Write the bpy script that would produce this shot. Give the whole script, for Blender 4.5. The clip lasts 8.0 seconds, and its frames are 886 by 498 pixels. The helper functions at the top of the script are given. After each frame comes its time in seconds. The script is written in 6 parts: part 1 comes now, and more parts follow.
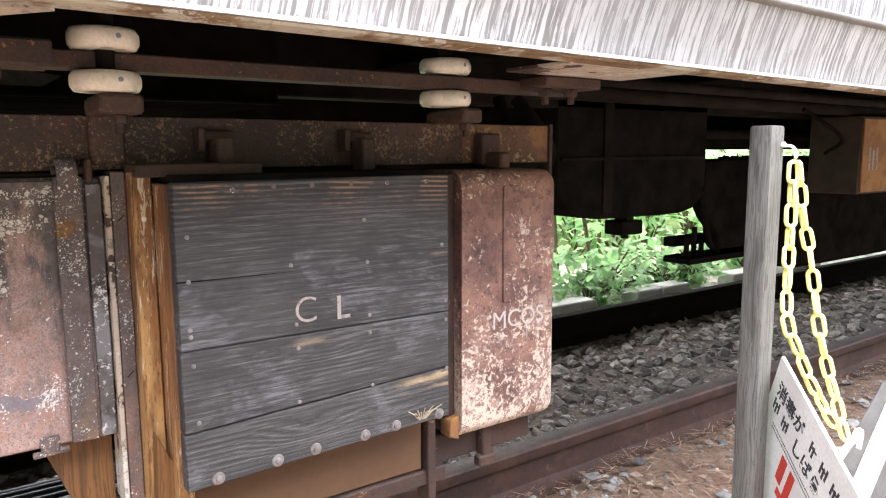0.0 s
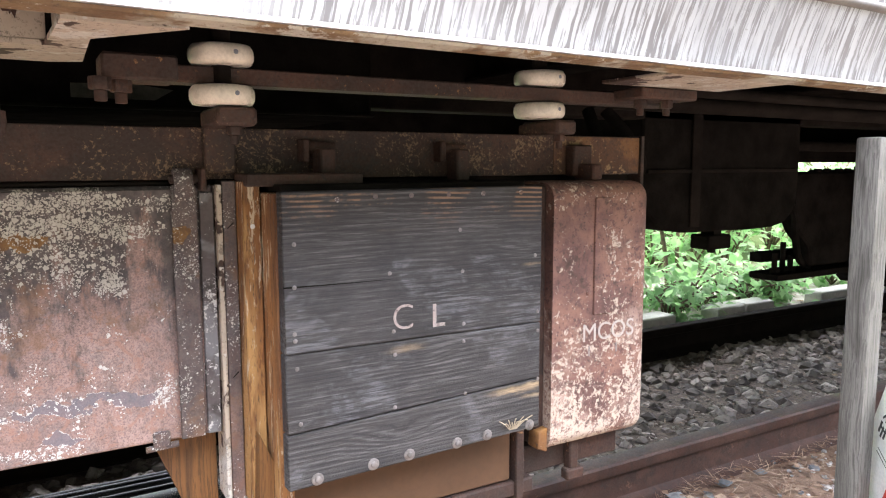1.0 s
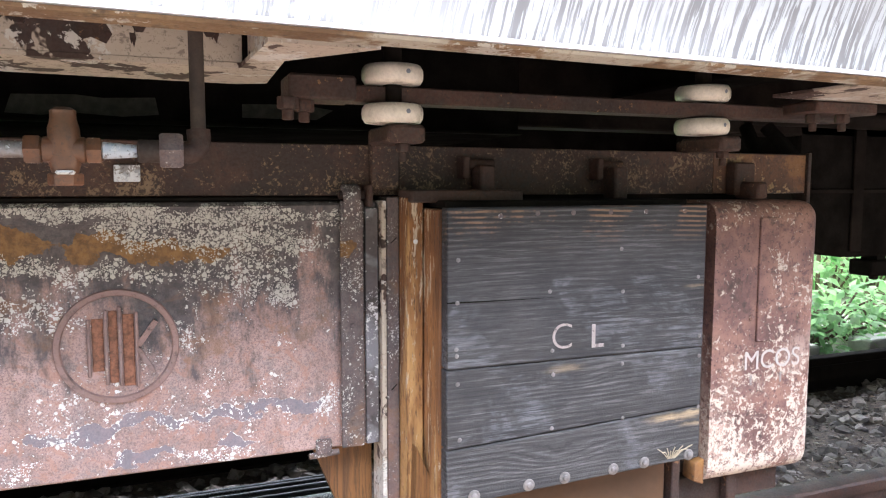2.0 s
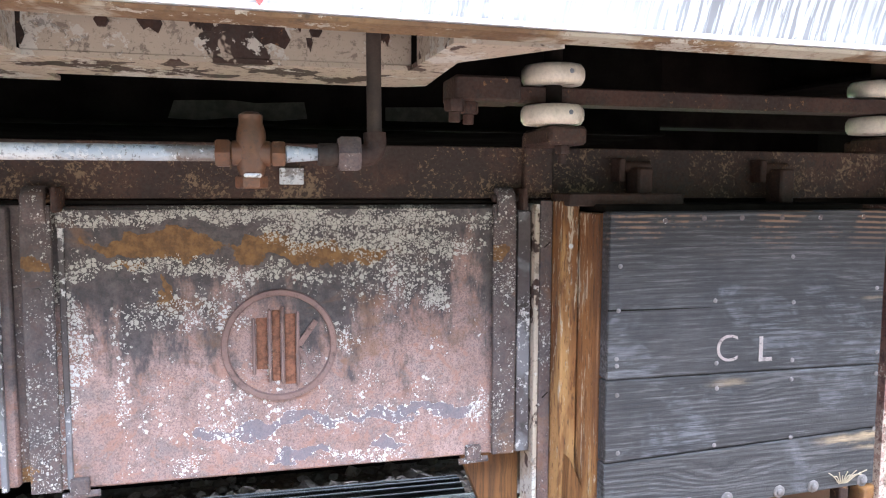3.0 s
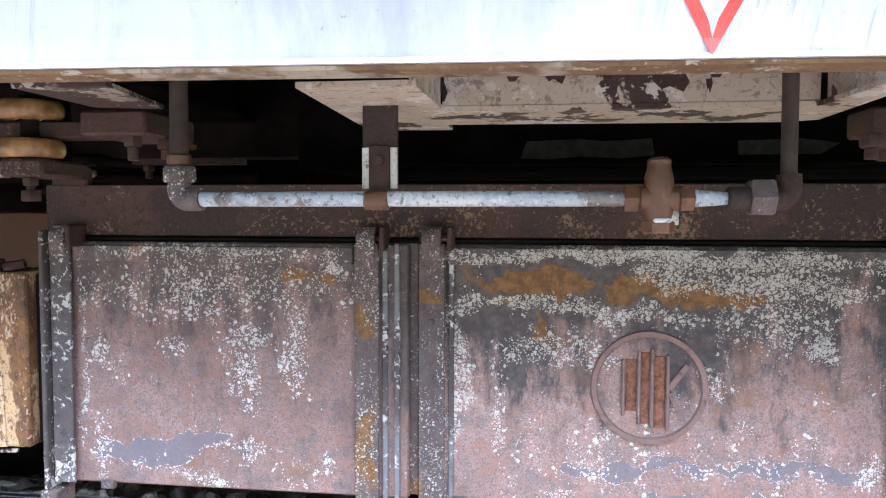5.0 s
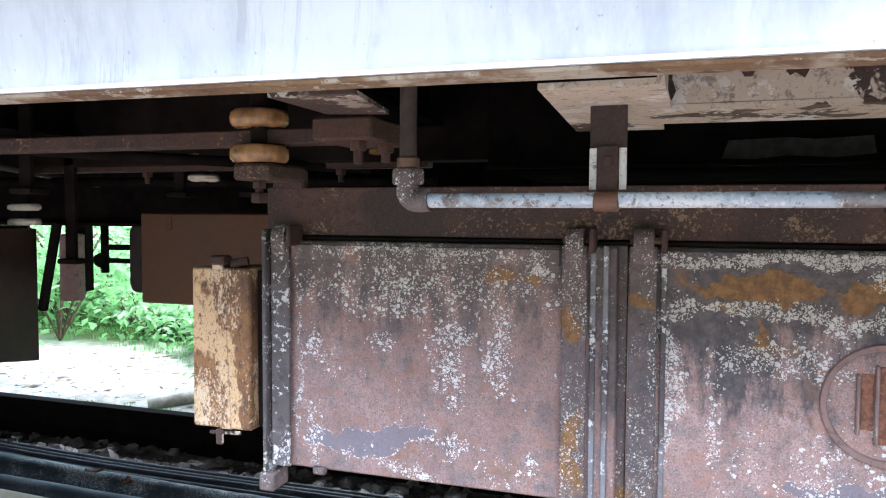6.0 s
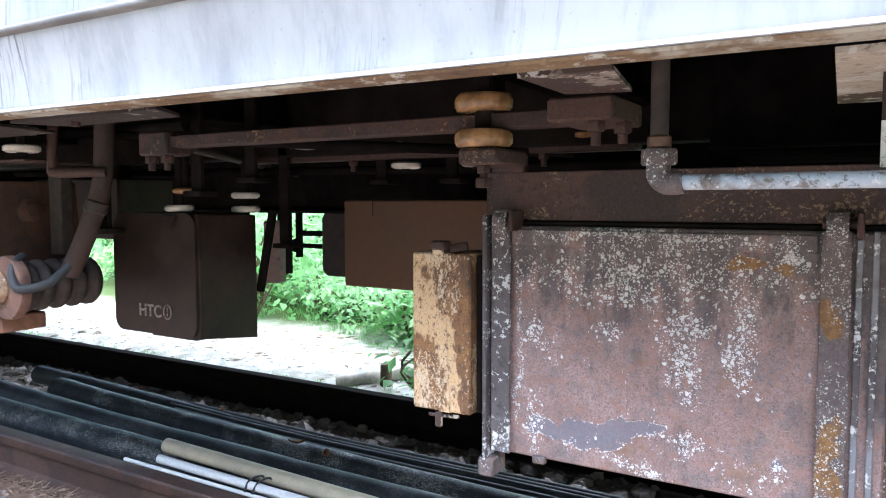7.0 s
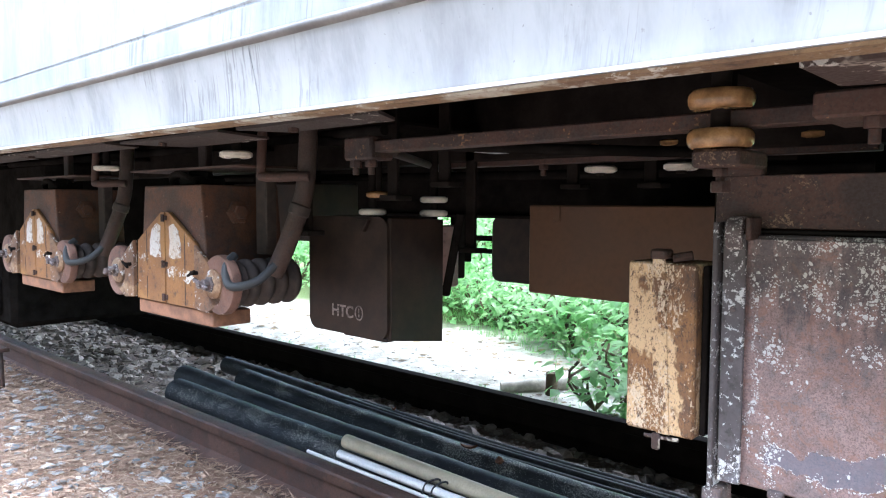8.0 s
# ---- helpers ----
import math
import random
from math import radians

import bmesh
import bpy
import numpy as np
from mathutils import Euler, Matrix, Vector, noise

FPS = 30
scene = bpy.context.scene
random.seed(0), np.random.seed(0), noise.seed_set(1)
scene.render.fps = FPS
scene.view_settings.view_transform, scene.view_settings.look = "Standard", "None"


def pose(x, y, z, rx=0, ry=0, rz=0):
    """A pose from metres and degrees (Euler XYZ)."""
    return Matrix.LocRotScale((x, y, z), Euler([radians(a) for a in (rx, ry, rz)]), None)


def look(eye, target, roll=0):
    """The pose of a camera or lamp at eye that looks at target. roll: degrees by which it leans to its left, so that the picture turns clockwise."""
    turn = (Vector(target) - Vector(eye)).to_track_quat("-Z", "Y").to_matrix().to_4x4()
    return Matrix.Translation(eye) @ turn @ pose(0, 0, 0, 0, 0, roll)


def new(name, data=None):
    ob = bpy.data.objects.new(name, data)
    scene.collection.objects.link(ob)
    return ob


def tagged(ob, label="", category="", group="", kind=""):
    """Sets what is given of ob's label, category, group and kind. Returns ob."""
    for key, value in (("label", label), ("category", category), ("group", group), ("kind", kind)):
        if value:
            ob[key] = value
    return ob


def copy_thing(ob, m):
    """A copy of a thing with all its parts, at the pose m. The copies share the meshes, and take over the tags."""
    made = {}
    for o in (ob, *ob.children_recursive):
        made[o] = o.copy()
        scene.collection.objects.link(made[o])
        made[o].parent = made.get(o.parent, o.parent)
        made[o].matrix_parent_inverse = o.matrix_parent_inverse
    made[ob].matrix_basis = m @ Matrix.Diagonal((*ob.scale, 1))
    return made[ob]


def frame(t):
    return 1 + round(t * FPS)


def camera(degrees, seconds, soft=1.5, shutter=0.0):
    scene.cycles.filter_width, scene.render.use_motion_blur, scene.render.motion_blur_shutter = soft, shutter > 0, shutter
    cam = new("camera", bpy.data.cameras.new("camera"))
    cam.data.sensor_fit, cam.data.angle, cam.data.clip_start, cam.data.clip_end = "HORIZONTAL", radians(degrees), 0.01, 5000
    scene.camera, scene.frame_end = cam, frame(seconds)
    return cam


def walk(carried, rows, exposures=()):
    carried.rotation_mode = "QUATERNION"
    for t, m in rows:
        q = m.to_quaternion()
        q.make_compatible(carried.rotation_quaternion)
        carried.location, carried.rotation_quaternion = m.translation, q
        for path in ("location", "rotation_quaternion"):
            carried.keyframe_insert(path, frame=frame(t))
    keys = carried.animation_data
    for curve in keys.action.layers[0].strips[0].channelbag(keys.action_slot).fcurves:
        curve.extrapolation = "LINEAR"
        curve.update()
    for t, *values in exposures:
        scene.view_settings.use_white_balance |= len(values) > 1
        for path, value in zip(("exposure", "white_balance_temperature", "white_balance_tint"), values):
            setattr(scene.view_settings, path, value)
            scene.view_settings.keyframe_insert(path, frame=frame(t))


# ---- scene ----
cam = camera(63.2, 8.0, soft=1.15)
PATH = [
    (0, (0.022, -0.016, 1.014), (1.176, 1.595, 0.745), -0.3),
    (0.5, (0.005, -0.008, 1.012), (1.103, 1.644, 0.751), -0.2),
    (1, (-0.015, -0.004, 1.013), (0.981, 1.714, 0.777), -0.1),
    (1.5, (-0.042, 0.011, 1.011), (0.818, 1.804, 0.802), 0.1),
    (1.7, (-0.053, 0.017, 1.01), (0.745, 1.841, 0.816), 0.1),
    (2.8, (-0.126, 0.064, 1.009), (0.402, 1.984, 0.826), 0.2),
    (3, (-0.141, 0.07, 1.01), (0.326, 2.007, 0.833), 0.2),
    (3.5, (-0.176, 0.079, 1.015), (0.118, 2.052, 0.869), 0.1),
    (4, (-0.204, 0.08, 1.018), (-0.063, 2.071, 0.896), -0.0),
    (4.2, (-0.217, 0.081, 1.02), (-0.158, 2.076, 0.903), 0.1),
    (5.3, (-0.298, 0.075, 1.028), (-0.651, 2.041, 0.934), 0.2),
    (5.5, (-0.314, 0.069, 1.027), (-0.733, 2.023, 0.944), 0.3),
    (6, (-0.364, 0.061, 1.025), (-0.986, 1.959, 0.926), 0.3),
    (6.5, (-0.411, 0.051, 1.023), (-1.24, 1.867, 0.898), 0.3),
    (7, (-0.456, 0.049, 1.021), (-1.479, 1.762, 0.886), -0.1),
    (7.5, (-0.506, 0.045, 1.022), (-1.705, 1.64, 0.89), 0.2),
    (8, (-0.558, 0.029, 1.02), (-1.912, 1.496, 0.899), 0.3),
]
walk(cam, [(t, look(eye, target, roll)) for t, eye, target, roll in PATH], exposures=[(0, 2.4, 6480, 14), (3.5, 2.65, 5400, 10), (5.5, 2.48, 5300, 9), (8, 2.38, 5400, 9)])

# ---- world and light ----
world = bpy.data.worlds.new("world")
scene.world = world
world.use_nodes = True
wn = world.node_tree
sky = wn.nodes.new("ShaderNodeTexSky")
sky.sky_type = "NISHITA"
sky.sun_disc = False
sky.sun_elevation, sky.sun_rotation = radians(78), radians(110)
sky.dust_density = 4.0
wn.links.new(sky.outputs[0], wn.nodes["Background"].inputs[0])
wn.nodes["Background"].inputs[1].default_value = 0.15
sun = new("sun", bpy.data.lights.new("sun", "SUN"))
sun.data.energy, sun.data.angle, sun.data.color = 5.1, radians(126), (1.0, 0.97, 0.93)
sun.matrix_world = look((0.4, 0.8, 5.0), (0, 0, 0))


# ---- materials ----
class Mat:
    """A small builder of node materials in world-sized coordinates."""

    def __init__(self, name, rough=0.7, metal=0.0, spec=0.5):
        self.m = bpy.data.materials.new(name)
        self.m.use_nodes = True
        self.t = self.m.node_tree
        self.bsdf = self.t.nodes["Principled BSDF"]
        self.bsdf.inputs["Roughness"].default_value = rough
        self.bsdf.inputs["Metallic"].default_value = metal
        self.bsdf.inputs["Specular IOR Level"].default_value = spec
        self.co = self.t.nodes.new("ShaderNodeTexCoord").outputs["Object"]

    def put(self, value, socket):
        if isinstance(value, (int, float)):
            socket.default_value = value
        elif isinstance(value, tuple):
            socket.default_value = (*value, 1.0) if len(value) == 3 and len(socket.default_value) == 4 else value
        else:
            self.t.links.new(value, socket)

    def scaled(self, s):
        n = self.t.nodes.new("ShaderNodeMapping")
        n.inputs["Scale"].default_value = s
        self.t.links.new(self.co, n.inputs["Vector"])
        return n.outputs[0]

    def scaled_from(self, where, s):
        n = self.t.nodes.new("ShaderNodeMapping")
        n.inputs["Scale"].default_value = s
        self.t.links.new(where, n.inputs["Vector"])
        return n.outputs[0]

    def moved(self, where, amount, scale):
        """Coordinates shaken by a noise."""
        n = self.noise(scale, 3, colour=True)
        m = self.t.nodes.new("ShaderNodeVectorMath")
        m.operation = "MULTIPLY_ADD"
        self.put(n, m.inputs[0])
        m.inputs[1].default_value = (amount,) * 3
        self.put(where or self.co, m.inputs[2])
        return m.outputs[0]

    def noise(self, scale, detail=4, rough=0.6, at=None, colour=False):
        n = self.t.nodes.new("ShaderNodeTexNoise")
        n.inputs["Scale"].default_value = scale
        n.inputs["Detail"].default_value = detail
        n.inputs["Roughness"].default_value = rough
        self.put(at or self.co, n.inputs["Vector"])
        return n.outputs["Color" if colour else "Fac"]

    def cells(self, scale, at=None, feature="F1", out="Distance"):
        n = self.t.nodes.new("ShaderNodeTexVoronoi")
        n.feature = feature
        n.inputs["Scale"].default_value = scale
        self.put(at or self.co, n.inputs["Vector"])
        return n.outputs[out]

    def step(self, value, low, high, to=(0.0, 1.0)):
        n = self.t.nodes.new("ShaderNodeMapRange")
        n.interpolation_type = "SMOOTHSTEP"
        self.put(value, n.inputs["Value"])
        n.inputs["From Min"].default_value, n.inputs["From Max"].default_value = low, high
        n.inputs["To Min"].default_value, n.inputs["To Max"].default_value = to
        return n.outputs[0]

    def calc(self, op, a, b=0.0, c=0.0):
        n = self.t.nodes.new("ShaderNodeMath")
        n.operation = op
        for v, s in zip((a, b, c), n.inputs):
            self.put(v, s)
        return n.outputs[0]

    def mix(self, fac, a, b, how="MIX"):
        n = self.t.nodes.new("ShaderNodeMix")
        n.data_type, n.blend_type = "RGBA", how
        self.put(fac, n.inputs["Factor"])
        self.put(a, n.inputs[6])
        self.put(b, n.inputs[7])
        return n.outputs[2]

    def axis(self, i):
        n = self.t.nodes.new("ShaderNodeSeparateXYZ")
        self.put(self.co, n.inputs[0])
        return n.outputs[i]

    def random(self):
        return self.t.nodes.new("ShaderNodeObjectInfo").outputs["Random"]

    def island(self):
        return self.t.nodes.new("ShaderNodeNewGeometry").outputs["Random Per Island"]

    def bump(self, height, strength=0.4, distance=0.002):
        n = self.t.nodes.new("ShaderNodeBump")
        n.inputs["Strength"].default_value, n.inputs["Distance"].default_value = strength, distance
        self.put(height, n.inputs["Height"])
        self.t.links.new(n.outputs[0], self.bsdf.inputs["Normal"])

    def done(self, colour, rough=None):
        self.put(colour, self.bsdf.inputs["Base Color"])
        if rough is not None:
            self.put(rough, self.bsdf.inputs["Roughness"])
        return self.m


def plain(name, colour, rough=0.7, metal=0.0, vary=0.25, scale=12.0, bump=0.15, spec=0.5):
    """A surface of one colour with soft stains and a fine grain."""
    k = Mat(name, rough, metal, spec)
    a = k.noise(scale, 5)
    b = k.noise(scale * 14, 3)
    c = k.mix(k.step(a, 0.3, 0.7), tuple(v * (1 - vary) for v in colour), tuple(min(1, v * (1 + vary)) for v in colour))
    c = k.mix(k.step(b, 0.35, 0.75, (0.0, 0.35)), c, tuple(v * 0.6 for v in colour))
    k.bump(b, bump, 0.001)
    return k.done(c, k.step(a, 0.2, 0.8, (max(0.05, rough - 0.12), min(1, rough + 0.12))))


def flaked(name, rust, rust2, paint, chips, chip_scale, cover, chip_cover, dark=(0.035, 0.03, 0.028), band=None, tops=None, rough=0.75, spots=0.0, edge=0.08, stretch=None):
    """Old painted steel: rust of two tones, faded paint in patches, and cracked chips of an outer coat."""
    k = Mat(name, rough)
    if stretch:
        k.co = k.scaled(stretch)
    grain = k.noise(260, 3)
    blot = k.noise(9, 6, 0.65)
    c = k.mix(k.step(blot, 0.35, 0.68), rust, rust2)
    c = k.mix(k.step(k.noise(42, 5, 0.7), 0.52, 0.7, (0.0, 0.7)), c, dark)
    place = k.moved(None, 0.05, 14)
    p = k.noise(6.5, 5, 0.62, at=place)
    if tops:
        p = k.calc("ADD", p, k.step(k.axis(2), tops[0], tops[1], (-0.1, tops[2])))
    c = k.mix(k.step(p, 1 - cover, 1 - cover + edge), c, paint)
    if band:
        z = k.calc("ADD", k.axis(2), k.calc("MULTIPLY", k.calc("SUBTRACT", k.noise(15, 4), 0.5), 0.05))
        inside = k.calc("MULTIPLY", k.step(z, band[0], band[0] + 0.006), k.step(z, band[1], band[1] + 0.006, (1.0, 0.0)))
        inside = k.calc("MULTIPLY", inside, k.step(k.noise(11, 4), 0.44, 0.5))
        c = k.mix(inside, c, band[2])
    where = k.noise(7.5, 6, 0.72, at=k.moved(None, 0.03, 30))
    if tops:
        where = k.calc("ADD", where, k.step(k.axis(2), tops[0], tops[1], (-0.06, tops[2] * 0.9)))
    bits = k.noise(chip_scale * 0.3, 8, 0.72, at=k.moved(None, 0.01, 60))
    there = k.step(k.calc("MULTIPLY_ADD", k.calc("SUBTRACT", where, 0.5), 0.9, bits), 1.02 - chip_cover, 1.045 - chip_cover)
    tone = k.mix(k.noise(chip_scale * 0.7, 3), chips, tuple(v * 0.7 for v in chips))
    c = k.mix(there, c, tone)
    if spots:
        c = k.mix(k.step(k.noise(75, 7, 0.75, at=k.moved(None, 0.02, 40)), 0.55, 0.6, (0.0, spots)), c, rust2)
        c = k.mix(k.step(k.noise(210, 4, 0.7), 0.58, 0.64, (0.0, spots * 0.8)), c, dark)
    k.bump(k.calc("ADD", k.calc("MULTIPLY", there, 0.6), k.calc("MULTIPLY", grain, 0.5)), 0.45, 0.0012)
    return k.done(c, k.step(grain, 0.3, 0.7, (rough - 0.12, rough + 0.12)))


def timber(name, tones, along=0, rough=0.8, ring=55.0):
    """Weathered softwood: long grain with dark winter rings, cracks and grey or ochre tones."""
    k = Mat(name, rough)
    s = [1.0, 1.0, 1.0]
    s[along] = 0.06
    at = k.t.nodes.new("ShaderNodeMapping")
    at.inputs["Scale"].default_value = s
    r = k.calc("MULTIPLY", k.random(), 9.0)
    shift = k.t.nodes.new("ShaderNodeCombineXYZ")
    for i in range(3):
        k.put(r, shift.inputs[i])
    k.put(k.moved(None, 0.02, 6), at.inputs["Vector"])
    k.put(shift.outputs[0], at.inputs["Location"])
    v = at.outputs[0]
    across = k.axis(2) if along == 0 else k.calc("ADD", k.axis(0), k.calc("MULTIPLY", k.axis(1), 0.8))
    sway = k.noise(5.0, 4, 0.55, at=k.scaled_from(v, (4.0 if along == 0 else 1.0, 1.0, 4.0 if along == 2 else 1.0)))
    knots = k.noise(2.3, 2, 0.5, at=k.scaled_from(v, (5.0 if along == 0 else 1.0, 1.0, 5.0 if along == 2 else 1.0)))
    turn = k.calc("ADD", k.calc("MULTIPLY", across, ring * 14.0), k.calc("ADD", k.calc("MULTIPLY", sway, 38.0), k.calc("MULTIPLY", knots, 40.0)))
    lines = k.calc("MULTIPLY_ADD", k.calc("SINE", turn), 0.5, 0.5)
    lines = k.calc("MULTIPLY", lines, k.step(k.noise(13, 4, 0.6, at=v), 0.36, 0.62))
    fine = k.noise(420, 4, 0.7, at=k.scaled_from(v, (0.25 if along == 0 else 1.0, 1.0, 0.25 if along == 2 else 1.0)))
    broad = k.noise(14, 5, 0.6, at=v)
    c = k.mix(k.step(broad, 0.3, 0.7), tones[0], tones[1])
    c = k.mix(k.step(lines, 0.45, 0.85, (0.0, 0.7)), c, tones[2])
    c = k.mix(k.step(fine, 0.44, 0.62, (0.0, 0.6)), c, tuple(q * 0.45 for q in tones[2]))
    c = k.mix(k.step(k.noise(5, 4), 0.6, 0.75, (0.0, 0.6)), c, tones[3])
    c = k.mix(k.step(k.noise(520, 3, 0.7), 0.5, 0.68, (0.0, 0.4)), c, tuple(q * 0.6 for q in tones[0]))
    k.bump(k.calc("ADD", k.calc("MULTIPLY", lines, -0.7), fine), 0.55, 0.0015)
    return k.done(c)


def planking(name, knots, streaks):
    """Old grey softwood boards: fine winter rings that bend round knots, pale ridges, warm tan remains and ochre streaks.
    Knots and streaks are (x, z, half width, half height, strength)."""
    k = Mat(name, 0.78)
    shift = k.t.nodes.new("ShaderNodeCombineXYZ")
    r = k.calc("MULTIPLY", k.random(), 7.0)
    for i in range(3):
        k.put(r, shift.inputs[i])
    add = k.t.nodes.new("ShaderNodeVectorMath")
    k.put(k.co, add.inputs[0])
    k.put(shift.outputs[0], add.inputs[1])
    own = add.outputs[0]

    def spot(x, z, rx, rz, w, wide=1.8):
        n = k.t.nodes.new("ShaderNodeMapping")
        n.inputs["Scale"].default_value = (1 / rx, 0.0, 1 / rz)
        n.inputs["Location"].default_value = (-x / rx, 0.0, -z / rz)
        k.put(k.moved(None, 0.01, 40), n.inputs["Vector"])
        n.inputs["Location"].default_value = (-(x + 0.005) / rx, 0.0, -(z + 0.005) / rz)
        d = k.t.nodes.new("ShaderNodeVectorMath")
        d.operation = "LENGTH"
        k.put(n.outputs[0], d.inputs[0])
        return k.step(d.outputs["Value"], wide, 0.0, (0.0, w))

    long_at = k.scaled_from(own, (0.16, 1.0, 1.0))
    phase = k.calc("MULTIPLY", k.axis(2), 900.0)
    phase = k.calc("ADD", phase, k.calc("MULTIPLY", k.noise(5.0, 3, 0.5, at=k.scaled_from(own, (0.2, 1.0, 0.6))), 22.0))
    phase = k.calc("ADD", phase, k.calc("MULTIPLY", k.noise(60, 4, 0.65, at=long_at), 5.0))
    for row in knots:
        phase = k.calc("ADD", phase, spot(*row))
    wave = k.calc("SINE", phase)
    patch = k.step(k.noise(9, 4, 0.6, at=long_at), 0.35, 0.65)
    patch2 = k.step(k.noise(12, 5, 0.65, at=k.moved(long_at, 0.1, 5)), 0.45, 0.68)
    fibre = k.noise(420, 5, 0.75, at=k.scaled_from(own, (0.035, 1.0, 1.0)))
    c = k.mix(k.step(k.noise(6, 5, 0.65, at=k.scaled_from(own, (0.45, 1.0, 1.0))), 0.3, 0.7), (0.026, 0.0245, 0.025), (0.06, 0.0575, 0.058))
    c = k.mix(k.calc("MULTIPLY", k.step(k.noise(230, 4, 0.7, at=k.scaled_from(own, (0.05, 1.0, 1.0))), 0.5, 0.66), 0.6), c, (0.135, 0.13, 0.13))
    c = k.mix(k.calc("MULTIPLY", k.step(wave, 0.6, 1.0), k.calc("MULTIPLY_ADD", patch, 0.5, 0.1)), c, (0.012, 0.0115, 0.012))
    ridge = k.calc("MULTIPLY", k.step(wave, -0.35, -0.95), patch2)
    c = k.mix(k.calc("MULTIPLY", ridge, 0.32), c, (0.18, 0.178, 0.184))
    c = k.mix(k.step(fibre, 0.48, 0.6, (0.0, 0.6)), c, (0.018, 0.0175, 0.018))
    dark_blotch = k.step(k.noise(4.5, 5, 0.65, at=k.scaled_from(own, (0.8, 1.0, 1.0))), 0.5, 0.64, (0.0, 0.55))
    c = k.mix(dark_blotch, c, (0.016, 0.0165, 0.019))
    worn = k.calc("MULTIPLY", k.step(k.noise(6, 5, 0.7, at=k.moved(k.scaled_from(own, (0.7, 1.0, 1.0)), 0.2, 4)), 0.53, 0.66), k.step(k.noise(260, 4, 0.7, at=k.scaled_from(own, (0.05, 1.0, 1.0))), 0.42, 0.6, (0.0, 0.6)))
    c = k.mix(worn, c, (0.17, 0.175, 0.19))
    high = k.calc("MULTIPLY", k.step(k.axis(2), 0.915, 0.965), k.step(k.noise(26, 5, 0.7, at=k.scaled_from(own, (0.5, 1.0, 0.6))), 0.46, 0.6))
    c = k.mix(k.calc("MULTIPLY", high, k.step(wave, 0.1, -0.7, (0.0, 0.8))), c, (0.24, 0.145, 0.09))
    for row in streaks:
        c = k.mix(k.calc("MULTIPLY", spot(*row), k.step(k.noise(90, 4, 0.7, at=k.scaled_from(own, (0.15, 1.0, 1.0))), 0.38, 0.6)), c, (0.36, 0.27, 0.165))
    k.bump(k.calc("ADD", k.calc("MULTIPLY", wave, -0.12), fibre), 0.6, 0.0016)
    return k.done(c)


def leafy(name, a, b):
    k = Mat(name, 0.5, 0.0, 0.4)
    i = k.island()
    c = k.mix(i, a, b)
    c = k.mix(k.step(k.noise(1.1, 3), 0.4, 0.65, (0.0, 0.35)), c, tuple(v * 0.6 for v in a))
    k.put(c, k.bsdf.inputs["Base Color"])
    t = k.t.nodes.new("ShaderNodeBsdfTranslucent")
    k.put(k.mix(0.5, c, (0.37, 0.62, 0.26)), t.inputs["Color"])
    m = k.t.nodes.new("ShaderNodeMixShader")
    m.inputs[0].default_value = 0.6
    k.t.links.new(k.bsdf.outputs[0], m.inputs[1])
    k.t.links.new(t.outputs[0], m.inputs[2])
    k.t.links.new(m.outputs[0], k.t.nodes["Material Output"].inputs["Surface"])
    return k.m


def stainless(name, grime=1.0):
    """Dull stainless sheet, chalky, with dark grime runs that lean and fray."""
    k = Mat(name, 0.45, 0.4)
    wide = k.noise(1.0, 4, 0.6, at=k.scaled((0.9, 0.2, 3.0)))
    x, z = k.axis(0), k.axis(2)
    lean = k.t.nodes.new("ShaderNodeCombineXYZ")
    k.put(k.calc("SUBTRACT", x, k.calc("MULTIPLY", z, 0.2)), lean.inputs[0])
    k.put(k.calc("MULTIPLY", z, 0.05), lean.inputs[2])
    run = k.noise(210, 3, 0.6, at=k.moved(lean.outputs[0], 0.003, 30))
    dirty = k.step(k.calc("ADD", x, k.calc("MULTIPLY", k.noise(2.4, 4), 1.4)), 0.55, 1.0, (0.0, 1.0))
    some = k.calc("MAXIMUM", dirty, k.step(k.noise(3.1, 3), 0.5, 0.66, (0.0, 0.7)))
    c = k.mix(k.step(wide, 0.3, 0.7), (0.42, 0.43, 0.445), (0.53, 0.538, 0.548))
    runs = k.calc("MULTIPLY", k.step(k.calc("ADD", run, k.calc("MULTIPLY", some, 0.12)), 0.59, 0.68), k.calc("MULTIPLY", some, 0.9 * grime))
    c = k.mix(runs, c, (0.17, 0.163, 0.163))
    broad = k.calc("MULTIPLY", k.step(k.noise(70, 5, 0.7, at=k.moved(lean.outputs[0], 0.006, 20)), 0.5, 0.66), k.step(k.noise(4.5, 5, 0.7, at=k.scaled((1.0, 1.0, 1.6))), 0.47, 0.62, (0.0, 0.45 * grime)))
    c = k.mix(broad, c, (0.24, 0.235, 0.24))
    film = k.calc("MULTIPLY", k.step(k.noise(13, 5, 0.7, at=k.scaled((1.0, 1.0, 0.3))), 0.45, 0.7), 0.35 * grime)
    c = k.mix(film, c, (0.36, 0.355, 0.36))
    smudge = k.step(k.noise(5.5, 6, 0.75, at=k.scaled((1.6, 1.0, 0.5))), 0.42, 0.72, (0.0, 0.75 * grime))
    c = k.mix(smudge, c, (0.29, 0.295, 0.31))
    c = k.mix(k.step(k.noise(120, 4), 0.68, 0.73, (0.0, 0.6 * grime)), c, (0.2, 0.19, 0.18))
    return k.done(c, k.step(wide, 0.2, 0.8, (0.36, 0.55)))


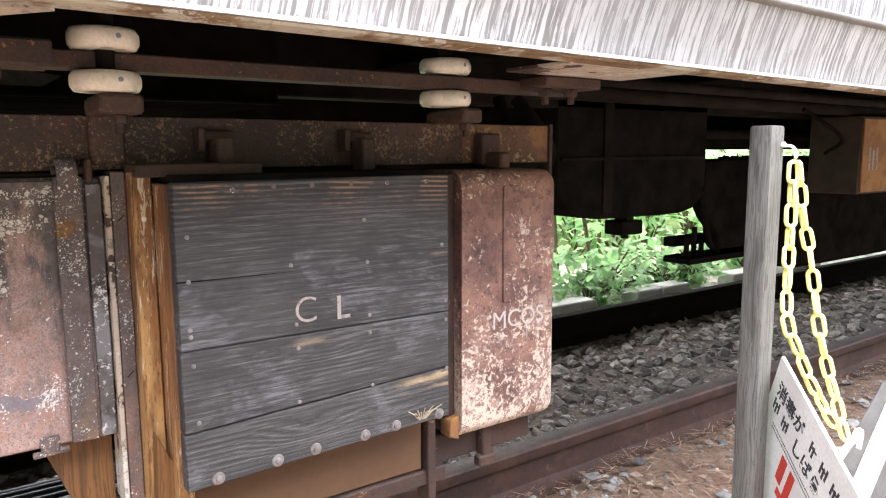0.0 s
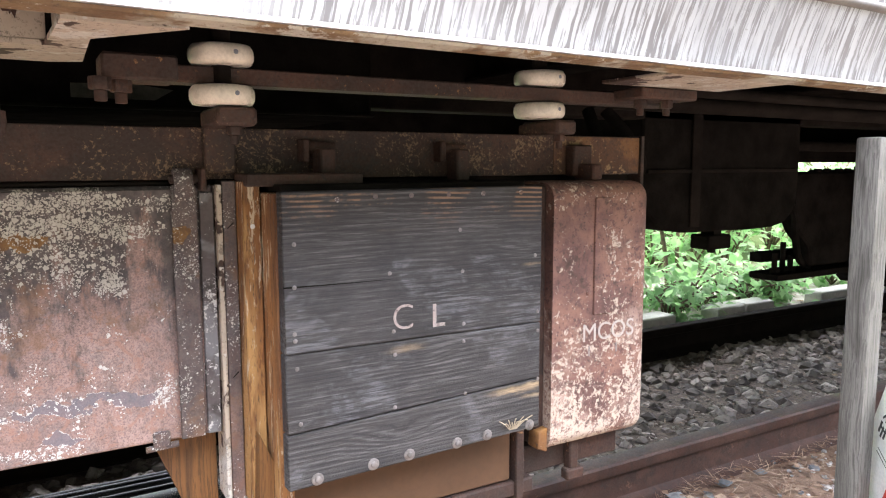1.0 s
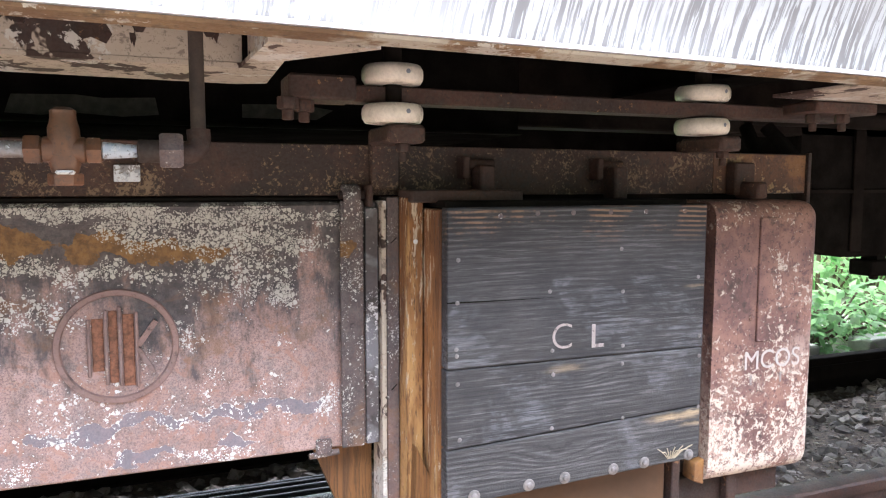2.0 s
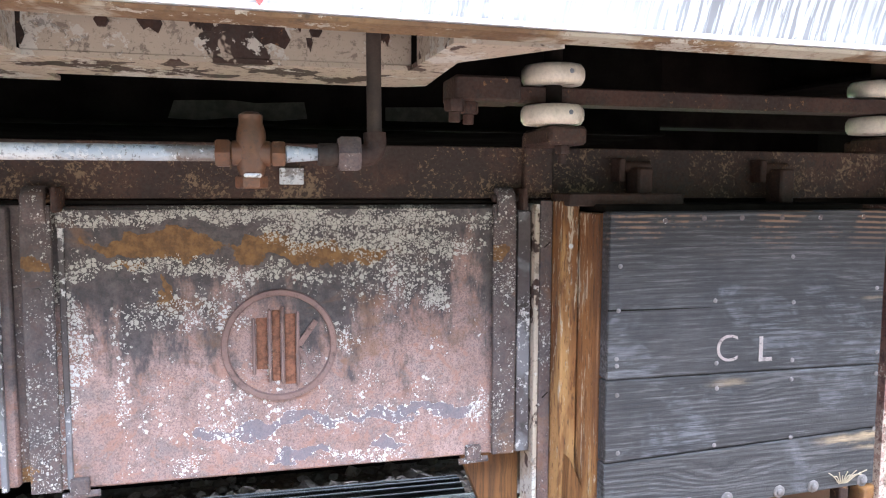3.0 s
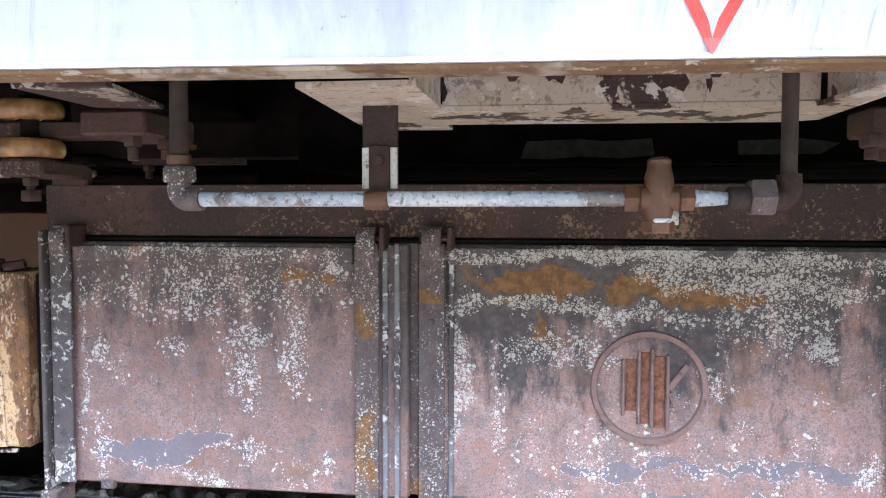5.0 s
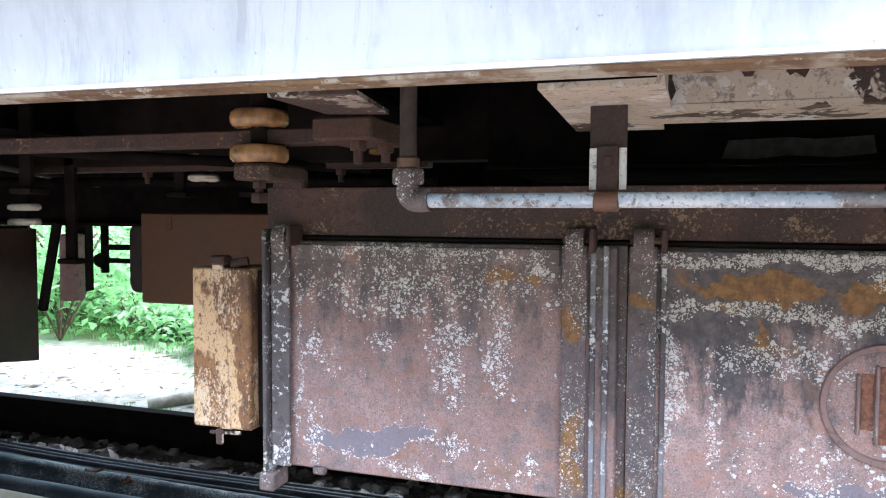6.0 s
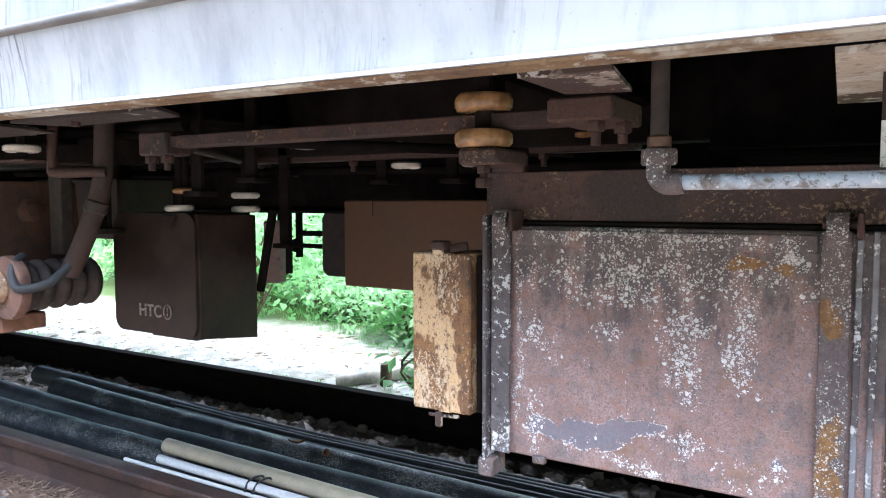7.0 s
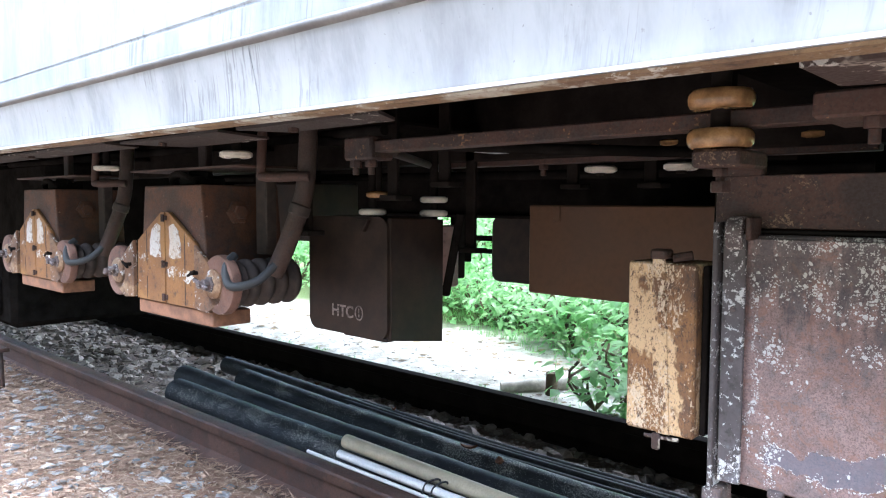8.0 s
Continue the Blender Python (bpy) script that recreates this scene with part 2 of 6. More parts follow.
def door_paint(name, soot_shade_from, soot_shade, chips=(), stains=(), primer=(), tone=1.0, base=0.09, seed=0.0, cells=((175, 0.02, 0.07), (340, 0.05, 0.0), (520, 0.03, 0.06))):
    """A steel door: pinkish rust, a sooty top darkened further for the skirt's shade, violet primer patches, ochre
    stains and cracked white paint flecks.
    Chips, stains and primer are patches (x, z, half width, half height, strength)."""
    k = Mat(name, 0.7)
    z = k.axis(2)
    at = k.t.nodes.new("ShaderNodeMapping")
    at.inputs["Location"].default_value = (seed, 0, seed * 0.7)
    world_at = k.moved(k.moved(None, 0.11, 8), 0.03, 40)
    k.put(k.co, at.inputs["Vector"])
    k.co = at.outputs[0]

    def patches(rows, inner=0.2, outer=1.7, where=None):
        total = 0.0
        for x, h, rx, rz, w in rows:
            n = k.t.nodes.new("ShaderNodeMapping")
            n.inputs["Scale"].default_value = (1 / rx, 0.0, 1 / rz)
            n.inputs["Location"].default_value = (-(x + 0.07) / rx, 0.0, -(h + 0.07) / rz)
            k.put(where or world_at, n.inputs["Vector"])
            d = k.t.nodes.new("ShaderNodeVectorMath")
            d.operation = "LENGTH"
            k.put(n.outputs[0], d.inputs[0])
            total = k.calc("MAXIMUM", total, k.step(d.outputs["Value"], outer, inner, (0.0, w)))
        return total

    grain = k.noise(330, 4, 0.75)
    c = k.mix(k.step(k.noise(7, 6, 0.7), 0.32, 0.68), tuple(v * tone for v in (0.47, 0.325, 0.295)), tuple(v * tone for v in (0.31, 0.2, 0.175)))
    c = k.mix(k.step(k.noise(26, 5, 0.7), 0.44, 0.66, (0.0, 0.7)), c, tuple(v * tone for v in (0.2, 0.185, 0.19)))
    c = k.mix(k.step(k.noise(20, 5, 0.7, at=k.scaled_from(k.co, (1.0, 1.0, 0.22))), 0.5, 0.68, (0.0, 0.45)), c, tuple(v * tone for v in (0.125, 0.098, 0.094)))
    c = k.mix(k.step(k.noise(170, 6, 0.85), 0.48, 0.64, (0.0, 0.55)), c, (0.1, 0.068, 0.062))
    c = k.mix(k.step(k.noise(95, 5, 0.8, at=k.moved(None, 0.3, 2)), 0.54, 0.66, (0.0, 0.4)), c, tuple(v * tone for v in (0.37, 0.255, 0.22)))
    c = k.mix(k.step(k.noise(430, 3, 0.6), 0.5, 0.6, (0.0, 0.5)), c, tuple(v * tone for v in (0.115, 0.085, 0.082)))
    c = k.mix(k.step(k.noise(390, 3, 0.6, at=k.moved(None, 0.5, 1)), 0.58, 0.66, (0.0, 0.3)), c, tuple(v * tone for v in (0.5, 0.4, 0.375)))
    c = k.mix(k.step(k.noise(46, 6, 0.75, at=k.moved(None, 0.25, 5)), 0.52, 0.6, (0.0, 0.6)), c, tuple(v * tone for v in (0.36, 0.195, 0.145)))
    # Upper darkening: sooty grime plus the skirt's shade put into the colour.
    run = k.noise(11, 6, 0.72, at=k.scaled_from(k.co, (1.0, 1.0, 0.35)))
    dark = k.step(k.calc("ADD", k.calc("SUBTRACT", z, soot_shade_from), k.calc("MULTIPLY", k.calc("SUBTRACT", run, 0.5), 0.85)), -0.05, 0.06, (0.0, soot_shade))
    c = k.mix(dark, c, k.mix(k.step(k.noise(60, 5, 0.75), 0.4, 0.65), (0.04, 0.041, 0.047), (0.1, 0.094, 0.095)))
    c = k.mix(k.step(k.noise(9, 5, 0.7, at=k.moved(None, 0.2, 3)), 0.57, 0.68, (0.0, 0.55)), c, (0.21, 0.115, 0.06))
    if stains:
        s = k.calc("ADD", patches(stains, 0.3, 1.5), k.calc("MULTIPLY", k.calc("SUBTRACT", k.noise(34, 6, 0.7), 0.5), 1.1))
        c = k.mix(k.step(s, 0.44, 0.52, (0.0, 0.92)), c, k.mix(k.step(k.noise(80, 4, 0.7), 0.35, 0.65), (0.13, 0.065, 0.02), (0.245, 0.13, 0.04)))
    rim = 0.0
    if primer:
        p = k.calc("ADD", patches(primer, 0.2, 1.6), k.calc("MULTIPLY", k.calc("SUBTRACT", k.noise(20, 5, 0.65), 0.5), 0.7))
        c = k.mix(k.step(p, 0.48, 0.54, (0.0, 0.65)), c, k.mix(k.step(grain, 0.35, 0.7), (0.125, 0.135, 0.175), (0.19, 0.19, 0.235)))
        rim = k.calc("MULTIPLY", k.step(p, 0.42, 0.48), k.step(p, 0.58, 0.5, (0.0, 0.3)))
    d = k.calc("ADD", k.calc("MAXIMUM", patches(chips), base), rim)
    cluster = k.calc("MULTIPLY", k.calc("SUBTRACT", k.noise(24, 6, 0.7, at=k.scaled_from(k.co, (1.0, 1.0, 0.55))), 0.5), 1.15)
    there = 0.0
    for scale, less, crack in cells:
        small = k.moved(None, 0.004, 140)
        one = k.t.nodes.new("ShaderNodeSeparateColor")
        k.put(k.cells(scale, small, "F1", "Color"), one.inputs[0])
        f = k.calc("ADD", k.calc("ADD", d, cluster), k.calc("MULTIPLY_ADD", one.outputs[0], 0.8, -0.4 - less))
        if crack:
            shape = k.step(k.cells(scale, small, "DISTANCE_TO_EDGE"), crack, crack + 0.06)
            shape = k.calc("MULTIPLY", shape, k.step(k.calc("SUBTRACT", 0.62, k.cells(scale, small)), 0.0, 0.05))
        else:
            shape = k.step(k.calc("SUBTRACT", k.calc("MULTIPLY_ADD", one.outputs[1], 0.22, 0.28), k.cells(scale, small)), 0.0, 0.06)
        there = k.calc("MAXIMUM", there, k.calc("MULTIPLY", k.step(f, 0.5, 0.52), shape))
    chip_tone = k.mix(k.calc("MULTIPLY", dark, 0.75), (0.68, 0.685, 0.68), (0.4, 0.385, 0.33))
    c = k.mix(there, c, k.mix(k.step(k.noise(70, 3), 0.35, 0.65), chip_tone, k.mix(0.35, chip_tone, (0.4, 0.37, 0.34))))
    k.bump(k.calc("ADD", k.calc("MULTIPLY", there, 0.8), k.calc("MULTIPLY", grain, 0.6)), 0.6, 0.0012)
    return k.done(c, k.step(grain, 0.3, 0.7, (0.55, 0.85)))


# Near-black steels: shade under the car is put into their base colour.
STEEL_DARK = plain("underfloor_shade_steel", (0.016, 0.013, 0.0115), 0.9, vary=0.4, spec=0.03)
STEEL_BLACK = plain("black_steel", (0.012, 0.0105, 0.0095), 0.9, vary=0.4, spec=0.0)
STEEL_BROWN = flaked("brown_rusty_steel", (0.066, 0.031, 0.021), (0.03, 0.0175, 0.014), (0.025, 0.016, 0.014), (0.26, 0.14, 0.062), 420, 0.42, 0.35, spots=0.8)
# Darker copy of the flaked white paint, with the skirt's shade in it.
SHADED_FLAKE = flaked("shaded_flaked_plate", (0.035, 0.022, 0.017), (0.02, 0.014, 0.012), (0.05, 0.04, 0.033), (0.34, 0.31, 0.27), 140, 0.4, 0.36, spots=0.6, edge=0.02)
PALE_FLAKE = flaked("pale_flaked_edge", (0.14, 0.1, 0.075), (0.07, 0.048, 0.038), (0.62, 0.62, 0.6), (0.8, 0.81, 0.8), 300, 0.68, 0.5, spots=0.7, edge=0.02)
BEAM_RUST = flaked("beam_rust", (0.07, 0.036, 0.025), (0.032, 0.019, 0.016), (0.034, 0.022, 0.018), (0.24, 0.165, 0.1), 700, 0.47, 0.4, spots=0.9)
EDGE_PAINT = flaked("chipped_edge_paint", (0.12, 0.105, 0.105), (0.07, 0.06, 0.06), (0.2, 0.2, 0.215), (0.7, 0.7, 0.69), 420, 0.5, 0.44)
MIXED_FLAKE = flaked("half_bare_white_paint", (0.07, 0.042, 0.033), (0.045, 0.029, 0.024), (0.3, 0.26, 0.215), (0.6, 0.57, 0.52), 110, 0.44, 0.43, spots=0.6, edge=0.02)
DOOR_A = door_paint("chipped_door_paint", 0.825, 0.9, [
    (-0.12, 0.967, 0.30, 0.012, 0.85), (-0.12, 0.72, 0.28, 0.07, 0.19), (-0.38, 0.82, 0.009, 0.17, 0.6), (-0.22, 0.897, 0.17, 0.011, 0.66), (-0.26, 0.845, 0.09, 0.022, 0.42), (0.0, 0.94, 0.13, 0.012, 0.75),
    (0.035, 0.905, 0.085, 0.045, 0.43), (0.07, 0.855, 0.022, 0.024, 0.8), (0.105, 0.925, 0.03, 0.012, 0.85), (-0.09, 0.945, 0.07, 0.02, 0.62), (-0.325, 0.75, 0.018, 0.04, 0.42),
    (-0.055, 0.81, 0.018, 0.025, 0.55), (-0.13, 0.715, 0.06, 0.004, 0.45), (0.135, 0.70, 0.02, 0.04, 0.45), (-0.24, 0.66, 0.03, 0.012, 0.4), (-0.02, 0.65, 0.05, 0.008, 0.45)],
    [(-0.27, 0.925, 0.09, 0.020, 1.0), (-0.09, 0.925, 0.11, 0.016, 0.9), (-0.3, 0.897, 0.03, 0.007, 0.9), (-0.26, 0.865, 0.006, 0.018, 0.8)],
    [(-0.21, 0.70, 0.035, 0.010, 0.8), (0.02, 0.71, 0.08, 0.012, 0.85), (-0.12, 0.7, 0.09, 0.012, 0.8), (0.1, 0.712, 0.04, 0.014, 0.8), (0.095, 0.70, 0.035, 0.011, 0.8), (-0.1, 0.655, 0.05, 0.010, 0.8), (0.0, 0.665, 0.03, 0.012, 0.75), (-0.385, 0.67, 0.01, 0.02, 0.7)])
DOOR_B = door_paint("red_door_paint", 0.9, 0.75, [
    (-0.70, 0.969, 0.19, 0.011, 0.5), (-0.70, 0.92, 0.2, 0.05, 0.33), (-0.53, 0.945, 0.02, 0.012, 0.7), (-0.66, 0.852, 0.05, 0.02, 0.46),
    (-0.66, 0.79, 0.022, 0.05, 0.43), (-0.585, 0.84, 0.018, 0.07, 0.41), (-0.875, 0.835, 0.02, 0.02, 0.44), (-0.76, 0.83, 0.03, 0.02, 0.4),
    (-0.865, 0.68, 0.02, 0.03, 0.45), (-0.72, 0.66, 0.05, 0.012, 0.5), (-0.67, 0.70, 0.03, 0.01, 0.45), (-0.55, 0.685, 0.012, 0.015, 0.42), (-0.898, 0.82, 0.006, 0.16, 0.45)],
    [(-0.59, 0.935, 0.03, 0.012, 0.9), (-0.54, 0.93, 0.015, 0.01, 0.8)],
    [(-0.835, 0.686, 0.05, 0.022, 0.9), (-0.785, 0.69, 0.05, 0.026, 0.95), (-0.735, 0.712, 0.045, 0.018, 0.9), (-0.55, 0.70, 0.012, 0.012, 0.6)], 0.8, 0.08, seed=3.1)
STRAP = door_paint("strap_paint", 0.60, 0.6, (), [(-0.49, 0.88, 0.02, 0.03, 0.7), (-0.49, 0.72, 0.012, 0.07, 0.8), (-0.405, 0.915, 0.02, 0.012, 0.7), (-0.405, 0.66, 0.02, 0.02, 0.6), (0.166, 0.92, 0.02, 0.02, 0.6)], tone=0.58, base=0.2, seed=5.7, cells=((330, 0.04, 0.06), (520, 0.05, 0.0), (760, 0.03, 0.0)))
MC_RUST = flaked("peeling_red_rust", (0.29, 0.155, 0.12), (0.125, 0.066, 0.06), (0.4, 0.28, 0.235), (0.66, 0.55, 0.46), 420, 0.47, 0.435, tops=(0.9, 0.52, 0.15), spots=0.85, edge=0.16)
YELLOW = flaked("peeling_cream_paint", (0.27, 0.135, 0.05), (0.12, 0.065, 0.038), (0.6, 0.41, 0.22), (0.74, 0.58, 0.4), 420, 0.5, 0.45, spots=0.95, edge=0.05, stretch=(2.0, 2.0, 1.2))
OCHRE = flaked("ochre_paint", (0.26, 0.12, 0.036), (0.19, 0.088, 0.034), (0.29, 0.145, 0.045), (0.5, 0.45, 0.4), 220, 0.5, 0.31, spots=0.4)
WHITE_FLAKE = flaked("flaking_white_paint", (0.075, 0.042, 0.032), (0.05, 0.031, 0.025), (0.47, 0.405, 0.33), (0.68, 0.66, 0.61), 70, 0.535, 0.46, spots=0.5, edge=0.012)
RUST_PIPE = flaked("rusty_pipe", (0.06, 0.034, 0.024), (0.033, 0.023, 0.018), (0.045, 0.03, 0.024), (0.2, 0.12, 0.08), 320, 0.45, 0.33, spots=0.5)
PIPE_PAINT = flaked("pipe_blue_white_paint", (0.3, 0.31, 0.33), (0.12, 0.085, 0.06), (0.44, 0.5, 0.57), (0.72, 0.76, 0.8), 420, 0.6, 0.48, rough=0.45, spots=0.75)
BRASS = flaked("tarnished_brass", (0.16, 0.07, 0.034), (0.09, 0.05, 0.03), (0.19, 0.09, 0.045), (0.45, 0.34, 0.27), 260, 0.5, 0.35, rough=0.4, spots=0.5)
CLAY = plain("orange_oxide", (0.235, 0.115, 0.065), 0.75, vary=0.35, scale=30)
BROWN_PAINT = plain("brown_paint", (0.095, 0.048, 0.023), 0.7, vary=0.14, scale=5)
HT_PAINT = plain("dark_brown_paint", (0.028, 0.0175, 0.013), 0.6, vary=0.6, scale=16, spec=0.35)
PORCELAIN = plain("cream_porcelain", (0.72, 0.66, 0.56), 0.3, vary=0.12, scale=20, bump=0.03)
GLAZE = plain("amber_glaze", (0.31, 0.175, 0.075), 0.2, vary=0.5, scale=30, bump=0.02)
STAIN = stainless("dull_stainless")
LIP = flaked("stained_lip", (0.24, 0.16, 0.085), (0.15, 0.09, 0.05), (0.42, 0.39, 0.32), (0.55, 0.52, 0.46), 160, 0.52, 0.42, spots=0.45)
PLANK = planking("grey_weathered_plank",
    ((0.655, 0.887, 0.05, 0.011, 10.0), (0.42, 0.632, 0.06, 0.018, 15.0), (0.56, 0.622, 0.05, 0.012, 9.0), (0.455, 0.742, 0.04, 0.014, 7.0), (0.56, 0.873, 0.012, 0.008, 8.0)),
    ((0.615, 0.667, 0.035, 0.006, 0.9), (0.652, 0.672, 0.016, 0.004, 1.0), (0.435, 0.757, 0.025, 0.005, 0.4), (0.655, 0.655, 0.02, 0.004, 0.7), (0.655, 0.86, 0.02, 0.003, 0.4)))
PLANK_POST = timber("grey_post_wood", ((0.1, 0.098, 0.088), (0.18, 0.178, 0.165), (0.05, 0.048, 0.042), (0.32, 0.31, 0.295)), 2, ring=9.0)
OCHRE_WOOD = timber("ochre_wood", ((0.27, 0.13, 0.038), (0.14, 0.06, 0.022), (0.075, 0.034, 0.016), (0.42, 0.28, 0.15)), 2, 0.65, ring=14.0)
LETTER = flaked("worn_letter_paint", (0.17, 0.14, 0.135), (0.07, 0.062, 0.06), (0.31, 0.26, 0.245), (0.38, 0.33, 0.31), 320, 0.58, 0.48, spots=0.95)
NAIL = plain("nail_heads", (0.19, 0.175, 0.17), 0.5, 0.3, vary=0.4, scale=60)
RAIL = flaked("rail_rust", (0.07, 0.033, 0.024), (0.038, 0.022, 0.018), (0.08, 0.042, 0.031), (0.16, 0.09, 0.06), 260, 0.5, 0.33, rough=0.6, spots=0.7)
def dusty_rubber(name, dust):
    """Black hose skin with fine pale specks that gather in patches on its upper side."""
    k = Mat(name, 0.6, 0.0, 0.35)
    c = k.mix(k.step(k.noise(14, 4), 0.35, 0.65), (0.013, 0.0148, 0.0165), (0.026, 0.029, 0.032))
    patch = k.step(k.noise(5.5, 5, 0.65, at=k.scaled((0.6, 1.0, 1.0))), 0.42, 0.62)
    top = k.step(k.axis(2), 0.08, 0.15)
    speck = k.step(k.calc("ADD", k.noise(240, 3, 0.7), k.calc("MULTIPLY", k.calc("MULTIPLY", patch, top), 0.15)), 0.64, 0.69, (0.0, dust))
    c = k.mix(speck, c, (0.38, 0.375, 0.34))
    c = k.mix(k.calc("MULTIPLY", k.calc("MULTIPLY", patch, top), 0.1 * dust), c, (0.16, 0.155, 0.14))
    k.bump(k.noise(160, 4), 0.4, 0.001)
    return k.done(c)


RUBBER = dusty_rubber("dusty_rubber", 1.0)
FOAM = dusty_rubber("black_foam", 0.25)
LEAD = plain("grey_lead_rubber", (0.032, 0.034, 0.036), 0.6, vary=0.2)
CHAIN = plain("yellow_plastic", (0.92, 0.88, 0.3), 0.4, vary=0.05, bump=0.02)
CHAIN.node_tree.nodes["Principled BSDF"].inputs["Subsurface Weight"].default_value = 0.15
CHAIN.node_tree.nodes["Principled BSDF"].inputs["Subsurface Radius"].default_value = (0.01, 0.008, 0.002)
WHITE = plain("white_paint", (0.78, 0.78, 0.78), 0.6, vary=0.06)
RED = plain("red_paint", (0.6, 0.05, 0.035), 0.5, vary=0.15)
INK = plain("black_ink", (0.03, 0.03, 0.035), 0.6)
CREAM = plain("cream_plastic", (0.5, 0.43, 0.31), 0.5, vary=0.15)
CONCRETE = plain("pale_concrete", (0.55, 0.54, 0.5), 0.9, vary=0.25, scale=3)
BARK = plain("bark", (0.12, 0.085, 0.055), 0.9, vary=0.4, scale=30, bump=0.5)
LEAF = leafy("leaf_green", (0.12, 0.3, 0.09), (0.34, 0.54, 0.24))
LEAF_LIGHT = leafy("leaf_light", (0.17, 0.37, 0.14), (0.47, 0.66, 0.37))
LEAF_DARK = leafy("leaf_dark", (0.045, 0.13, 0.045), (0.11, 0.25, 0.085))


def stony(name, a, b, spec=0.4):
    k = Mat(name, 0.85, 0.0, spec)
    c = k.mix(k.island(), a, b)
    c = k.mix(k.step(k.noise(60, 4), 0.45, 0.7, (0.0, 0.6)), c, tuple(v * 0.55 for v in a))
    k.bump(k.noise(220, 4), 0.4, 0.002)
    return k.done(c)


STONE = stony("ballast_stone", (0.095, 0.08, 0.068), (0.4, 0.35, 0.3))
PEBBLE = stony("pale_pebble", (0.13, 0.145, 0.16), (0.5, 0.49, 0.47))
LITTER = stony("leaf_litter", (0.15, 0.08, 0.05), (0.44, 0.34, 0.25))


def soil():
    k = Mat("soil", 0.95)
    y = k.axis(1)
    n = k.noise(3.5, 6)
    c = k.mix(k.step(n, 0.35, 0.7), (0.2, 0.122, 0.083), (0.29, 0.205, 0.15))
    c = k.mix(k.step(k.noise(38, 5, 0.7), 0.5, 0.68), c, (0.09, 0.06, 0.042))
    c = k.mix(k.step(k.cells(70), 0.0, 0.35, (0.5, 0.0)), c, (0.33, 0.28, 0.23))
    edge = k.calc("ADD", y, k.calc("MULTIPLY", k.noise(2.2, 4), 0.5))
    c = k.mix(k.step(edge, 0.75, 0.45), c, k.mix(k.step(k.noise(60, 5, 0.7), 0.35, 0.65), (0.095, 0.075, 0.058), (0.21, 0.17, 0.135)))
    inner = k.calc("MULTIPLY", k.step(y, 1.5, 1.58), k.step(y, 2.66, 2.58))
    c = k.mix(inner, c, k.mix(k.step(k.noise(50, 5, 0.7), 0.35, 0.65), (0.075, 0.056, 0.043), (0.17, 0.13, 0.1)))
    c = k.mix(k.step(edge, 2.75, 2.95), c, k.mix(k.step(k.noise(9, 5), 0.35, 0.65), (0.31, 0.29, 0.24), (0.54, 0.52, 0.47)))
    c = k.mix(k.step(edge, 4.2, 4.8), c, (0.09, 0.12, 0.035))
    k.bump(k.noise(45, 6, 0.7), 0.7, 0.012)
    return k.done(c)


OLD_PAINT = plain("old_grey_green_paint", (0.075, 0.072, 0.06), 0.85, vary=0.4, scale=60)
SOIL = soil()
CHIPPING = stony("pale_chipping", (0.38, 0.37, 0.34), (0.62, 0.6, 0.56))
# Paler steel that puts the rolled edge's highlight into the colour.
EDGE_GLINT = plain("edge_glint_steel", (0.66, 0.67, 0.69), 0.4, 0.2, vary=0.1)


# ---- mesh helpers ----
def put(into, bm):
    """Adds the second bmesh to the first."""
    me = bpy.data.meshes.new("tmp")
    bm.to_mesh(me)
    bm.free()
    into.from_mesh(me)
    bpy.data.meshes.remove(me)
    return into


def joined(*bms):
    first = bms[0]
    for b in bms[1:]:
        put(first, b)
    return first


def box(x0, x1, y0, y1, z0, z1, b=0.002, seg=1):
    bm = bmesh.new()
    bmesh.ops.create_cube(bm, size=1.0)
    for v in bm.verts:
        v.co = Vector(((x0 + x1) / 2 + v.co.x * (x1 - x0), (y0 + y1) / 2 + v.co.y * (y1 - y0), (z0 + z1) / 2 + v.co.z * (z1 - z0)))
    b = min(b, 0.45 * min(abs(x1 - x0), abs(y1 - y0), abs(z1 - z0)))
    if b > 0:
        bmesh.ops.bevel(bm, geom=bm.edges[:], offset=b, segments=seg, profile=0.5, affect="EDGES")
    return bm


def prism(points, axis, low, high, b=0.0, seg=1):
    """A polygon in the plane across an axis, given in the other two axes' order, drawn out from low to high."""
    bm = bmesh.new()
    order = {"x": (1, 2, 0), "y": (0, 2, 1), "z": (0, 1, 2)}[axis]

    def at(p, q):
        c = [0, 0, 0]
        c[order[0]], c[order[1]], c[order[2]] = p[0], p[1], q
        return c

    lo = [bm.verts.new(at(p, low)) for p in points]
    hi = [bm.verts.new(at(p, high)) for p in points]
    bm.faces.new(lo), bm.faces.new(hi)
    for i in range(len(points)):
        j = (i + 1) % len(points)
        bm.faces.new((lo[i], lo[j], hi[j], hi[i]))
    bmesh.ops.recalc_face_normals(bm, faces=bm.faces)
    if b:
        bmesh.ops.bevel(bm, geom=bm.edges[:], offset=b, segments=seg, profile=0.5, affect="EDGES")
    return bm


def rounded(x0, x1, z0, z1, r, n=5):
    """The outline of a rounded rectangle."""
    pts = []
    for cx, cz, a0 in ((x1 - r, z1 - r, 0), (x0 + r, z1 - r, 90), (x0 + r, z0 + r, 180), (x1 - r, z0 + r, 270)):
        for i in range(n + 1):
            a = radians(a0 + 90 * i / n)
            pts.append((cx + r * math.cos(a), cz + r * math.sin(a)))
    return pts


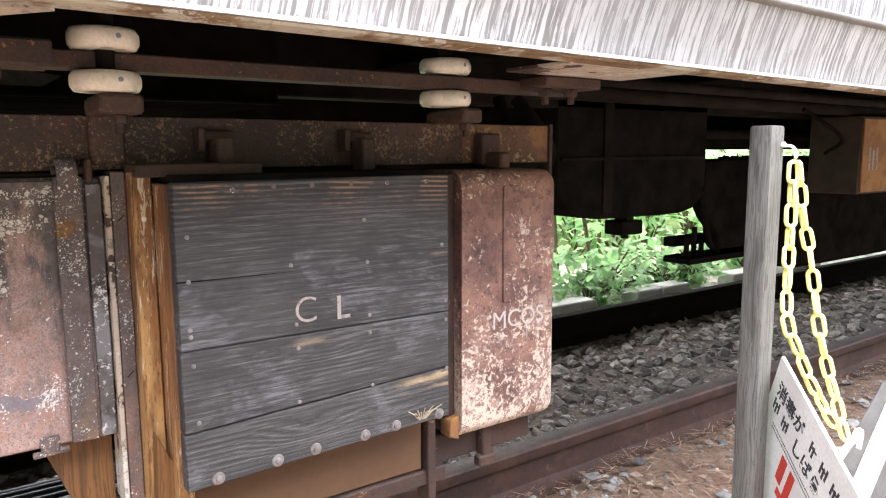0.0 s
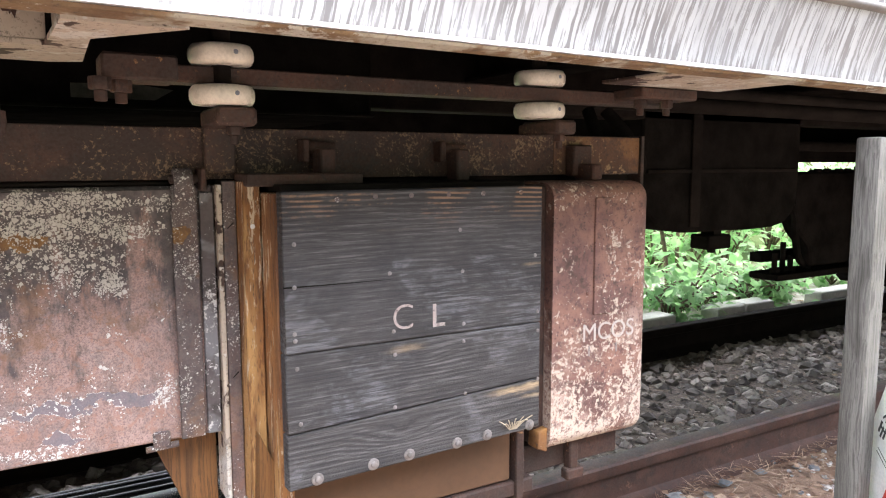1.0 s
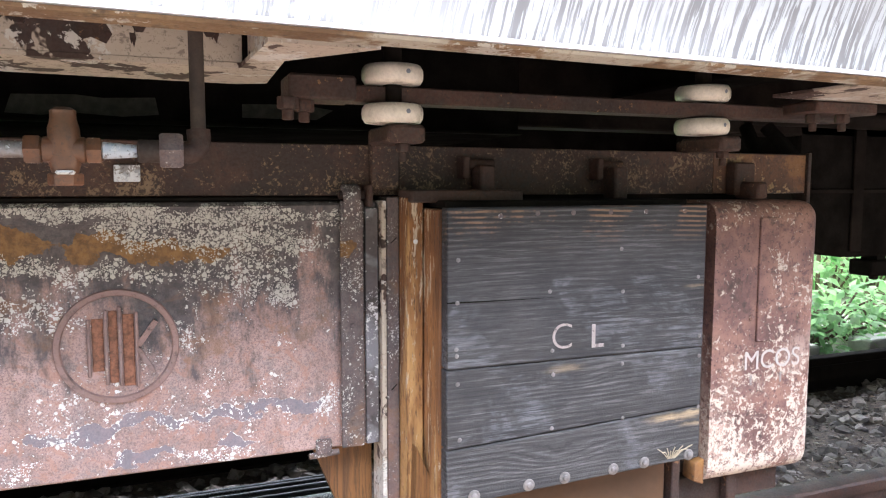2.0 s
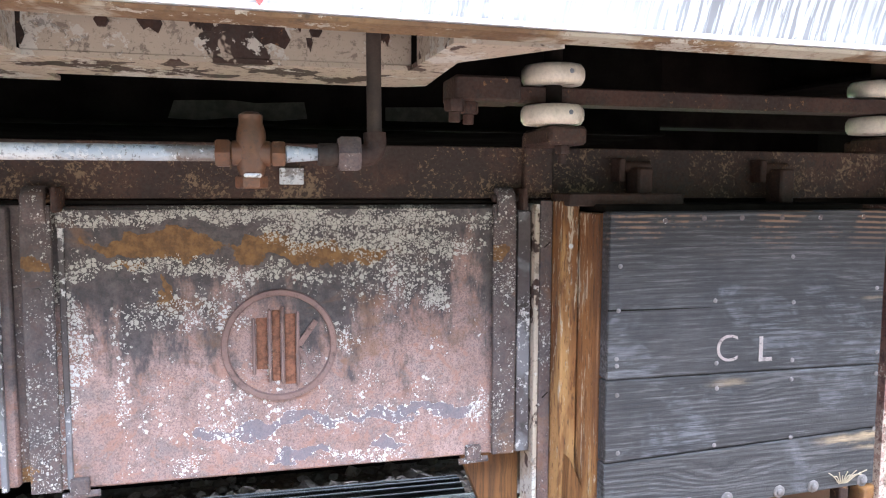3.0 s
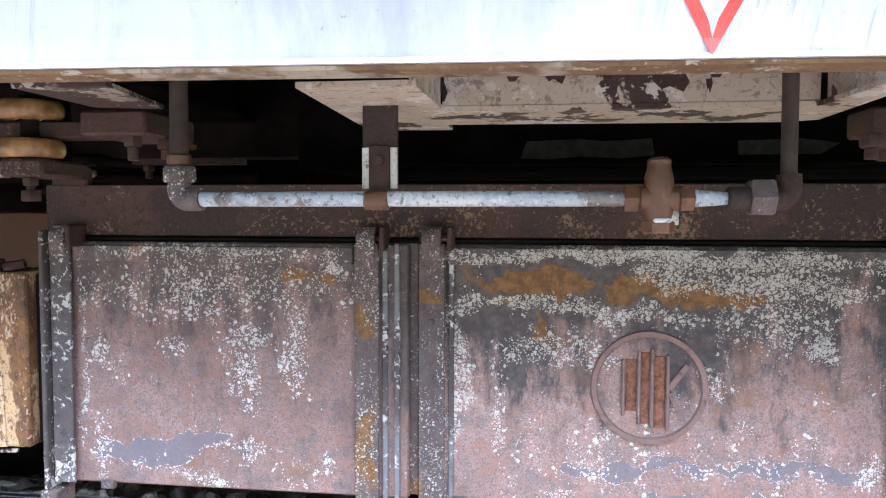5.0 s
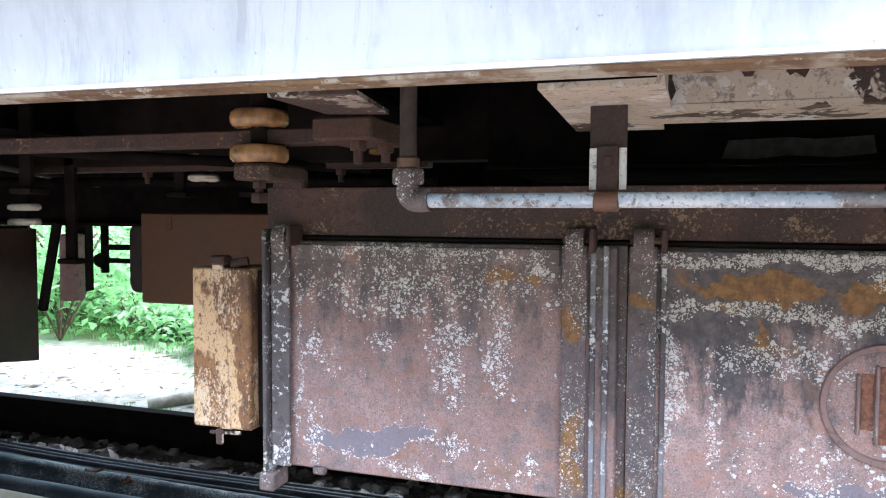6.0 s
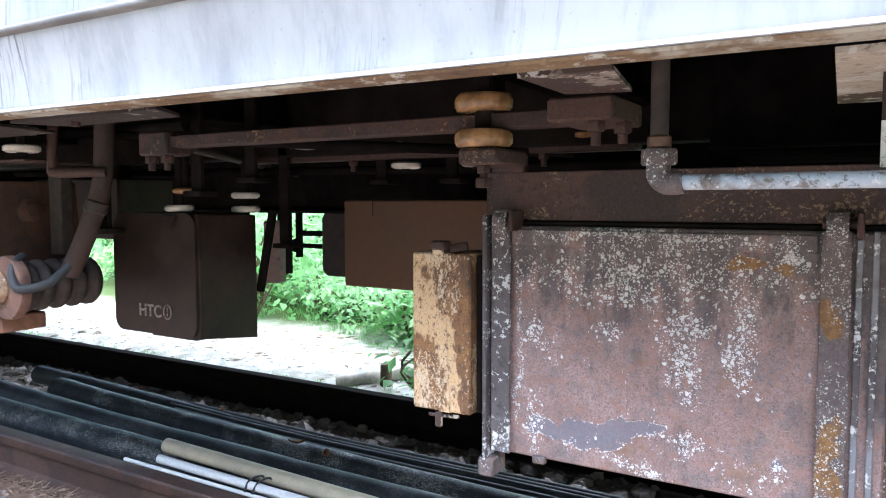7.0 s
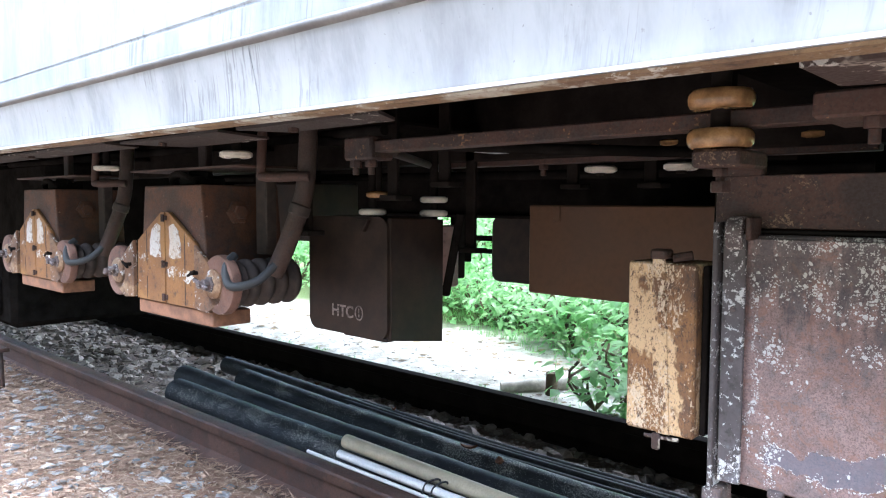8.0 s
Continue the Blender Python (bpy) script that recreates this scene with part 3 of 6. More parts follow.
def lathe(profile, centre, along=(0, 0, 1), seg=24):
    """A body of revolution: (radius, height) pairs about an axis."""
    bm = bmesh.new()
    turn = Vector(along).normalized().to_track_quat("Z", "Y").to_matrix()
    rings = []
    for r, h in profile:
        rings.append([bm.verts.new(Vector(centre) + turn @ Vector((r * math.cos(2 * math.pi * i / seg), r * math.sin(2 * math.pi * i / seg), h))) for i in range(seg)])
    for a, b in zip(rings, rings[1:]):
        for i in range(seg):
            bm.faces.new((a[i], a[(i + 1) % seg], b[(i + 1) % seg], b[i]))
    bm.faces.new(rings[0]), bm.faces.new(rings[-1])
    bmesh.ops.recalc_face_normals(bm, faces=bm.faces)
    return bm


def rod(a, b, r, seg=14, r2=None):
    a, b = Vector(a), Vector(b)
    h = (b - a).length
    e = min(r * 0.15, h * 0.2)
    r2 = r if r2 is None else r2
    return lathe(((r - e, 0), (r, e), (r2, h - e), (r2 - e, h)), a, b - a, seg)


def curve_through(points, steps=8):
    """Points on a smooth line through the given ones."""
    p = [Vector(q) for q in points]
    p = [p[0] * 2 - p[1], *p, p[-1] * 2 - p[-2]]
    out = []
    for i in range(1, len(p) - 2):
        for s in range(steps):
            t = s / steps
            out.append(0.5 * (2 * p[i] + (p[i + 1] - p[i - 1]) * t + (2 * p[i - 1] - 5 * p[i] + 4 * p[i + 1] - p[i + 2]) * t * t + (3 * p[i] - p[i - 1] - 3 * p[i + 1] + p[i + 2]) * t ** 3))
    return [*out, p[-2]]


def tube(points, r, seg=10, steps=8, closed=False, ridge=0.0, wobble=0.0):
    """A round hose along a smooth line; ridge makes it corrugated."""
    line = curve_through(points, steps) if steps > 1 else [Vector(q) for q in points]
    bm = bmesh.new()
    rings, side = [], None
    n = len(line)
    for i, c in enumerate(line):
        d = (line[(i + 1) % n] - line[i - 1]) if closed else (line[min(i + 1, n - 1)] - line[max(i - 1, 0)])
        d.normalize()
        if side is None:
            side = d.orthogonal().normalized()
        side = (side - d * side.dot(d)).normalized()
        up = d.cross(side)
        q = r * (1 + (ridge if i % 2 else -ridge)) * (1 + wobble * noise.noise(c * 9))
        rings.append([bm.verts.new(c + q * (math.cos(2 * math.pi * j / seg) * side + math.sin(2 * math.pi * j / seg) * up)) for j in range(seg)])
    pairs = list(zip(rings, rings[1:]))
    if closed:
        pairs.append((rings[-1], rings[0]))
    for a, b in pairs:
        for j in range(seg):
            bm.faces.new((a[j], a[(j + 1) % seg], b[(j + 1) % seg], b[j]))
    if not closed:
        bm.faces.new(rings[0]), bm.faces.new(rings[-1])
    bmesh.ops.recalc_face_normals(bm, faces=bm.faces)
    return bm


def hexnut(centre, along, r, h):
    bm = lathe(((r * 0.9, 0), (r, h * 0.12), (r, h * 0.88), (r * 0.9, h)), centre, along, 6)
    return bm


def mesh_of(name, bm, material, smooth=40):
    me = bpy.data.meshes.new(name)
    bm.to_mesh(me)
    bm.free()
    me.materials.append(material)
    if smooth:
        me.shade_smooth()
        me.set_sharp_from_angle(angle=radians(smooth))
    return me


def thing(name, base, label, category, group="", kind=""):
    """An Empty at a thing's base, to which its parts belong."""
    ob = new(name)
    ob.location = base
    ob.empty_display_size = 0.05
    return tagged(ob, label, category, group, kind)


def part(name, bm, material, parent, label="", smooth=40):
    """Links a bmesh, made in world places, as one mesh under a thing or a part."""
    ob = new(name, mesh_of(name, bm, material, smooth))
    ob.parent = parent
    if parent.type == "EMPTY":
        ob.matrix_parent_inverse = Matrix.Translation(-parent.location)
    return tagged(ob, label)


def solid(name, bm, material, label, category, group="", kind="", smooth=40):
    return tagged(new(name, mesh_of(name, bm, material, smooth)), label, category, group, kind)


def letters(text, height, m, material, parent, name, label, bold=0.0):
    """Painted writing as a thin raised mesh, at a pose whose x runs along the line and whose z faces out."""
    cu = bpy.data.curves.new("text", "FONT")
    cu.body, cu.size, cu.extrude, cu.offset = text, height * 1.38, 0.0004, bold
    tmp = bpy.data.objects.new("text", cu)
    scene.collection.objects.link(tmp)
    me = bpy.data.meshes.new_from_object(tmp.evaluated_get(bpy.context.evaluated_depsgraph_get()))
    bpy.data.objects.remove(tmp)
    bpy.data.curves.remove(cu)
    me.transform(m)
    me.materials.clear()
    me.materials.append(material)
    ob = new(name, me)
    ob.parent = parent
    if parent.type == "EMPTY":
        ob.matrix_parent_inverse = Matrix.Translation(-parent.location)
    return tagged(ob, label)


def sill(x):
    """Height of the lower edge of the car's side, which hangs slightly lower to one end."""
    return 1.137 - 0.0078 * (x + 0.146)


RIM = plain("dark_rim", (0.16, 0.15, 0.14), 0.6, vary=0.3)
SLOT = plain("rough_orange_rust", (0.25, 0.115, 0.07), 0.9, vary=0.5, scale=180, bump=0.8)
CONDUIT = plain("grimy_conduit", (0.042, 0.031, 0.025), 0.75, vary=0.5, scale=40)
EMBLEM = flaked("emblem_rust", (0.27, 0.175, 0.155), (0.19, 0.125, 0.11), (0.23, 0.165, 0.155), (0.42, 0.33, 0.28), 300, 0.45, 0.33, spots=0.4)
CHEEK = flaked("chipped_ochre", (0.2, 0.10, 0.045), (0.11, 0.064, 0.042), (0.3, 0.2, 0.12), (0.6, 0.57, 0.54), 150, 0.5, 0.41, spots=0.5)
# Near-black copy of the rail rust; the car's shade is in its colour.
RAIL_SHADED = plain("shaded_rail_rust", (0.012, 0.009, 0.008), 0.95, vary=0.3, spec=0.03)
DOT = plain("blue_grey_glaze", (0.2, 0.22, 0.26), 0.4, vary=0.15)
SCALE_RUST = flaked("scaly_orange_rust", (0.17, 0.078, 0.04), (0.075, 0.042, 0.032), (0.21, 0.105, 0.045), (0.4, 0.26, 0.13), 200, 0.47, 0.42, spots=0.6)
WORN_OCHRE = flaked("worn_ochre_paint_on_wood", (0.32, 0.15, 0.05), (0.14, 0.06, 0.024), (0.45, 0.26, 0.1), (0.66, 0.55, 0.4), 260, 0.5, 0.44, spots=0.8, stretch=(2.0, 2.0, 0.3))
LETTER_CLEAR = flaked("clear_letter_paint", (0.4, 0.34, 0.32), (0.25, 0.19, 0.175), (0.52, 0.46, 0.43), (0.58, 0.53, 0.5), 320, 0.66, 0.5, spots=0.35)


# ---- ground, track ----
def ground_height(x, y):
    base = 0.03 if y < 1.45 else (0.0 if y < 2.65 else 0.02)
    if 2.62 < y:
        base += 0.05 * min(1.0, (y - 2.62) / 0.5)
    if y > 5:
        base += (y - 5) * 0.12
    near = 1.0 if abs(x) < 9 and -3 < y < 9 else 0.3
    return base + near * (0.018 * noise.noise(Vector((x * 1.7, y * 1.7, 0))) + 0.008 * noise.noise(Vector((x * 7, y * 7, 3))))


def make_ground():
    xs = [-900, -300, -100, -40, -20, -12, *np.arange(-9, 9.01, 0.12), 12, 20, 40, 100, 300, 900]
    ys = [-900, -300, -100, -40, -15, -8, -4, *np.arange(-2, 8.01, 0.12), 10, 14, 20, 40, 100, 300, 900]
    verts = [(x, y, ground_height(x, y) if abs(x) < 30 and -10 < y < 25 else (ground_height(0, min(y, 25)))) for y in ys for x in xs]
    n = len(xs)
    faces = [(j * n + i, j * n + i + 1, (j + 1) * n + i + 1, (j + 1) * n + i) for j in range(len(ys) - 1) for i in range(n - 1)]
    me = bpy.data.meshes.new("ground")
    me.from_pydata(verts, [], faces)
    me.materials.append(SOIL)
    me.shade_smooth()
    tagged(new("ground", me), "brown soil with litter, pale gravel beyond the track", "ground", kind="structure")


make_ground()


def rail_profile(y):
    """A rail's outline across the track; y is the near edge of its head."""
    half = [(0.0635, 0.007), (0.0635, 0.018), (0.03, 0.028), (0.011, 0.042), (0.008, 0.08), (0.01, 0.112), (0.03, 0.122), (0.0325, 0.128), (0.0325, 0.152), (0.027, 0.1585), (0.012, 0.16)]
    c = y + 0.0325
    return [(c + a, z) for a, z in half] + [(c - a, z) for a, z in reversed(half)]


for y, text, skin in ((1.455, "rusty brown steel rail beside the leaf litter", RAIL), (2.587, "dark rusty steel rail in the shade of the car", RAIL_SHADED)):
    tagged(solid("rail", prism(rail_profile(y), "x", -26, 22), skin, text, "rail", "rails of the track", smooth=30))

rng = random.Random(5)


def pebble(c, r, flat=0.7):
    """A broken stone: a shaken octahedron cut once more."""
    pts = []
    turn = Euler((rng.random() * 6, rng.random() * 6, rng.random() * 6)).to_matrix()
    for d in ((1, 0, 0), (-1, 0, 0), (0, 1, 0), (0, -1, 0), (0, 0, 1), (0, 0, -1), (.6, .6, .5), (-.6, .5, .6), (.5, -.7, .5), (-.6, -.6, -.4)):
        v = turn @ Vector(d) * r * rng.uniform(0.75, 1.15)
        v.z *= flat
        pts.append(v + c)
    bm = bmesh.new()
    vs = [bm.verts.new(p) for p in pts]
    bmesh.ops.convex_hull(bm, input=vs)
    loose = [v for v in bm.verts if not v.link_faces]
    for v in loose:
        bm.verts.remove(v)
    bm.verts.index_update()
    return [v.co.copy() for v in bm.verts], [[v.index for v in f.verts] for f in bm.faces]


STOCK = []
for _ in range(24):
    STOCK.append(pebble(Vector((0, 0, 0)), 1.0))


def scatter(name, count, where, size, material, label, category, lift=0.3, flat=1.0):
    """Loose stones of many sizes as one mesh."""
    verts, faces = [], []
    for _ in range(count):
        x, y = where()
        r = size()
        z = ground_height(x, y) + r * lift
        vs, fs = rng.choice(STOCK)
        a = rng.random() * 6.28
        ca, sa = math.cos(a), math.sin(a)
        o = len(verts)
        verts += [(x + r * (v.x * ca - v.y * sa), y + r * (v.x * sa + v.y * ca), z + r * v.z * flat) for v in vs]
        faces += [[o + i for i in f] for f in fs]
    me = bpy.data.meshes.new(name)
    me.from_pydata(verts, [], faces)
    me.materials.append(material)
    tagged(new(name, me), label, category, kind="stuff")


scatter("ballast", 5200, lambda: (rng.uniform(-7.5, 8), rng.uniform(1.56, 2.56)), lambda: rng.choice((0.012, 0.018, 0.024, 0.03, 0.04)) * rng.uniform(0.8, 1.25), STONE, "grey broken ballast stones between the rails", "ballast", 0.12)
scatter("ballast", 6500, lambda: (rng.uniform(-4.5, 5), rng.uniform(1.56, 2.56)), lambda: rng.uniform(0.005, 0.014), STONE, "small brown-grey stones between the ballast", "ballast", 0.2, 0.8)
scatter("gravel", 2300, lambda: (rng.uniform(-6.5, -1.2), 1.4 - 0.85 * rng.random() ** 0.8), lambda: rng.choice((0.004, 0.005, 0.006, 0.008, 0.012, 0.018, 0.024, 0.03)) * rng.uniform(0.7, 1.3), PEBBLE, "grey slate pebbles lying on the soil", "gravel", 0.2, 0.5)
scatter("gravel", 160, lambda: (rng.uniform(1.0, 4), rng.uniform(0.6, 1.4)), lambda: rng.uniform(0.014, 0.034), PEBBLE, "flat grey stones lying among leaf litter", "gravel", 0.2, 0.5)
scatter("gravel", 1100, lambda: (rng.uniform(1.0, 6), rng.uniform(0.5, 1.43)), lambda: rng.uniform(0.004, 0.013), PEBBLE, "small pale pebbles lying among leaf litter", "gravel")


def litter(name, count, where, label, broad=0.15):
    """Dry needles, twigs and leaf scraps lying on the soil."""
    verts, faces = [], []
    for _ in range(count):
        x, y = where()
        z = ground_height(x, y) + rng.uniform(0.004, 0.02)
        a = rng.random() * 6.28
        if rng.random() > broad:
            l, w = rng.uniform(0.01, 0.05), rng.uniform(0.0009, 0.0022)
        else:
            l, w = rng.uniform(0.006, 0.022), rng.uniform(0.003, 0.011)
        d = Vector((math.cos(a), math.sin(a), rng.uniform(-0.25, 0.25))) * l
        s = Vector((-math.sin(a), math.cos(a), rng.uniform(-0.4, 0.4))) * w
        c = Vector((x, y, z))
        o = len(verts)
        verts += [c - d, c - s + Vector((0, 0, w * 0.5)), c + d, c + s]
        faces.append((o, o + 1, o + 2, o + 3))
    me = bpy.data.meshes.new(name)
    me.from_pydata([tuple(v) for v in verts], [], faces)
    me.materials.append(LITTER)
    tagged(new(name, me), label, "leaf litter", kind="stuff")


litter("leaf_litter", 1800, lambda: (rng.uniform(-6, 6), rng.uniform(1.56, 2.5)), "dry leaf scraps caught among the ballast")
litter("leaf_litter", 26000, lambda: (rng.uniform(-6, -1.2), rng.uniform(0.55, 1.44)), "dry brown needles and leaf scraps on the soil")
litter("leaf_litter", 20000, lambda: (rng.uniform(0.9, 6.5), rng.uniform(0.5, 1.44)), "dry reddish leaf litter beside the rail", 0.12)


# ---- the railway car ----
X0, X1 = -11.0, 9.0
car = thing("train_car", (0, 2.053, 1.137), "stainless steel railway car with grimy lower side panels", "railway car")


def along_sill(profile, thick_x=(X0, X1)):
    """A profile across the car drawn out along its side; heights are above the sill."""
    bm = prism([(y, z) for y, z in profile], "x", *thick_x)
    for v in bm.verts:
        v.co.z += sill(v.co.x)
    return bm


SKIRT = [(0.6445, 0.0045), (0.6425, 0.010), (0.6425, 0.014), (0.640, 0.035), (0.635, 0.06), (0.629, 0.085), (0.623, 0.108), (0.626, 0.108), (0.632, 0.085), (0.638, 0.06), (0.643, 0.035), (0.6465, 0.012), (0.648, 0.003)]
for i, (a, b) in enumerate(((X0, -2.1), (-2.099, -1.5), (-1.499, X1))):
    part("skirt", along_sill([(y - 0.0007 * (i == 1), z) for y, z in SKIRT], (a, b)), STAIN, car, "streaked dull stainless skirt panel", 60)
part("skirt_edge", along_sill([(0.6445, 0.0035), (0.6400, 0.0040), (0.6400, 0.0056), (0.6427, 0.0088), (0.6445, 0.0088)]), EDGE_GLINT, car, "rolled lower edge, paler to stand in for its highlight", 60)
part("skirt_flange", along_sill([(0.6435, 0.003), (0.646, 0.0), (0.674, -0.0015), (0.674, 0.002), (0.648, 0.0028)]), LIP, car, "ochre-stained turned-in bottom flange")
part("rubbing_rim", along_sill([(0.622, 0.106), (0.616, 0.1095), (0.6145, 0.114), (0.618, 0.119), (0.66, 0.121), (0.66, 0.106)]), RIM, car, "dark rounded rim", 60)
side = [(0.618, 0.1192)]
for z in (0.163, 0.43, 0.62, 0.81, 1.0):
    side += [(0.6165, z - 0.004), (0.6195, z - 0.002), (0.6195, z + 0.002), (0.6165, z + 0.004)]
side += [(0.617, 1.25), (0.66, 1.25), (0.66, 0.1192)]
part("side_panel", along_sill(side), STAIN, car, "stainless side with pressed lines", 30)
part("upper_side", box(X0, X1, 0.62, 0.68, 2.39, 3.45, 0.01), STAIN, car)
part("far_side", box(X0, X1, 3.42, 3.486, 1.15, 3.45, 0.01), STAIN, car)
part("floor_pan", box(X0, X1, 0.69, 3.41, 1.30, 1.36, 0.004), STEEL_BLACK, car, "near-black underfloor sheet")
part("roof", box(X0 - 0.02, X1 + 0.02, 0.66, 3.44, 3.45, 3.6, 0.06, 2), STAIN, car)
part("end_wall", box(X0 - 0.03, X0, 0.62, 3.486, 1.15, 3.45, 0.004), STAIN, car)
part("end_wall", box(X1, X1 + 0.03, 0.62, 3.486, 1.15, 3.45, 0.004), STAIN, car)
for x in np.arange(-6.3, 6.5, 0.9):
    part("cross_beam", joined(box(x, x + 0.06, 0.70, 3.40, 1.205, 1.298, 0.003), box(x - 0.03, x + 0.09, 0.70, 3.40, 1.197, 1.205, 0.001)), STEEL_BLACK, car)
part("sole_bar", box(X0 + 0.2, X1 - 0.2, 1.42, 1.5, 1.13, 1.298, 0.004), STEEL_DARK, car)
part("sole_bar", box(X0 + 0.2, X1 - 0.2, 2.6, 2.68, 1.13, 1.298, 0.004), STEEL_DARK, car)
# the red warning arrow on the skirt: a hollow triangle pointing down
def skirt_y(z):
    return float(np.interp(z - 1.137, [0.0045, 0.0085, 0.012, 0.035, 0.06, 0.085, 0.108], [0.6396, 0.6420, 0.6424, 0.640, 0.635, 0.629, 0.623])) - 0.0006


tri = bmesh.new()
tx, tz0, tz1, tw, tt = -0.1455, 1.1425, 1.222, 0.042, 0.0105


def tri_pt(x, z):
    return tri.verts.new((x, skirt_y(z), z))


steps = [i / 6 for i in range(7)]
for s in (-1, 1):
    out = [tri_pt(tx + s * tw * t, tz0 + (tz1 - tz0) * t) for t in steps]
    inn = [tri_pt(tx + s * max(0.0, tw * t - tt * min(1, t * 5)), tz0 + (tz1 - tz0) * t) for t in steps]
    for i in range(6):
        tri.faces.new((out[i], out[i + 1], inn[i + 1], inn[i]))
bmesh.ops.remove_doubles(tri, verts=tri.verts, dist=0.0003)
part("warning_mark", tri, RED, car, "hollow red warning triangle", 0)


# ---- bracket plate behind the skirt ----
brk = thing("step_bracket", (-0.17, 0.85, 1.135), "white-painted steel bracket with flaking paint behind the skirt", "bracket")
part("bottom_plate", prism([(-0.486, 0.70), (-0.378, 0.70), (-0.374, 0.863), (0.012, 0.863), (0.02, 0.70), (0.125, 0.70), (0.05, 0.80), (0.055, 0.98), (0.02, 1.0), (-0.385, 0.985), (-0.385, 1.045), (-0.497, 1.04)], "z", 1.1352, 1.1405), WHITE_FLAKE, brk)
part("web", box(-0.376, 0.014, 0.864, 0.87, 1.1408, 1.298, 0.001), WHITE_FLAKE, brk)
part("gusset", prism([(0.70, 1.1408), (0.864, 1.1408), (0.864, 1.27), (0.70, 1.18)], "x", -0.384, -0.378), WHITE_FLAKE, brk)
part("gusset", prism([(0.70, 1.1408), (0.864, 1.1408), (0.864, 1.27), (0.70, 1.18)], "x", 0.02, 0.026), WHITE_FLAKE, brk)
for x0, x1, z0, z1 in ((-0.392, -0.372, 1.145, 1.2), (-0.335, -0.325, 1.18, 1.2), (-0.27, -0.245, 1.162, 1.2), (-0.222, -0.205, 1.168, 1.2), (-0.158, -0.118, 1.152, 1.2), (-0.115, -0.105, 1.17, 1.2), (-0.1, -0.095, 1.15, 1.165), (-0.02, -0.012, 1.16, 1.19)):
    w = x1 - x0
    part("bare_patch", prism([(x0, z1), (x0 + w * 0.1, z0 + 0.012), (x0 + w * 0.35, z0 + 0.003), (x0 + w * 0.55, z0 + 0.006), (x0 + w * 0.9, z0), (x1 + 0.002, z0 + 0.01), (x1 - w * 0.1, z0 + 0.022), (x1, z1)], "y", 0.8632, 0.8642), STEEL_BROWN, brk, "dark rust where the paint has fallen off")
for x in (-0.30, -0.2, -0.09, -0.02):
    part("bolt", hexnut((x, 0.864, 1.172), (0, -1, 0), 0.007, 0.006), STEEL_BROWN, brk)
inner = thing("equipment_case", (-0.05, 1.6, 1.14), "black equipment case high under the car floor", "equipment box")
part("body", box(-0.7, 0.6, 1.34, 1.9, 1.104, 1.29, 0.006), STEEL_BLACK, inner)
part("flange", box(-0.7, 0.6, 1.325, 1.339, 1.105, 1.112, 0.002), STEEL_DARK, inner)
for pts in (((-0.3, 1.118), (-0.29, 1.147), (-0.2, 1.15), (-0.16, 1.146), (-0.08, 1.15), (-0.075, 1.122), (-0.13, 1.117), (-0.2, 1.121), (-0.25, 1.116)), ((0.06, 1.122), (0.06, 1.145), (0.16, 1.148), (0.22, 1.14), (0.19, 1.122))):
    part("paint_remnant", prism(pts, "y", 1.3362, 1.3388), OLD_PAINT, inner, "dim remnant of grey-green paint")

# Added blocks that stop far daylight showing between the underfloor parts.
duct = thing("cable_duct", (-1.5, 2.35, 1.02), "long dark blocks added to close daylight gaps under the car", "duct")
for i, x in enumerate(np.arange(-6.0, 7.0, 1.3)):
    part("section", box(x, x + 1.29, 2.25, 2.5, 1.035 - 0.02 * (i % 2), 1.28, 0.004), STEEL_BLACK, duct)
# ---- long beam over the boxes ----
beam = thing("support_beam", (0.0, 1.02, 0.99), "long rusty brown steel channel over the equipment boxes", "beam")
part("channel", joined(box(-0.955, 1.012, 1.012, 1.02, 0.992, 1.062, 0.0015), box(-0.955, 1.012, 1.02, 1.07, 1.056, 1.062, 0.001), box(-0.955, 1.012, 1.02, 1.07, 0.992, 0.998, 0.001)), BEAM_RUST, beam)
part("scaled_end", box(0.80, 1.0075, 1.0105, 1.0118, 0.9935, 1.0605, 0.0004), SCALE_RUST, beam, "orange scaling rust")
# Added plate that closes a light leak above the plank box.
part("gap_plate", box(0.2, 1.005, 1.035, 1.045, 0.93, 1.05, 0.001), STEEL_DARK, beam)
part("end_flange", box(1.008, 1.016, 1.005, 1.08, 0.965, 1.064, 0.001), BEAM_RUST, beam)
part("seal_strip", box(-0.93, 0.2, 1.008, 1.03, 0.984, 0.9905, 0.002), STEEL_DARK, beam)


def bolt(parent, centre, along, r=0.009, h=0.008, material=None, name="bolt", shank=0.0):
    bm = hexnut(centre, along, r, h)
    if shank:
        c = Vector(centre) + Vector(along).normalized() * h
        put(bm, rod(c, c + Vector(along).normalized() * shank, r * 0.55, 10))
    return part(name, bm, material or STEEL_BROWN, parent)


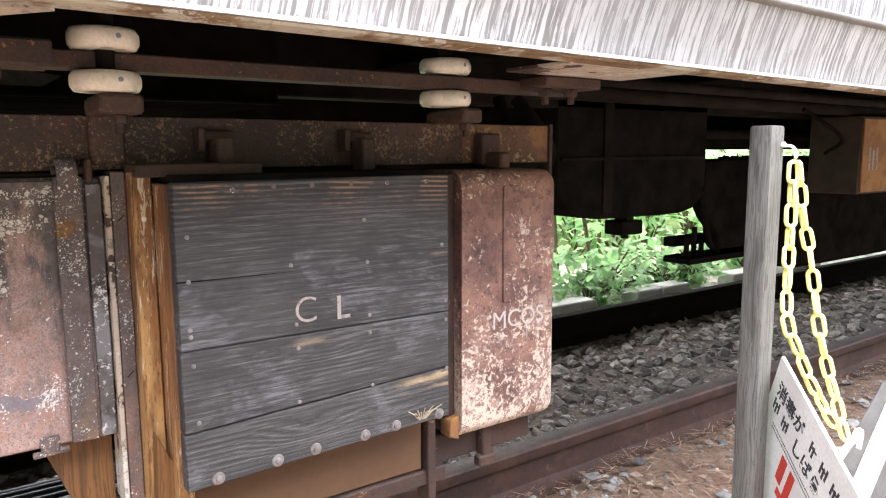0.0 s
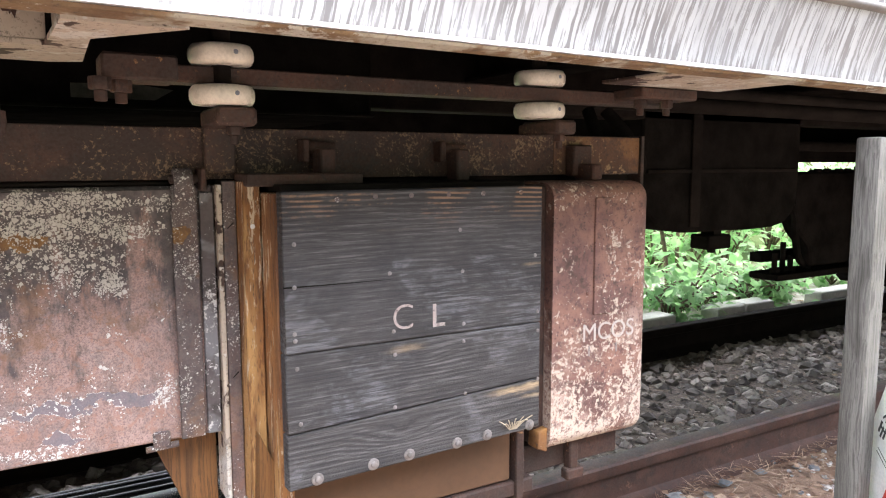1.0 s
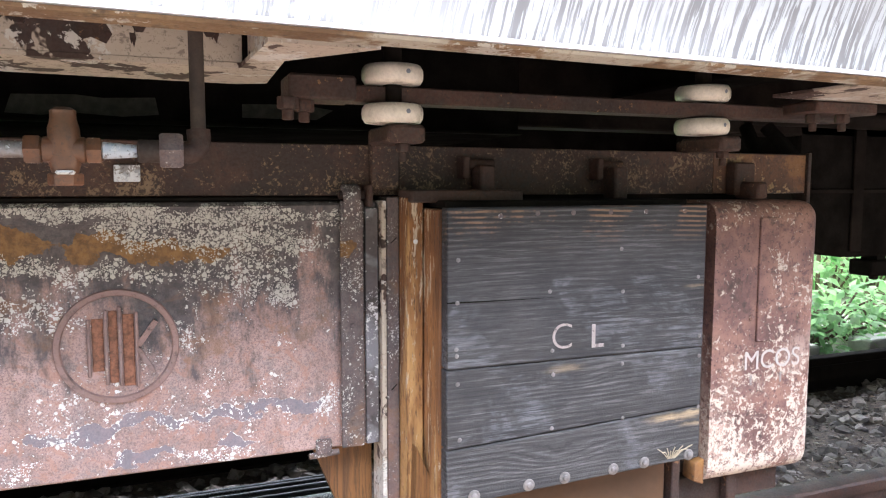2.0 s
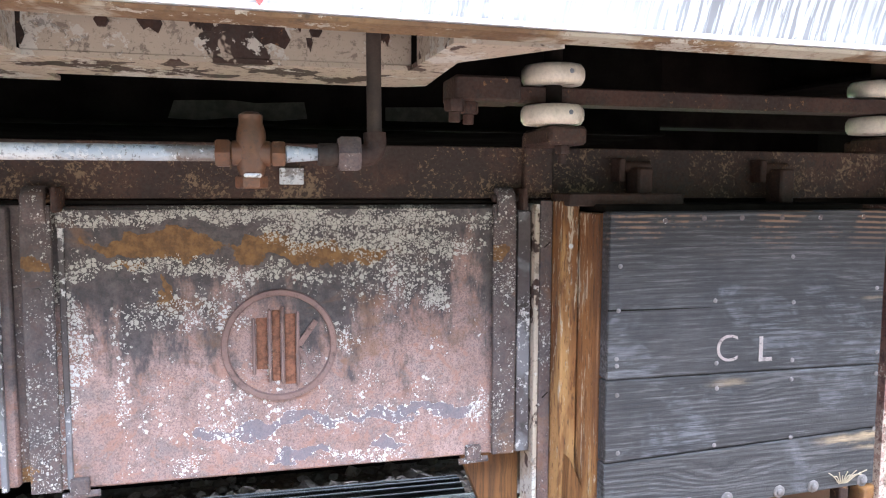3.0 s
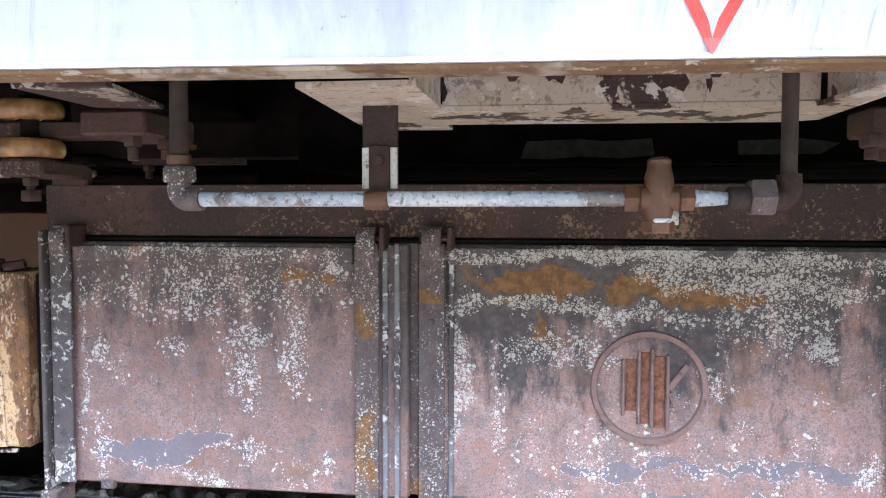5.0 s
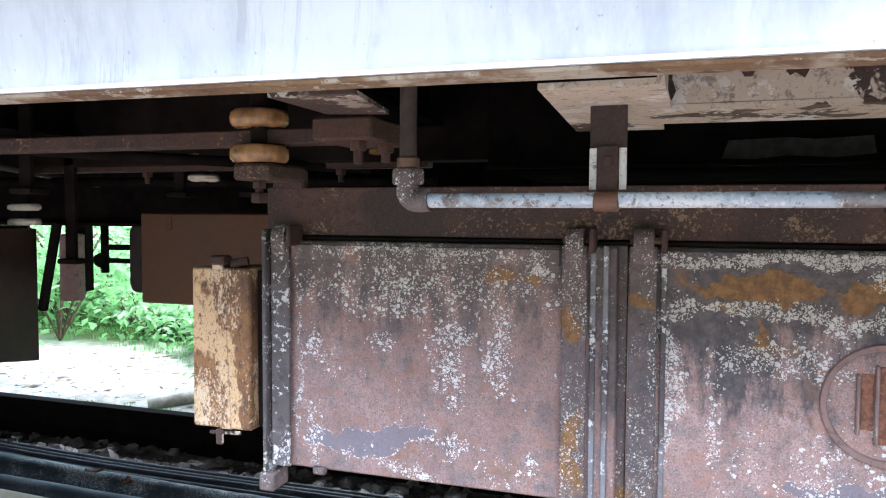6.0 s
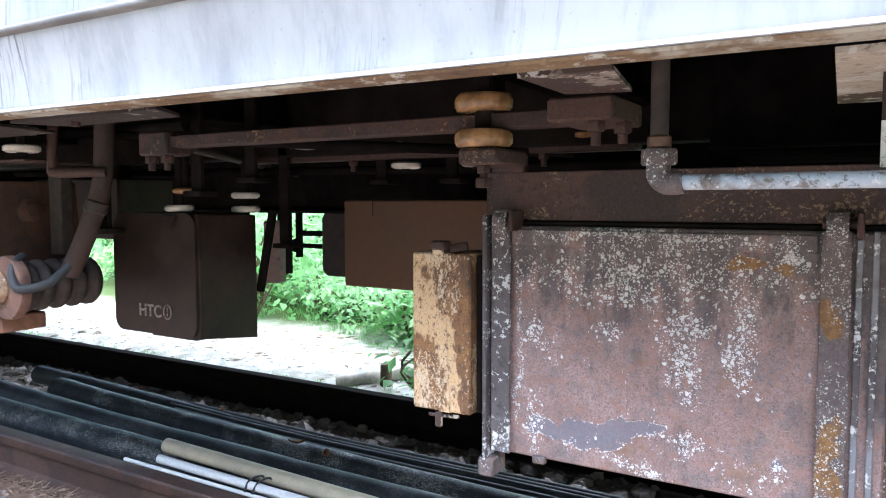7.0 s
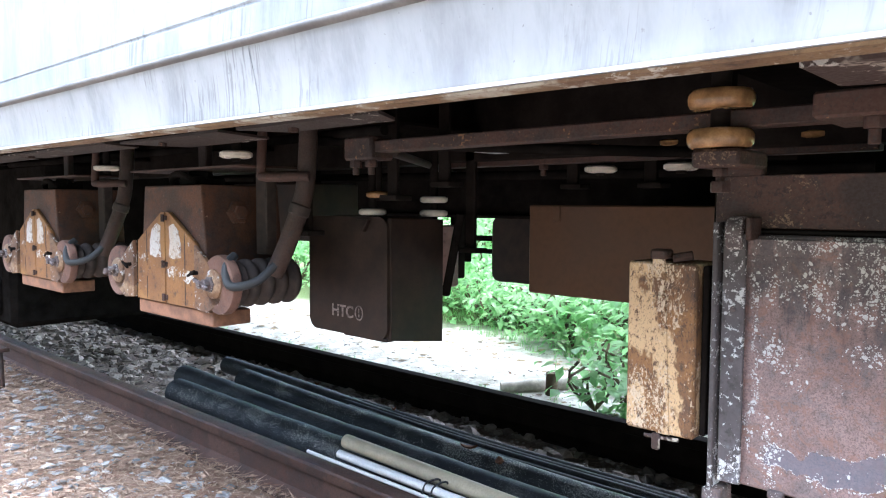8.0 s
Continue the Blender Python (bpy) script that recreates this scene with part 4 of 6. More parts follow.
def strap(parent, x, w, z0, z1, y=0.992, hook=True, material=None):
    """A flat hasp down a door's edge with its hooked top over the hinge pin."""
    ob = part("hasp", box(x - w / 2, x + w / 2, y - 0.005, y, z0, z1, 0.0012), material or STRAP, parent)
    if hook:
        arch = [(y - 0.005, z1 - 0.022), (y - 0.011, z1 - 0.012), (y - 0.014, z1 + 0.002), (y - 0.012, z1 + 0.013), (y - 0.004, z1 + 0.021), (y + 0.008, z1 + 0.023), (y + 0.016, z1 + 0.016), (y + 0.006, z1 + 0.012), (y - 0.001, z1 + 0.006), (y - 0.001, z1 - 0.022)]
        part("hook", prism(arch, "x", x - w * 0.36, x + w * 0.36, 0.0015), STRAP, ob)
        part("hinge_pin", rod((x - w * 0.5, y + 0.004, z1 + 0.008), (x + w * 0.75, y + 0.004, z1 + 0.008), 0.006, 12), STEEL_BROWN, ob)
        part("hinge_lug", box(x + w * 0.62, x + w * 0.62 + 0.007, y - 0.02, y + 0.02, z1 - 0.008, z1 + 0.022, 0.002), STEEL_BROWN, ob)
    for z in (z0 + 0.035, z0 + (z1 - z0) * 0.5, z1 - 0.1):
        part("rivet", lathe(((0.004, 0), (0.0038, 0.0012), (0.002, 0.002)), (x, y - 0.005, z), (0, -1, 0), 10), STRAP, ob)
    return ob


# ---- first contactor box, with the round emblem ----
cb = thing("contactor_box", (-0.13, 1.3, 0.64), "rusty contactor box with flaking white paint and a round embossed emblem", "equipment box", "contactor boxes under the car")
part("body", box(-0.425, 0.205, 1.03, 1.62, 0.66, 0.9915, 0.002), STEEL_BROWN, cb)
part("door", box(-0.424, 0.205, 0.998, 1.028, 0.639, 0.984, 0.003), DOOR_A, cb, "chipped blue-grey and red-brown door")
part("top_rim", box(-0.385, 0.155, 0.9935, 0.998, 0.958, 0.98, 0.001), DOOR_A, cb)
strap(cb, -0.405, 0.034, 0.641, 0.985)
strap(cb, 0.166, 0.032, 0.641, 0.985)
part("edge_strip", box(0.186, 0.2045, 0.992, 0.998, 0.641, 0.975, 0.001), EDGE_PAINT, cb)
part("edge_strip", box(-0.384, -0.377, 0.9945, 0.998, 0.641, 0.975, 0.001), EDGE_PAINT, cb)
em = (-0.131, 0.998, 0.806)
def ring_of(cx, cz, r0, r1, y, h, n=56):
    """A raised flat ring facing the track side."""
    return lathe(((r0, 0), (r0 + 0.0015, h), (r1 - 0.0015, h), (r1, 0)), (cx, y, cz), (0, -1, 0), n)


emblem = part("emblem", ring_of(em[0], em[2], 0.0635, 0.0725, 0.9982, 0.0045), EMBLEM, cb, "embossed ring with upright bars", 30)
for x, a, b in ((-0.036, -0.036, 0.036), (-0.0165, -0.047, 0.047), (-0.0005, -0.05, 0.05), (0.0185, -0.053, 0.043)):
    part("bar", box(em[0] + 0.004 + x - 0.0022, em[0] + 0.004 + x + 0.0022, 0.9915, 0.9985, em[2] + a, em[2] + b, 0.0014), EMBLEM, emblem)
for x0, x1, a, b in ((-0.0325, -0.0195, -0.03, 0.036), (-0.0135, -0.0035, -0.046, 0.045), (0.0025, 0.0155, -0.051, 0.04)):
    part("rust_slot", box(em[0] + 0.004 + x0, em[0] + 0.004 + x1, 0.9968, 0.9985, em[2] + a, em[2] + b, 0.0006), SLOT, emblem, "rough orange rust between the bars")
part("bar", prism([(em[0] + 0.021, em[2] + 0.002), (em[0] + 0.043, em[2] + 0.032), (em[0] + 0.048, em[2] + 0.028), (em[0] + 0.027, em[2] - 0.002)], "y", 0.992, 0.9985), EMBLEM, emblem)
part("bar", prism([(em[0] + 0.021, em[2] - 0.004), (em[0] + 0.036, em[2] - 0.032), (em[0] + 0.043, em[2] - 0.036), (em[0] + 0.041, em[2] - 0.029), (em[0] + 0.027, em[2] - 0.004)], "y", 0.992, 0.9985), EMBLEM, emblem)
for x in (-0.37, 0.125):
    part("drip_latch", joined(box(x - 0.011, x + 0.011, 0.99, 0.998, 0.634, 0.655, 0.002), rod((x - 0.02, 0.996, 0.632), (x + 0.022, 0.996, 0.634), 0.0045, 8)), STRAP, cb)

# ---- second contactor box ----
cb2 = thing("contactor_box", (-0.69, 1.3, 0.64), "rusty red-brown contactor box with speckled white paint chips", "equipment box", "contactor boxes under the car")
part("body", box(-0.94, -0.435, 1.03, 1.62, 0.665, 0.9915, 0.002), STEEL_BROWN, cb2)
part("door", box(-0.936, -0.436, 0.998, 1.028, 0.647, 0.984, 0.003), DOOR_B, cb2, "red-brown door with white paint chips")
part("top_rim", box(-0.905, -0.51, 0.9935, 0.998, 0.957, 0.979, 0.001), DOOR_B, cb2)
strap(cb2, -0.4905, 0.032, 0.645, 0.985)
strap(cb2, -0.918, 0.03, 0.65, 0.985, 0.99, material=EDGE_PAINT)
part("edge_strip", box(-0.471, -0.4635, 0.9935, 0.998, 0.645, 0.975, 0.001), EDGE_PAINT, cb2)
part("edge_strip", box(-0.4545, -0.4475, 0.991, 0.998, 0.645, 0.985, 0.001), EDGE_PAINT, cb2)
part("side_flange", box(-0.9445, -0.9375, 0.978, 1.03, 0.617, 1.0, 0.0015), EDGE_PAINT, cb2, "pale chipped edge plate")
part("drip_latch", box(-0.87, -0.85, 0.992, 1.002, 0.64, 0.652, 0.002), STRAP, cb2)
part("filler_plate", box(-0.463, -0.425, 1.006, 1.03, 0.65, 0.985, 0.001), STRAP, cb2)
part("foot", box(-0.95, -0.925, 0.975, 1.02, 0.612, 0.64, 0.003), STRAP, cb2)

# ---- timber frame between the boxes ----
fr = thing("timber_frame", (0.24, 0.98, 0.55), "ochre-painted timber frame with a pale flaked edge between the boxes", "frame")
part("pale_edge", box(0.2065, 0.2135, 0.982, 1.03, 0.54, 0.985, 0.001), WHITE_FLAKE, fr, "edge board with flaked white paint")
part("board", box(0.2145, 0.2325, 0.984, 1.03, 0.53, 0.99, 0.001), STRAP, fr)
part("post", box(0.2335, 0.2575, 0.952, 1.03, 0.54, 0.99, 0.002), WORN_OCHRE, fr)
part("post", box(0.2585, 0.2755, 0.895, 1.03, 0.54, 0.975, 0.002), WORN_OCHRE, fr)
part("wedge", prism([(0.205, 0.655), (0.205, 0.5), (0.16, 0.52), (0.115, 0.635), (0.115, 0.655)], "y", 1.035, 1.06, 0.001), OCHRE_WOOD, fr)
part("corner_brace", prism([(0.236, 0.54), (0.27, 0.54), (0.262, 0.60), (0.24, 0.65)], "y", 0.93, 0.951, 0.001), OCHRE_WOOD, fr)
for z in (0.93, 0.722):
    head = part("screw", lathe(((0.0062, 0), (0.0062, 0.001), (0.0045, 0.0018)), (0.2235, 0.984, z), (0, -1, 0), 14), STRAP, fr, "slotted screw")
    part("slot", prism([(0.2195, z - 0.0032), (0.2275, z + 0.0042), (0.2283, z + 0.0032), (0.2203, z - 0.0042)], "y", 0.9816, 0.9826), STEEL_BLACK, head)
part("screw", lathe(((0.0032, 0), (0.0032, 0.001), (0.002, 0.0016)), (0.2455, 0.952, 0.93), (0, -1, 0), 12), WHITE, fr)

# ---- wooden arc box ----
wb = thing("plank_box", (0.46, 0.95, 0.585), "box faced with weathered grey planks marked C L", "equipment box")
rows = ((0.588, 0.601, 0.679, 0.6625), (0.6640, 0.6808, 0.768, 0.7693), (0.7705, 0.7692, 0.979, 0.978))
for i, (za, zb, zc, zd) in enumerate(rows):
    part("plank", prism([(0.259, za), (0.6655, zb), (0.6655, zc), (0.259, zd)], "y", 0.868 + 0.0007 * (i % 2), 0.889, 0.0018), PLANK, wb)
part("crack", prism([(0.259, 0.8585), (0.36, 0.8572), (0.42, 0.8568), (0.36, 0.8562), (0.259, 0.8565)], "y", 0.8676, 0.869), STEEL_BLACK, wb, "dark split in the upper plank")
for i in range(9):
    q0 = Vector((0.608 + 0.0015 * i, 0.867, 0.606))
    part("straw", tube([q0, q0 + Vector((0.003 * (i - 4), -0.004, 0.012)), q0 + Vector((0.006 * (i - 4), -0.007 - 0.001 * (i % 3), 0.02 - 0.006 * (i % 2)))], 0.0007, 4, 3), CREAM, wb, "dry straw caught on a screw")
part("core", box(0.277, 0.66, 0.8895, 1.2, 0.60, 0.972, 0.002), STEEL_DARK, wb)
part("top_lath", box(0.27, 0.66, 0.905, 1.01, 0.975, 0.986, 0.002), STEEL_DARK, wb)
part("top_ledge", box(0.235, 0.40, 0.935, 1.0, 0.983, 1.0, 0.002), STEEL_BROWN, wb)
for x, z in ((0.274, 0.912), (0.273, 0.857), (0.272, 0.797), (0.2725, 0.788), (0.274, 0.751), (0.277, 0.677), (0.407, 0.865), (0.412, 0.784), (0.414, 0.751), (0.413, 0.676), (0.523, 0.859), (0.525, 0.782), (0.525, 0.756), (0.528, 0.677), (0.519, 0.919), (0.653, 0.874), (0.659, 0.786), (0.66, 0.756), (0.661, 0.679)):
    part("nail", lathe(((0.003, 0), (0.003, 0.0006), (0.0018, 0.0012)), (x, 0.8682, z), (0, -1, 0), 9), NAIL, wb)
for x, z in ((0.333, 0.967), (0.387, 0.97), (0.441, 0.97), (0.5, 0.97), (0.558, 0.97), (0.625, 0.97)):
    part("nail", lathe(((0.0036, 0), (0.0036, 0.0006), (0.0022, 0.0012)), (x, 0.8682, z), (0, -1, 0), 9), STRAP, wb)
for x, z in ((0.298, 0.598), (0.379, 0.601), (0.435, 0.603), (0.514, 0.604), (0.567, 0.606), (0.646, 0.607)):
    part("screw", joined(lathe(((0.0085, 0), (0.0085, 0.0008), (0.007, 0.0016)), (x, 0.868, z), (0, -1, 0), 16), lathe(((0.0045, 0), (0.0045, 0.002), (0.003, 0.003)), (x, 0.8665, z), (0, -1, 0), 10)), NAIL, wb, "screw with a washer")
letters("C", 0.037, pose(0.4085, 0.8674, 0.7855, 90), LETTER, wb, "painted_letter", "faded white painted letter C", -0.0006)
letters("L", 0.034, pose(0.4705, 0.8674, 0.7835, 90), LETTER, wb, "painted_letter", "faded white painted letter L", 0.0004)

# ---- tray below the plank box ----
tray = thing("lower_tray", (0.47, 1.0, 0.45), "dull brown steel tray below the plank box", "tray")
part("body", box(0.28, 0.655, 0.93, 1.25, 0.49, 0.584, 0.003), BROWN_PAINT, tray)
part("lower_rail", box(0.285, 0.70, 0.925, 0.955, 0.462, 0.488, 0.003), STEEL_BROWN, tray)
part("bracket", box(0.66, 0.676, 0.92, 0.955, 0.435, 0.58, 0.002), STEEL_BROWN, tray)
part("side_piece", box(0.70, 0.93, 0.97, 1.2, 0.47, 0.52, 0.003), STEEL_BROWN, tray)
part("clip", joined(box(0.80, 0.82, 0.95, 0.97, 0.46, 0.53, 0.003), box(0.79, 0.83, 0.945, 0.965, 0.45, 0.47, 0.003)), STEEL_BROWN, tray)

# ---- rounded cover box ----
mc = thing("cover_box", (0.85, 0.95, 0.53), "rounded steel cover with peeling red-brown paint marked MCOS", "equipment box")
ml = joined(prism(rounded(0.926, 1.2, 0.521, 0.982, 0.03), "x", 0.735, 0.9555))
bmesh.ops.bevel(ml, geom=[e for e in ml.edges if abs(e.verts[0].co.x - e.verts[1].co.x) < 1e-5 and e.verts[0].co.x > 0.9 and abs(e.verts[0].co.x - 0.9555) < 1e-4], offset=0.02, segments=4, profile=0.5, affect="EDGES")
part("shell", ml, MC_RUST, mc)
part("back_rim", box(0.714, 0.736, 0.945, 1.2, 0.53, 0.978, 0.004), STEEL_BROWN, mc)
part("middle_strip", box(0.823, 0.862, 0.9225, 0.9285, 0.752, 0.955, 0.0012), MC_RUST, mc, "riveted centre strip")
part("corner_block", prism([(0.712, 0.53), (0.734, 0.521), (0.734, 0.565), (0.714, 0.56)], "y", 0.932, 0.96, 0.002), OCHRE, mc)
for x, z in ((0.812, 0.792), (0.848, 0.865), (0.915, 0.79), (0.862, 0.79)):
    part("rivet", lathe(((0.005, 0), (0.0045, 0.0015), (0.002, 0.0028)), (x, 0.9255, z), (0, -1, 0), 10), MC_RUST, mc)
letters("MCOS", 0.032, pose(0.799, 0.9248, 0.7065, 90), LETTER_CLEAR, mc, "painted_letters", "white hand-painted letters MCOS")
for x in (0.8145, 0.878):
    part("worn_mark", box(x, x + 0.0045, 0.9251, 0.9261, 0.68, 0.697, 0.0004), LETTER, mc)
part("latch", joined(box(0.835, 0.858, 0.945, 1.0, 0.984, 1.012, 0.004), box(0.825, 0.868, 0.985, 1.01, 0.99, 1.045, 0.003)), STEEL_BROWN, mc)
for x in (0.36, 0.585):
    lug = thing("door_latch", (x, 0.99, 1.0), "rusty steel latch over the plank box", "latch", "latches on the beam")
    part("tongue", box(x - 0.012, x + 0.012, 0.965, 1.0, 0.985, 1.035, 0.003), STEEL_BROWN, lug)
    part("pin", rod((x - 0.026, 0.998, 1.036), (x + 0.022, 0.998, 1.036), 0.009, 10), STEEL_BROWN, lug)
    part("ear", box(x - 0.03, x - 0.02, 0.985, 1.011, 1.015, 1.048, 0.002), STEEL_BROWN, lug)


# ---- insulators and busbars ----
def insulator(x, y, z_lo, z_hi, r, material, label, group):
    """Two round porcelain insulators, one above and one below the busbar, on a bolted foot."""
    ob = thing("insulator", (x, y, z_lo - 0.03), label, "insulator", group)
    for z in (z_lo, z_hi):
        d = part("disc", lathe([(r * 0.72, -0.0125), (r * 0.9, -0.0115), (r * 0.985, -0.006), (r, 0.0), (r * 0.985, 0.006), (r * 0.9, 0.0115), (r * 0.72, 0.0125)], (x, y, z), (0, 0, 1), 28), material, ob, "", 60)
        if material is PORCELAIN:
            part("inspection_dot", lathe(((0.003, 0), (0.003, 0.0007), (0.002, 0.001)), (x + r * 0.22, y - r * 0.968, z + 0.001), (0.22, -0.97, 0), 12), DOT, d)
    part("stem", rod((x, y, z_lo + 0.012), (x, y, 1.26), r * 0.3), STEEL_DARK, ob)
    return ob


i1 = insulator(0.207, 0.93, 1.0975, 1.1465, 0.040, PORCELAIN, "cream porcelain insulator pair with a rusty foot", "insulators along the beam")
i2 = insulator(0.72, 0.95, 1.0975, 1.148, 0.042, PORCELAIN, "cream porcelain insulator pair with a rusty foot", "insulators along the beam")
i3 = insulator(-0.925, 0.945, 1.106, 1.155, 0.041, GLAZE, "amber-stained porcelain insulator pair with a rusty foot", "insulators along the beam")
for ob, x0, x1, y, z in ((i1, 0.193, 0.243, 0.93, 1.083), (i2, 0.735, 0.777, 0.95, 1.083), (i3, -0.951, -0.89, 0.945, 1.092)):
    x = (x0 + x1) / 2
    part("foot", box(x0, x1, y - 0.028, y + 0.07, z - 0.023, z, 0.004), BEAM_RUST, ob)
    bolt(ob, (x, y - 0.008, z - 0.023), (0, 0, -1), 0.010, 0.011, shank=0.012)
    part("bracket", box(x0 + 0.004, x1 - 0.004, y + 0.068, y + 0.085, 1.0, z - 0.004, 0.003), BEAM_RUST, ob)
part("lower_nut", hexnut((-0.92, 0.937, 1.052), (0, 0, -1), 0.013, 0.014), STEEL_BROWN, i3)
bus = thing("busbar", (0.45, 0.95, 1.11), "dark rusty flat busbar between the insulators", "busbar", "busbars")
b = box(0.085, 1.0, 0.925, 0.965, 1.1115, 1.1325, 0.002)
part("bar", b, STEEL_BROWN, bus)
part("end_block", box(0.065, 0.145, 0.87, 0.93, 1.106, 1.135, 0.003), STEEL_BROWN, bus)
bolt(bus, (0.085, 0.885, 1.106), (0, 0, -1), 0.012, 0.014, shank=0.012)
bolt(bus, (0.062, 0.86, 1.106), (0, 0, -1), 0.012, 0.014, shank=0.012)
part("end_block", box(0.86, 0.99, 0.86, 0.95, 1.118, 1.136, 0.003), STEEL_BROWN, bus)
bolt(bus, (0.93, 0.875, 1.118), (0, 0, -1), 0.011, 0.014, shank=0.012)
bolt(bus, (0.885, 0.89, 1.118), (0, 0, -1), 0.011, 0.014, shank=0.012)
part("mounting_plate", box(0.78, 1.05, 0.70, 0.87, 1.137, 1.142, 0.001), WHITE_FLAKE, bus, "flaking white-painted mounting plate")
bus2 = thing("busbar", (-1.2, 0.97, 1.12), "dark rusty flat busbar between the insulators", "busbar", "busbars")
part("bar", box(-1.62, -0.73, 0.945, 0.985, 1.1195, 1.141, 0.002), STEEL_BROWN, bus2)
part("end_block", box(-0.79, -0.71, 0.845, 0.965, 1.112, 1.14, 0.003), STEEL_BROWN, bus2)
part("mounting_plate", prism([(-0.76, 0.70), (-0.665, 0.70), (-0.69, 0.85), (-0.76, 0.83)], "z", 1.1405, 1.1455), MIXED_FLAKE, bus2, "flaking white-painted mounting plate")
bolt(bus2, (-0.735, 0.862, 1.113), (0, 0, -1), 0.011, 0.013, shank=0.016)
bolt(bus2, (-0.715, 0.90, 1.113), (0, 0, -1), 0.011, 0.013, shank=0.012)
part("end_block", box(-1.66, -1.58, 0.935, 0.995, 1.106, 1.15, 0.004), STEEL_BROWN, bus2)
bolt(bus2, (-1.64, 0.95, 1.106), (0, 0, -1), 0.012, 0.014, shank=0.014)
bolt(bus2, (-1.595, 0.95, 1.106), (0, 0, -1), 0.012, 0.014, shank=0.014)

# ---- air pipe with a cock ----
ap = thing("air_pipe", (-0.34, 0.8, 1.03), "pale blue-white painted air pipe with a brass drain cock", "pipe")
part("pipe", rod((-0.625, 0.795, 1.0385), (-0.186, 0.793, 1.0395), 0.0078, 16), PIPE_PAINT, ap, "chipped blue-white pipe")
part("pipe", rod((-0.125, 0.793, 1.0395), (-0.09, 0.793, 1.0395), 0.0085, 14, 0.006), PIPE_PAINT, ap)
part("coupling", rod((-0.094, 0.793, 1.0395), (-0.07, 0.793, 1.0395), 0.0115, 14), RUST_PIPE, ap)
cock = part("drain_cock", joined(lathe(((0.0115, 0), (0.0138, 0.008), (0.0145, 0.024), (0.0138, 0.042), (0.0115, 0.05), (0.0112, 0.056)), (-0.157, 0.793, 1.018), (0, 0, 1), 18), rod((-0.176, 0.793, 1.0395), (-0.138, 0.793, 1.0395), 0.0125, 14), lathe(((0.011, 0), (0.0115, 0.006), (0.007, 0.009)), (-0.157, 0.793, 1.07), (0, 0, 1), 16)), BRASS, ap, "tarnished brass cock")
part("gland", hexnut((-0.19, 0.793, 1.0395), (1, 0, 0), 0.0145, 0.014), BRASS, cock)
part("gland", hexnut((-0.138, 0.793, 1.0395), (1, 0, 0), 0.0135, 0.013), BRASS, cock)
part("plug", hexnut((-0.157, 0.793, 1.018), (0, 0, -1), 0.0155, 0.012), BRASS, cock)
# Small pale piece that paints the highlight on the cock's lower rim.
part("rim_highlight", box(-0.164, -0.147, 0.7765, 0.781, 1.0165, 1.0205, 0.0015), PALE_FLAKE, cock, "pale patch painted as the rim's highlight")
part("tag", box(-0.128, -0.098, 1.0, 1.0115, 1.010, 1.031, 0.001), PIPE_PAINT, ap, "pale metal tag")
part("union", hexnut((-0.074, 0.794, 1.0405), (1, 0, 0), 0.019, 0.022), STRAP, ap)
part("elbow", tube([(-0.056, 0.795, 1.0385), (-0.043, 0.796, 1.04), (-0.037, 0.797, 1.048), (-0.037, 0.798, 1.062)], 0.0115, 12, 5), STEEL_BROWN, ap)
part("riser", rod((-0.037, 0.798, 1.056), (-0.0375, 0.80, 1.25), 0.0075, 12), CONDUIT, ap)
part("elbow", tube([(-0.62, 0.795, 1.0385), (-0.637, 0.796, 1.038), (-0.646, 0.797, 1.046), (-0.646, 0.798, 1.058)], 0.012, 12, 5), STRAP, ap)
part("union", hexnut((-0.646, 0.798, 1.056), (0, 0, 1), 0.0185, 0.017), STRAP, ap)
part("riser", rod((-0.646, 0.798, 1.07), (-0.646, 0.80, 1.25), 0.0095, 12), CONDUIT, ap)
part("collar", rod((-0.646, 0.798, 1.073), (-0.646, 0.798, 1.086), 0.0125, 12), BRASS, ap)
hang = thing("pipe_hanger", (-0.43, 0.81, 1.05), "rusty steel hanger with white paint clamping the air pipe", "bracket")
part("plate", box(-0.4525, -0.4155, 0.812, 0.817, 1.05, 1.16, 0.001), STEEL_BROWN, hang)
part("painted_edge", box(-0.4525, -0.445, 0.8095, 0.8118, 1.05, 1.092, 0.0005), PALE_FLAKE, hang, "white-painted edge")
part("painted_edge", box(-0.423, -0.4155, 0.8095, 0.8118, 1.05, 1.092, 0.0005), PALE_FLAKE, hang, "white-painted edge")
part("tongue", box(-0.4447, -0.4233, 0.806, 0.8118, 1.045, 1.094, 0.001), STEEL_BROWN, hang)
part("clamp", rod((-0.446, 0.795, 1.0375), (-0.421, 0.795, 1.0375), 0.0102, 14), BRASS, hang)
bolt(hang, (-0.434, 0.806, 1.078), (0, -1, 0), 0.006, 0.004)

# ---- beyond the cover box: tank, frames and a far cabinet ----
tank = thing("air_tank", (1.78, 1.6, 0.8), "near-black air tank slung under the car", "tank")
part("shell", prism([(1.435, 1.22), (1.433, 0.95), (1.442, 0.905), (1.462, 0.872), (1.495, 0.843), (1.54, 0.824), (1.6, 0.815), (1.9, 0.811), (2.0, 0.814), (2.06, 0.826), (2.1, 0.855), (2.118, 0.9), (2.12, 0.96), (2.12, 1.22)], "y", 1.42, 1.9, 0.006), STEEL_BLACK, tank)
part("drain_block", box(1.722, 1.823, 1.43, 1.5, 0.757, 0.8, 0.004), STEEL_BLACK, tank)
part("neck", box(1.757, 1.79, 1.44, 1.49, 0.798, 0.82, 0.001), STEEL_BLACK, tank)
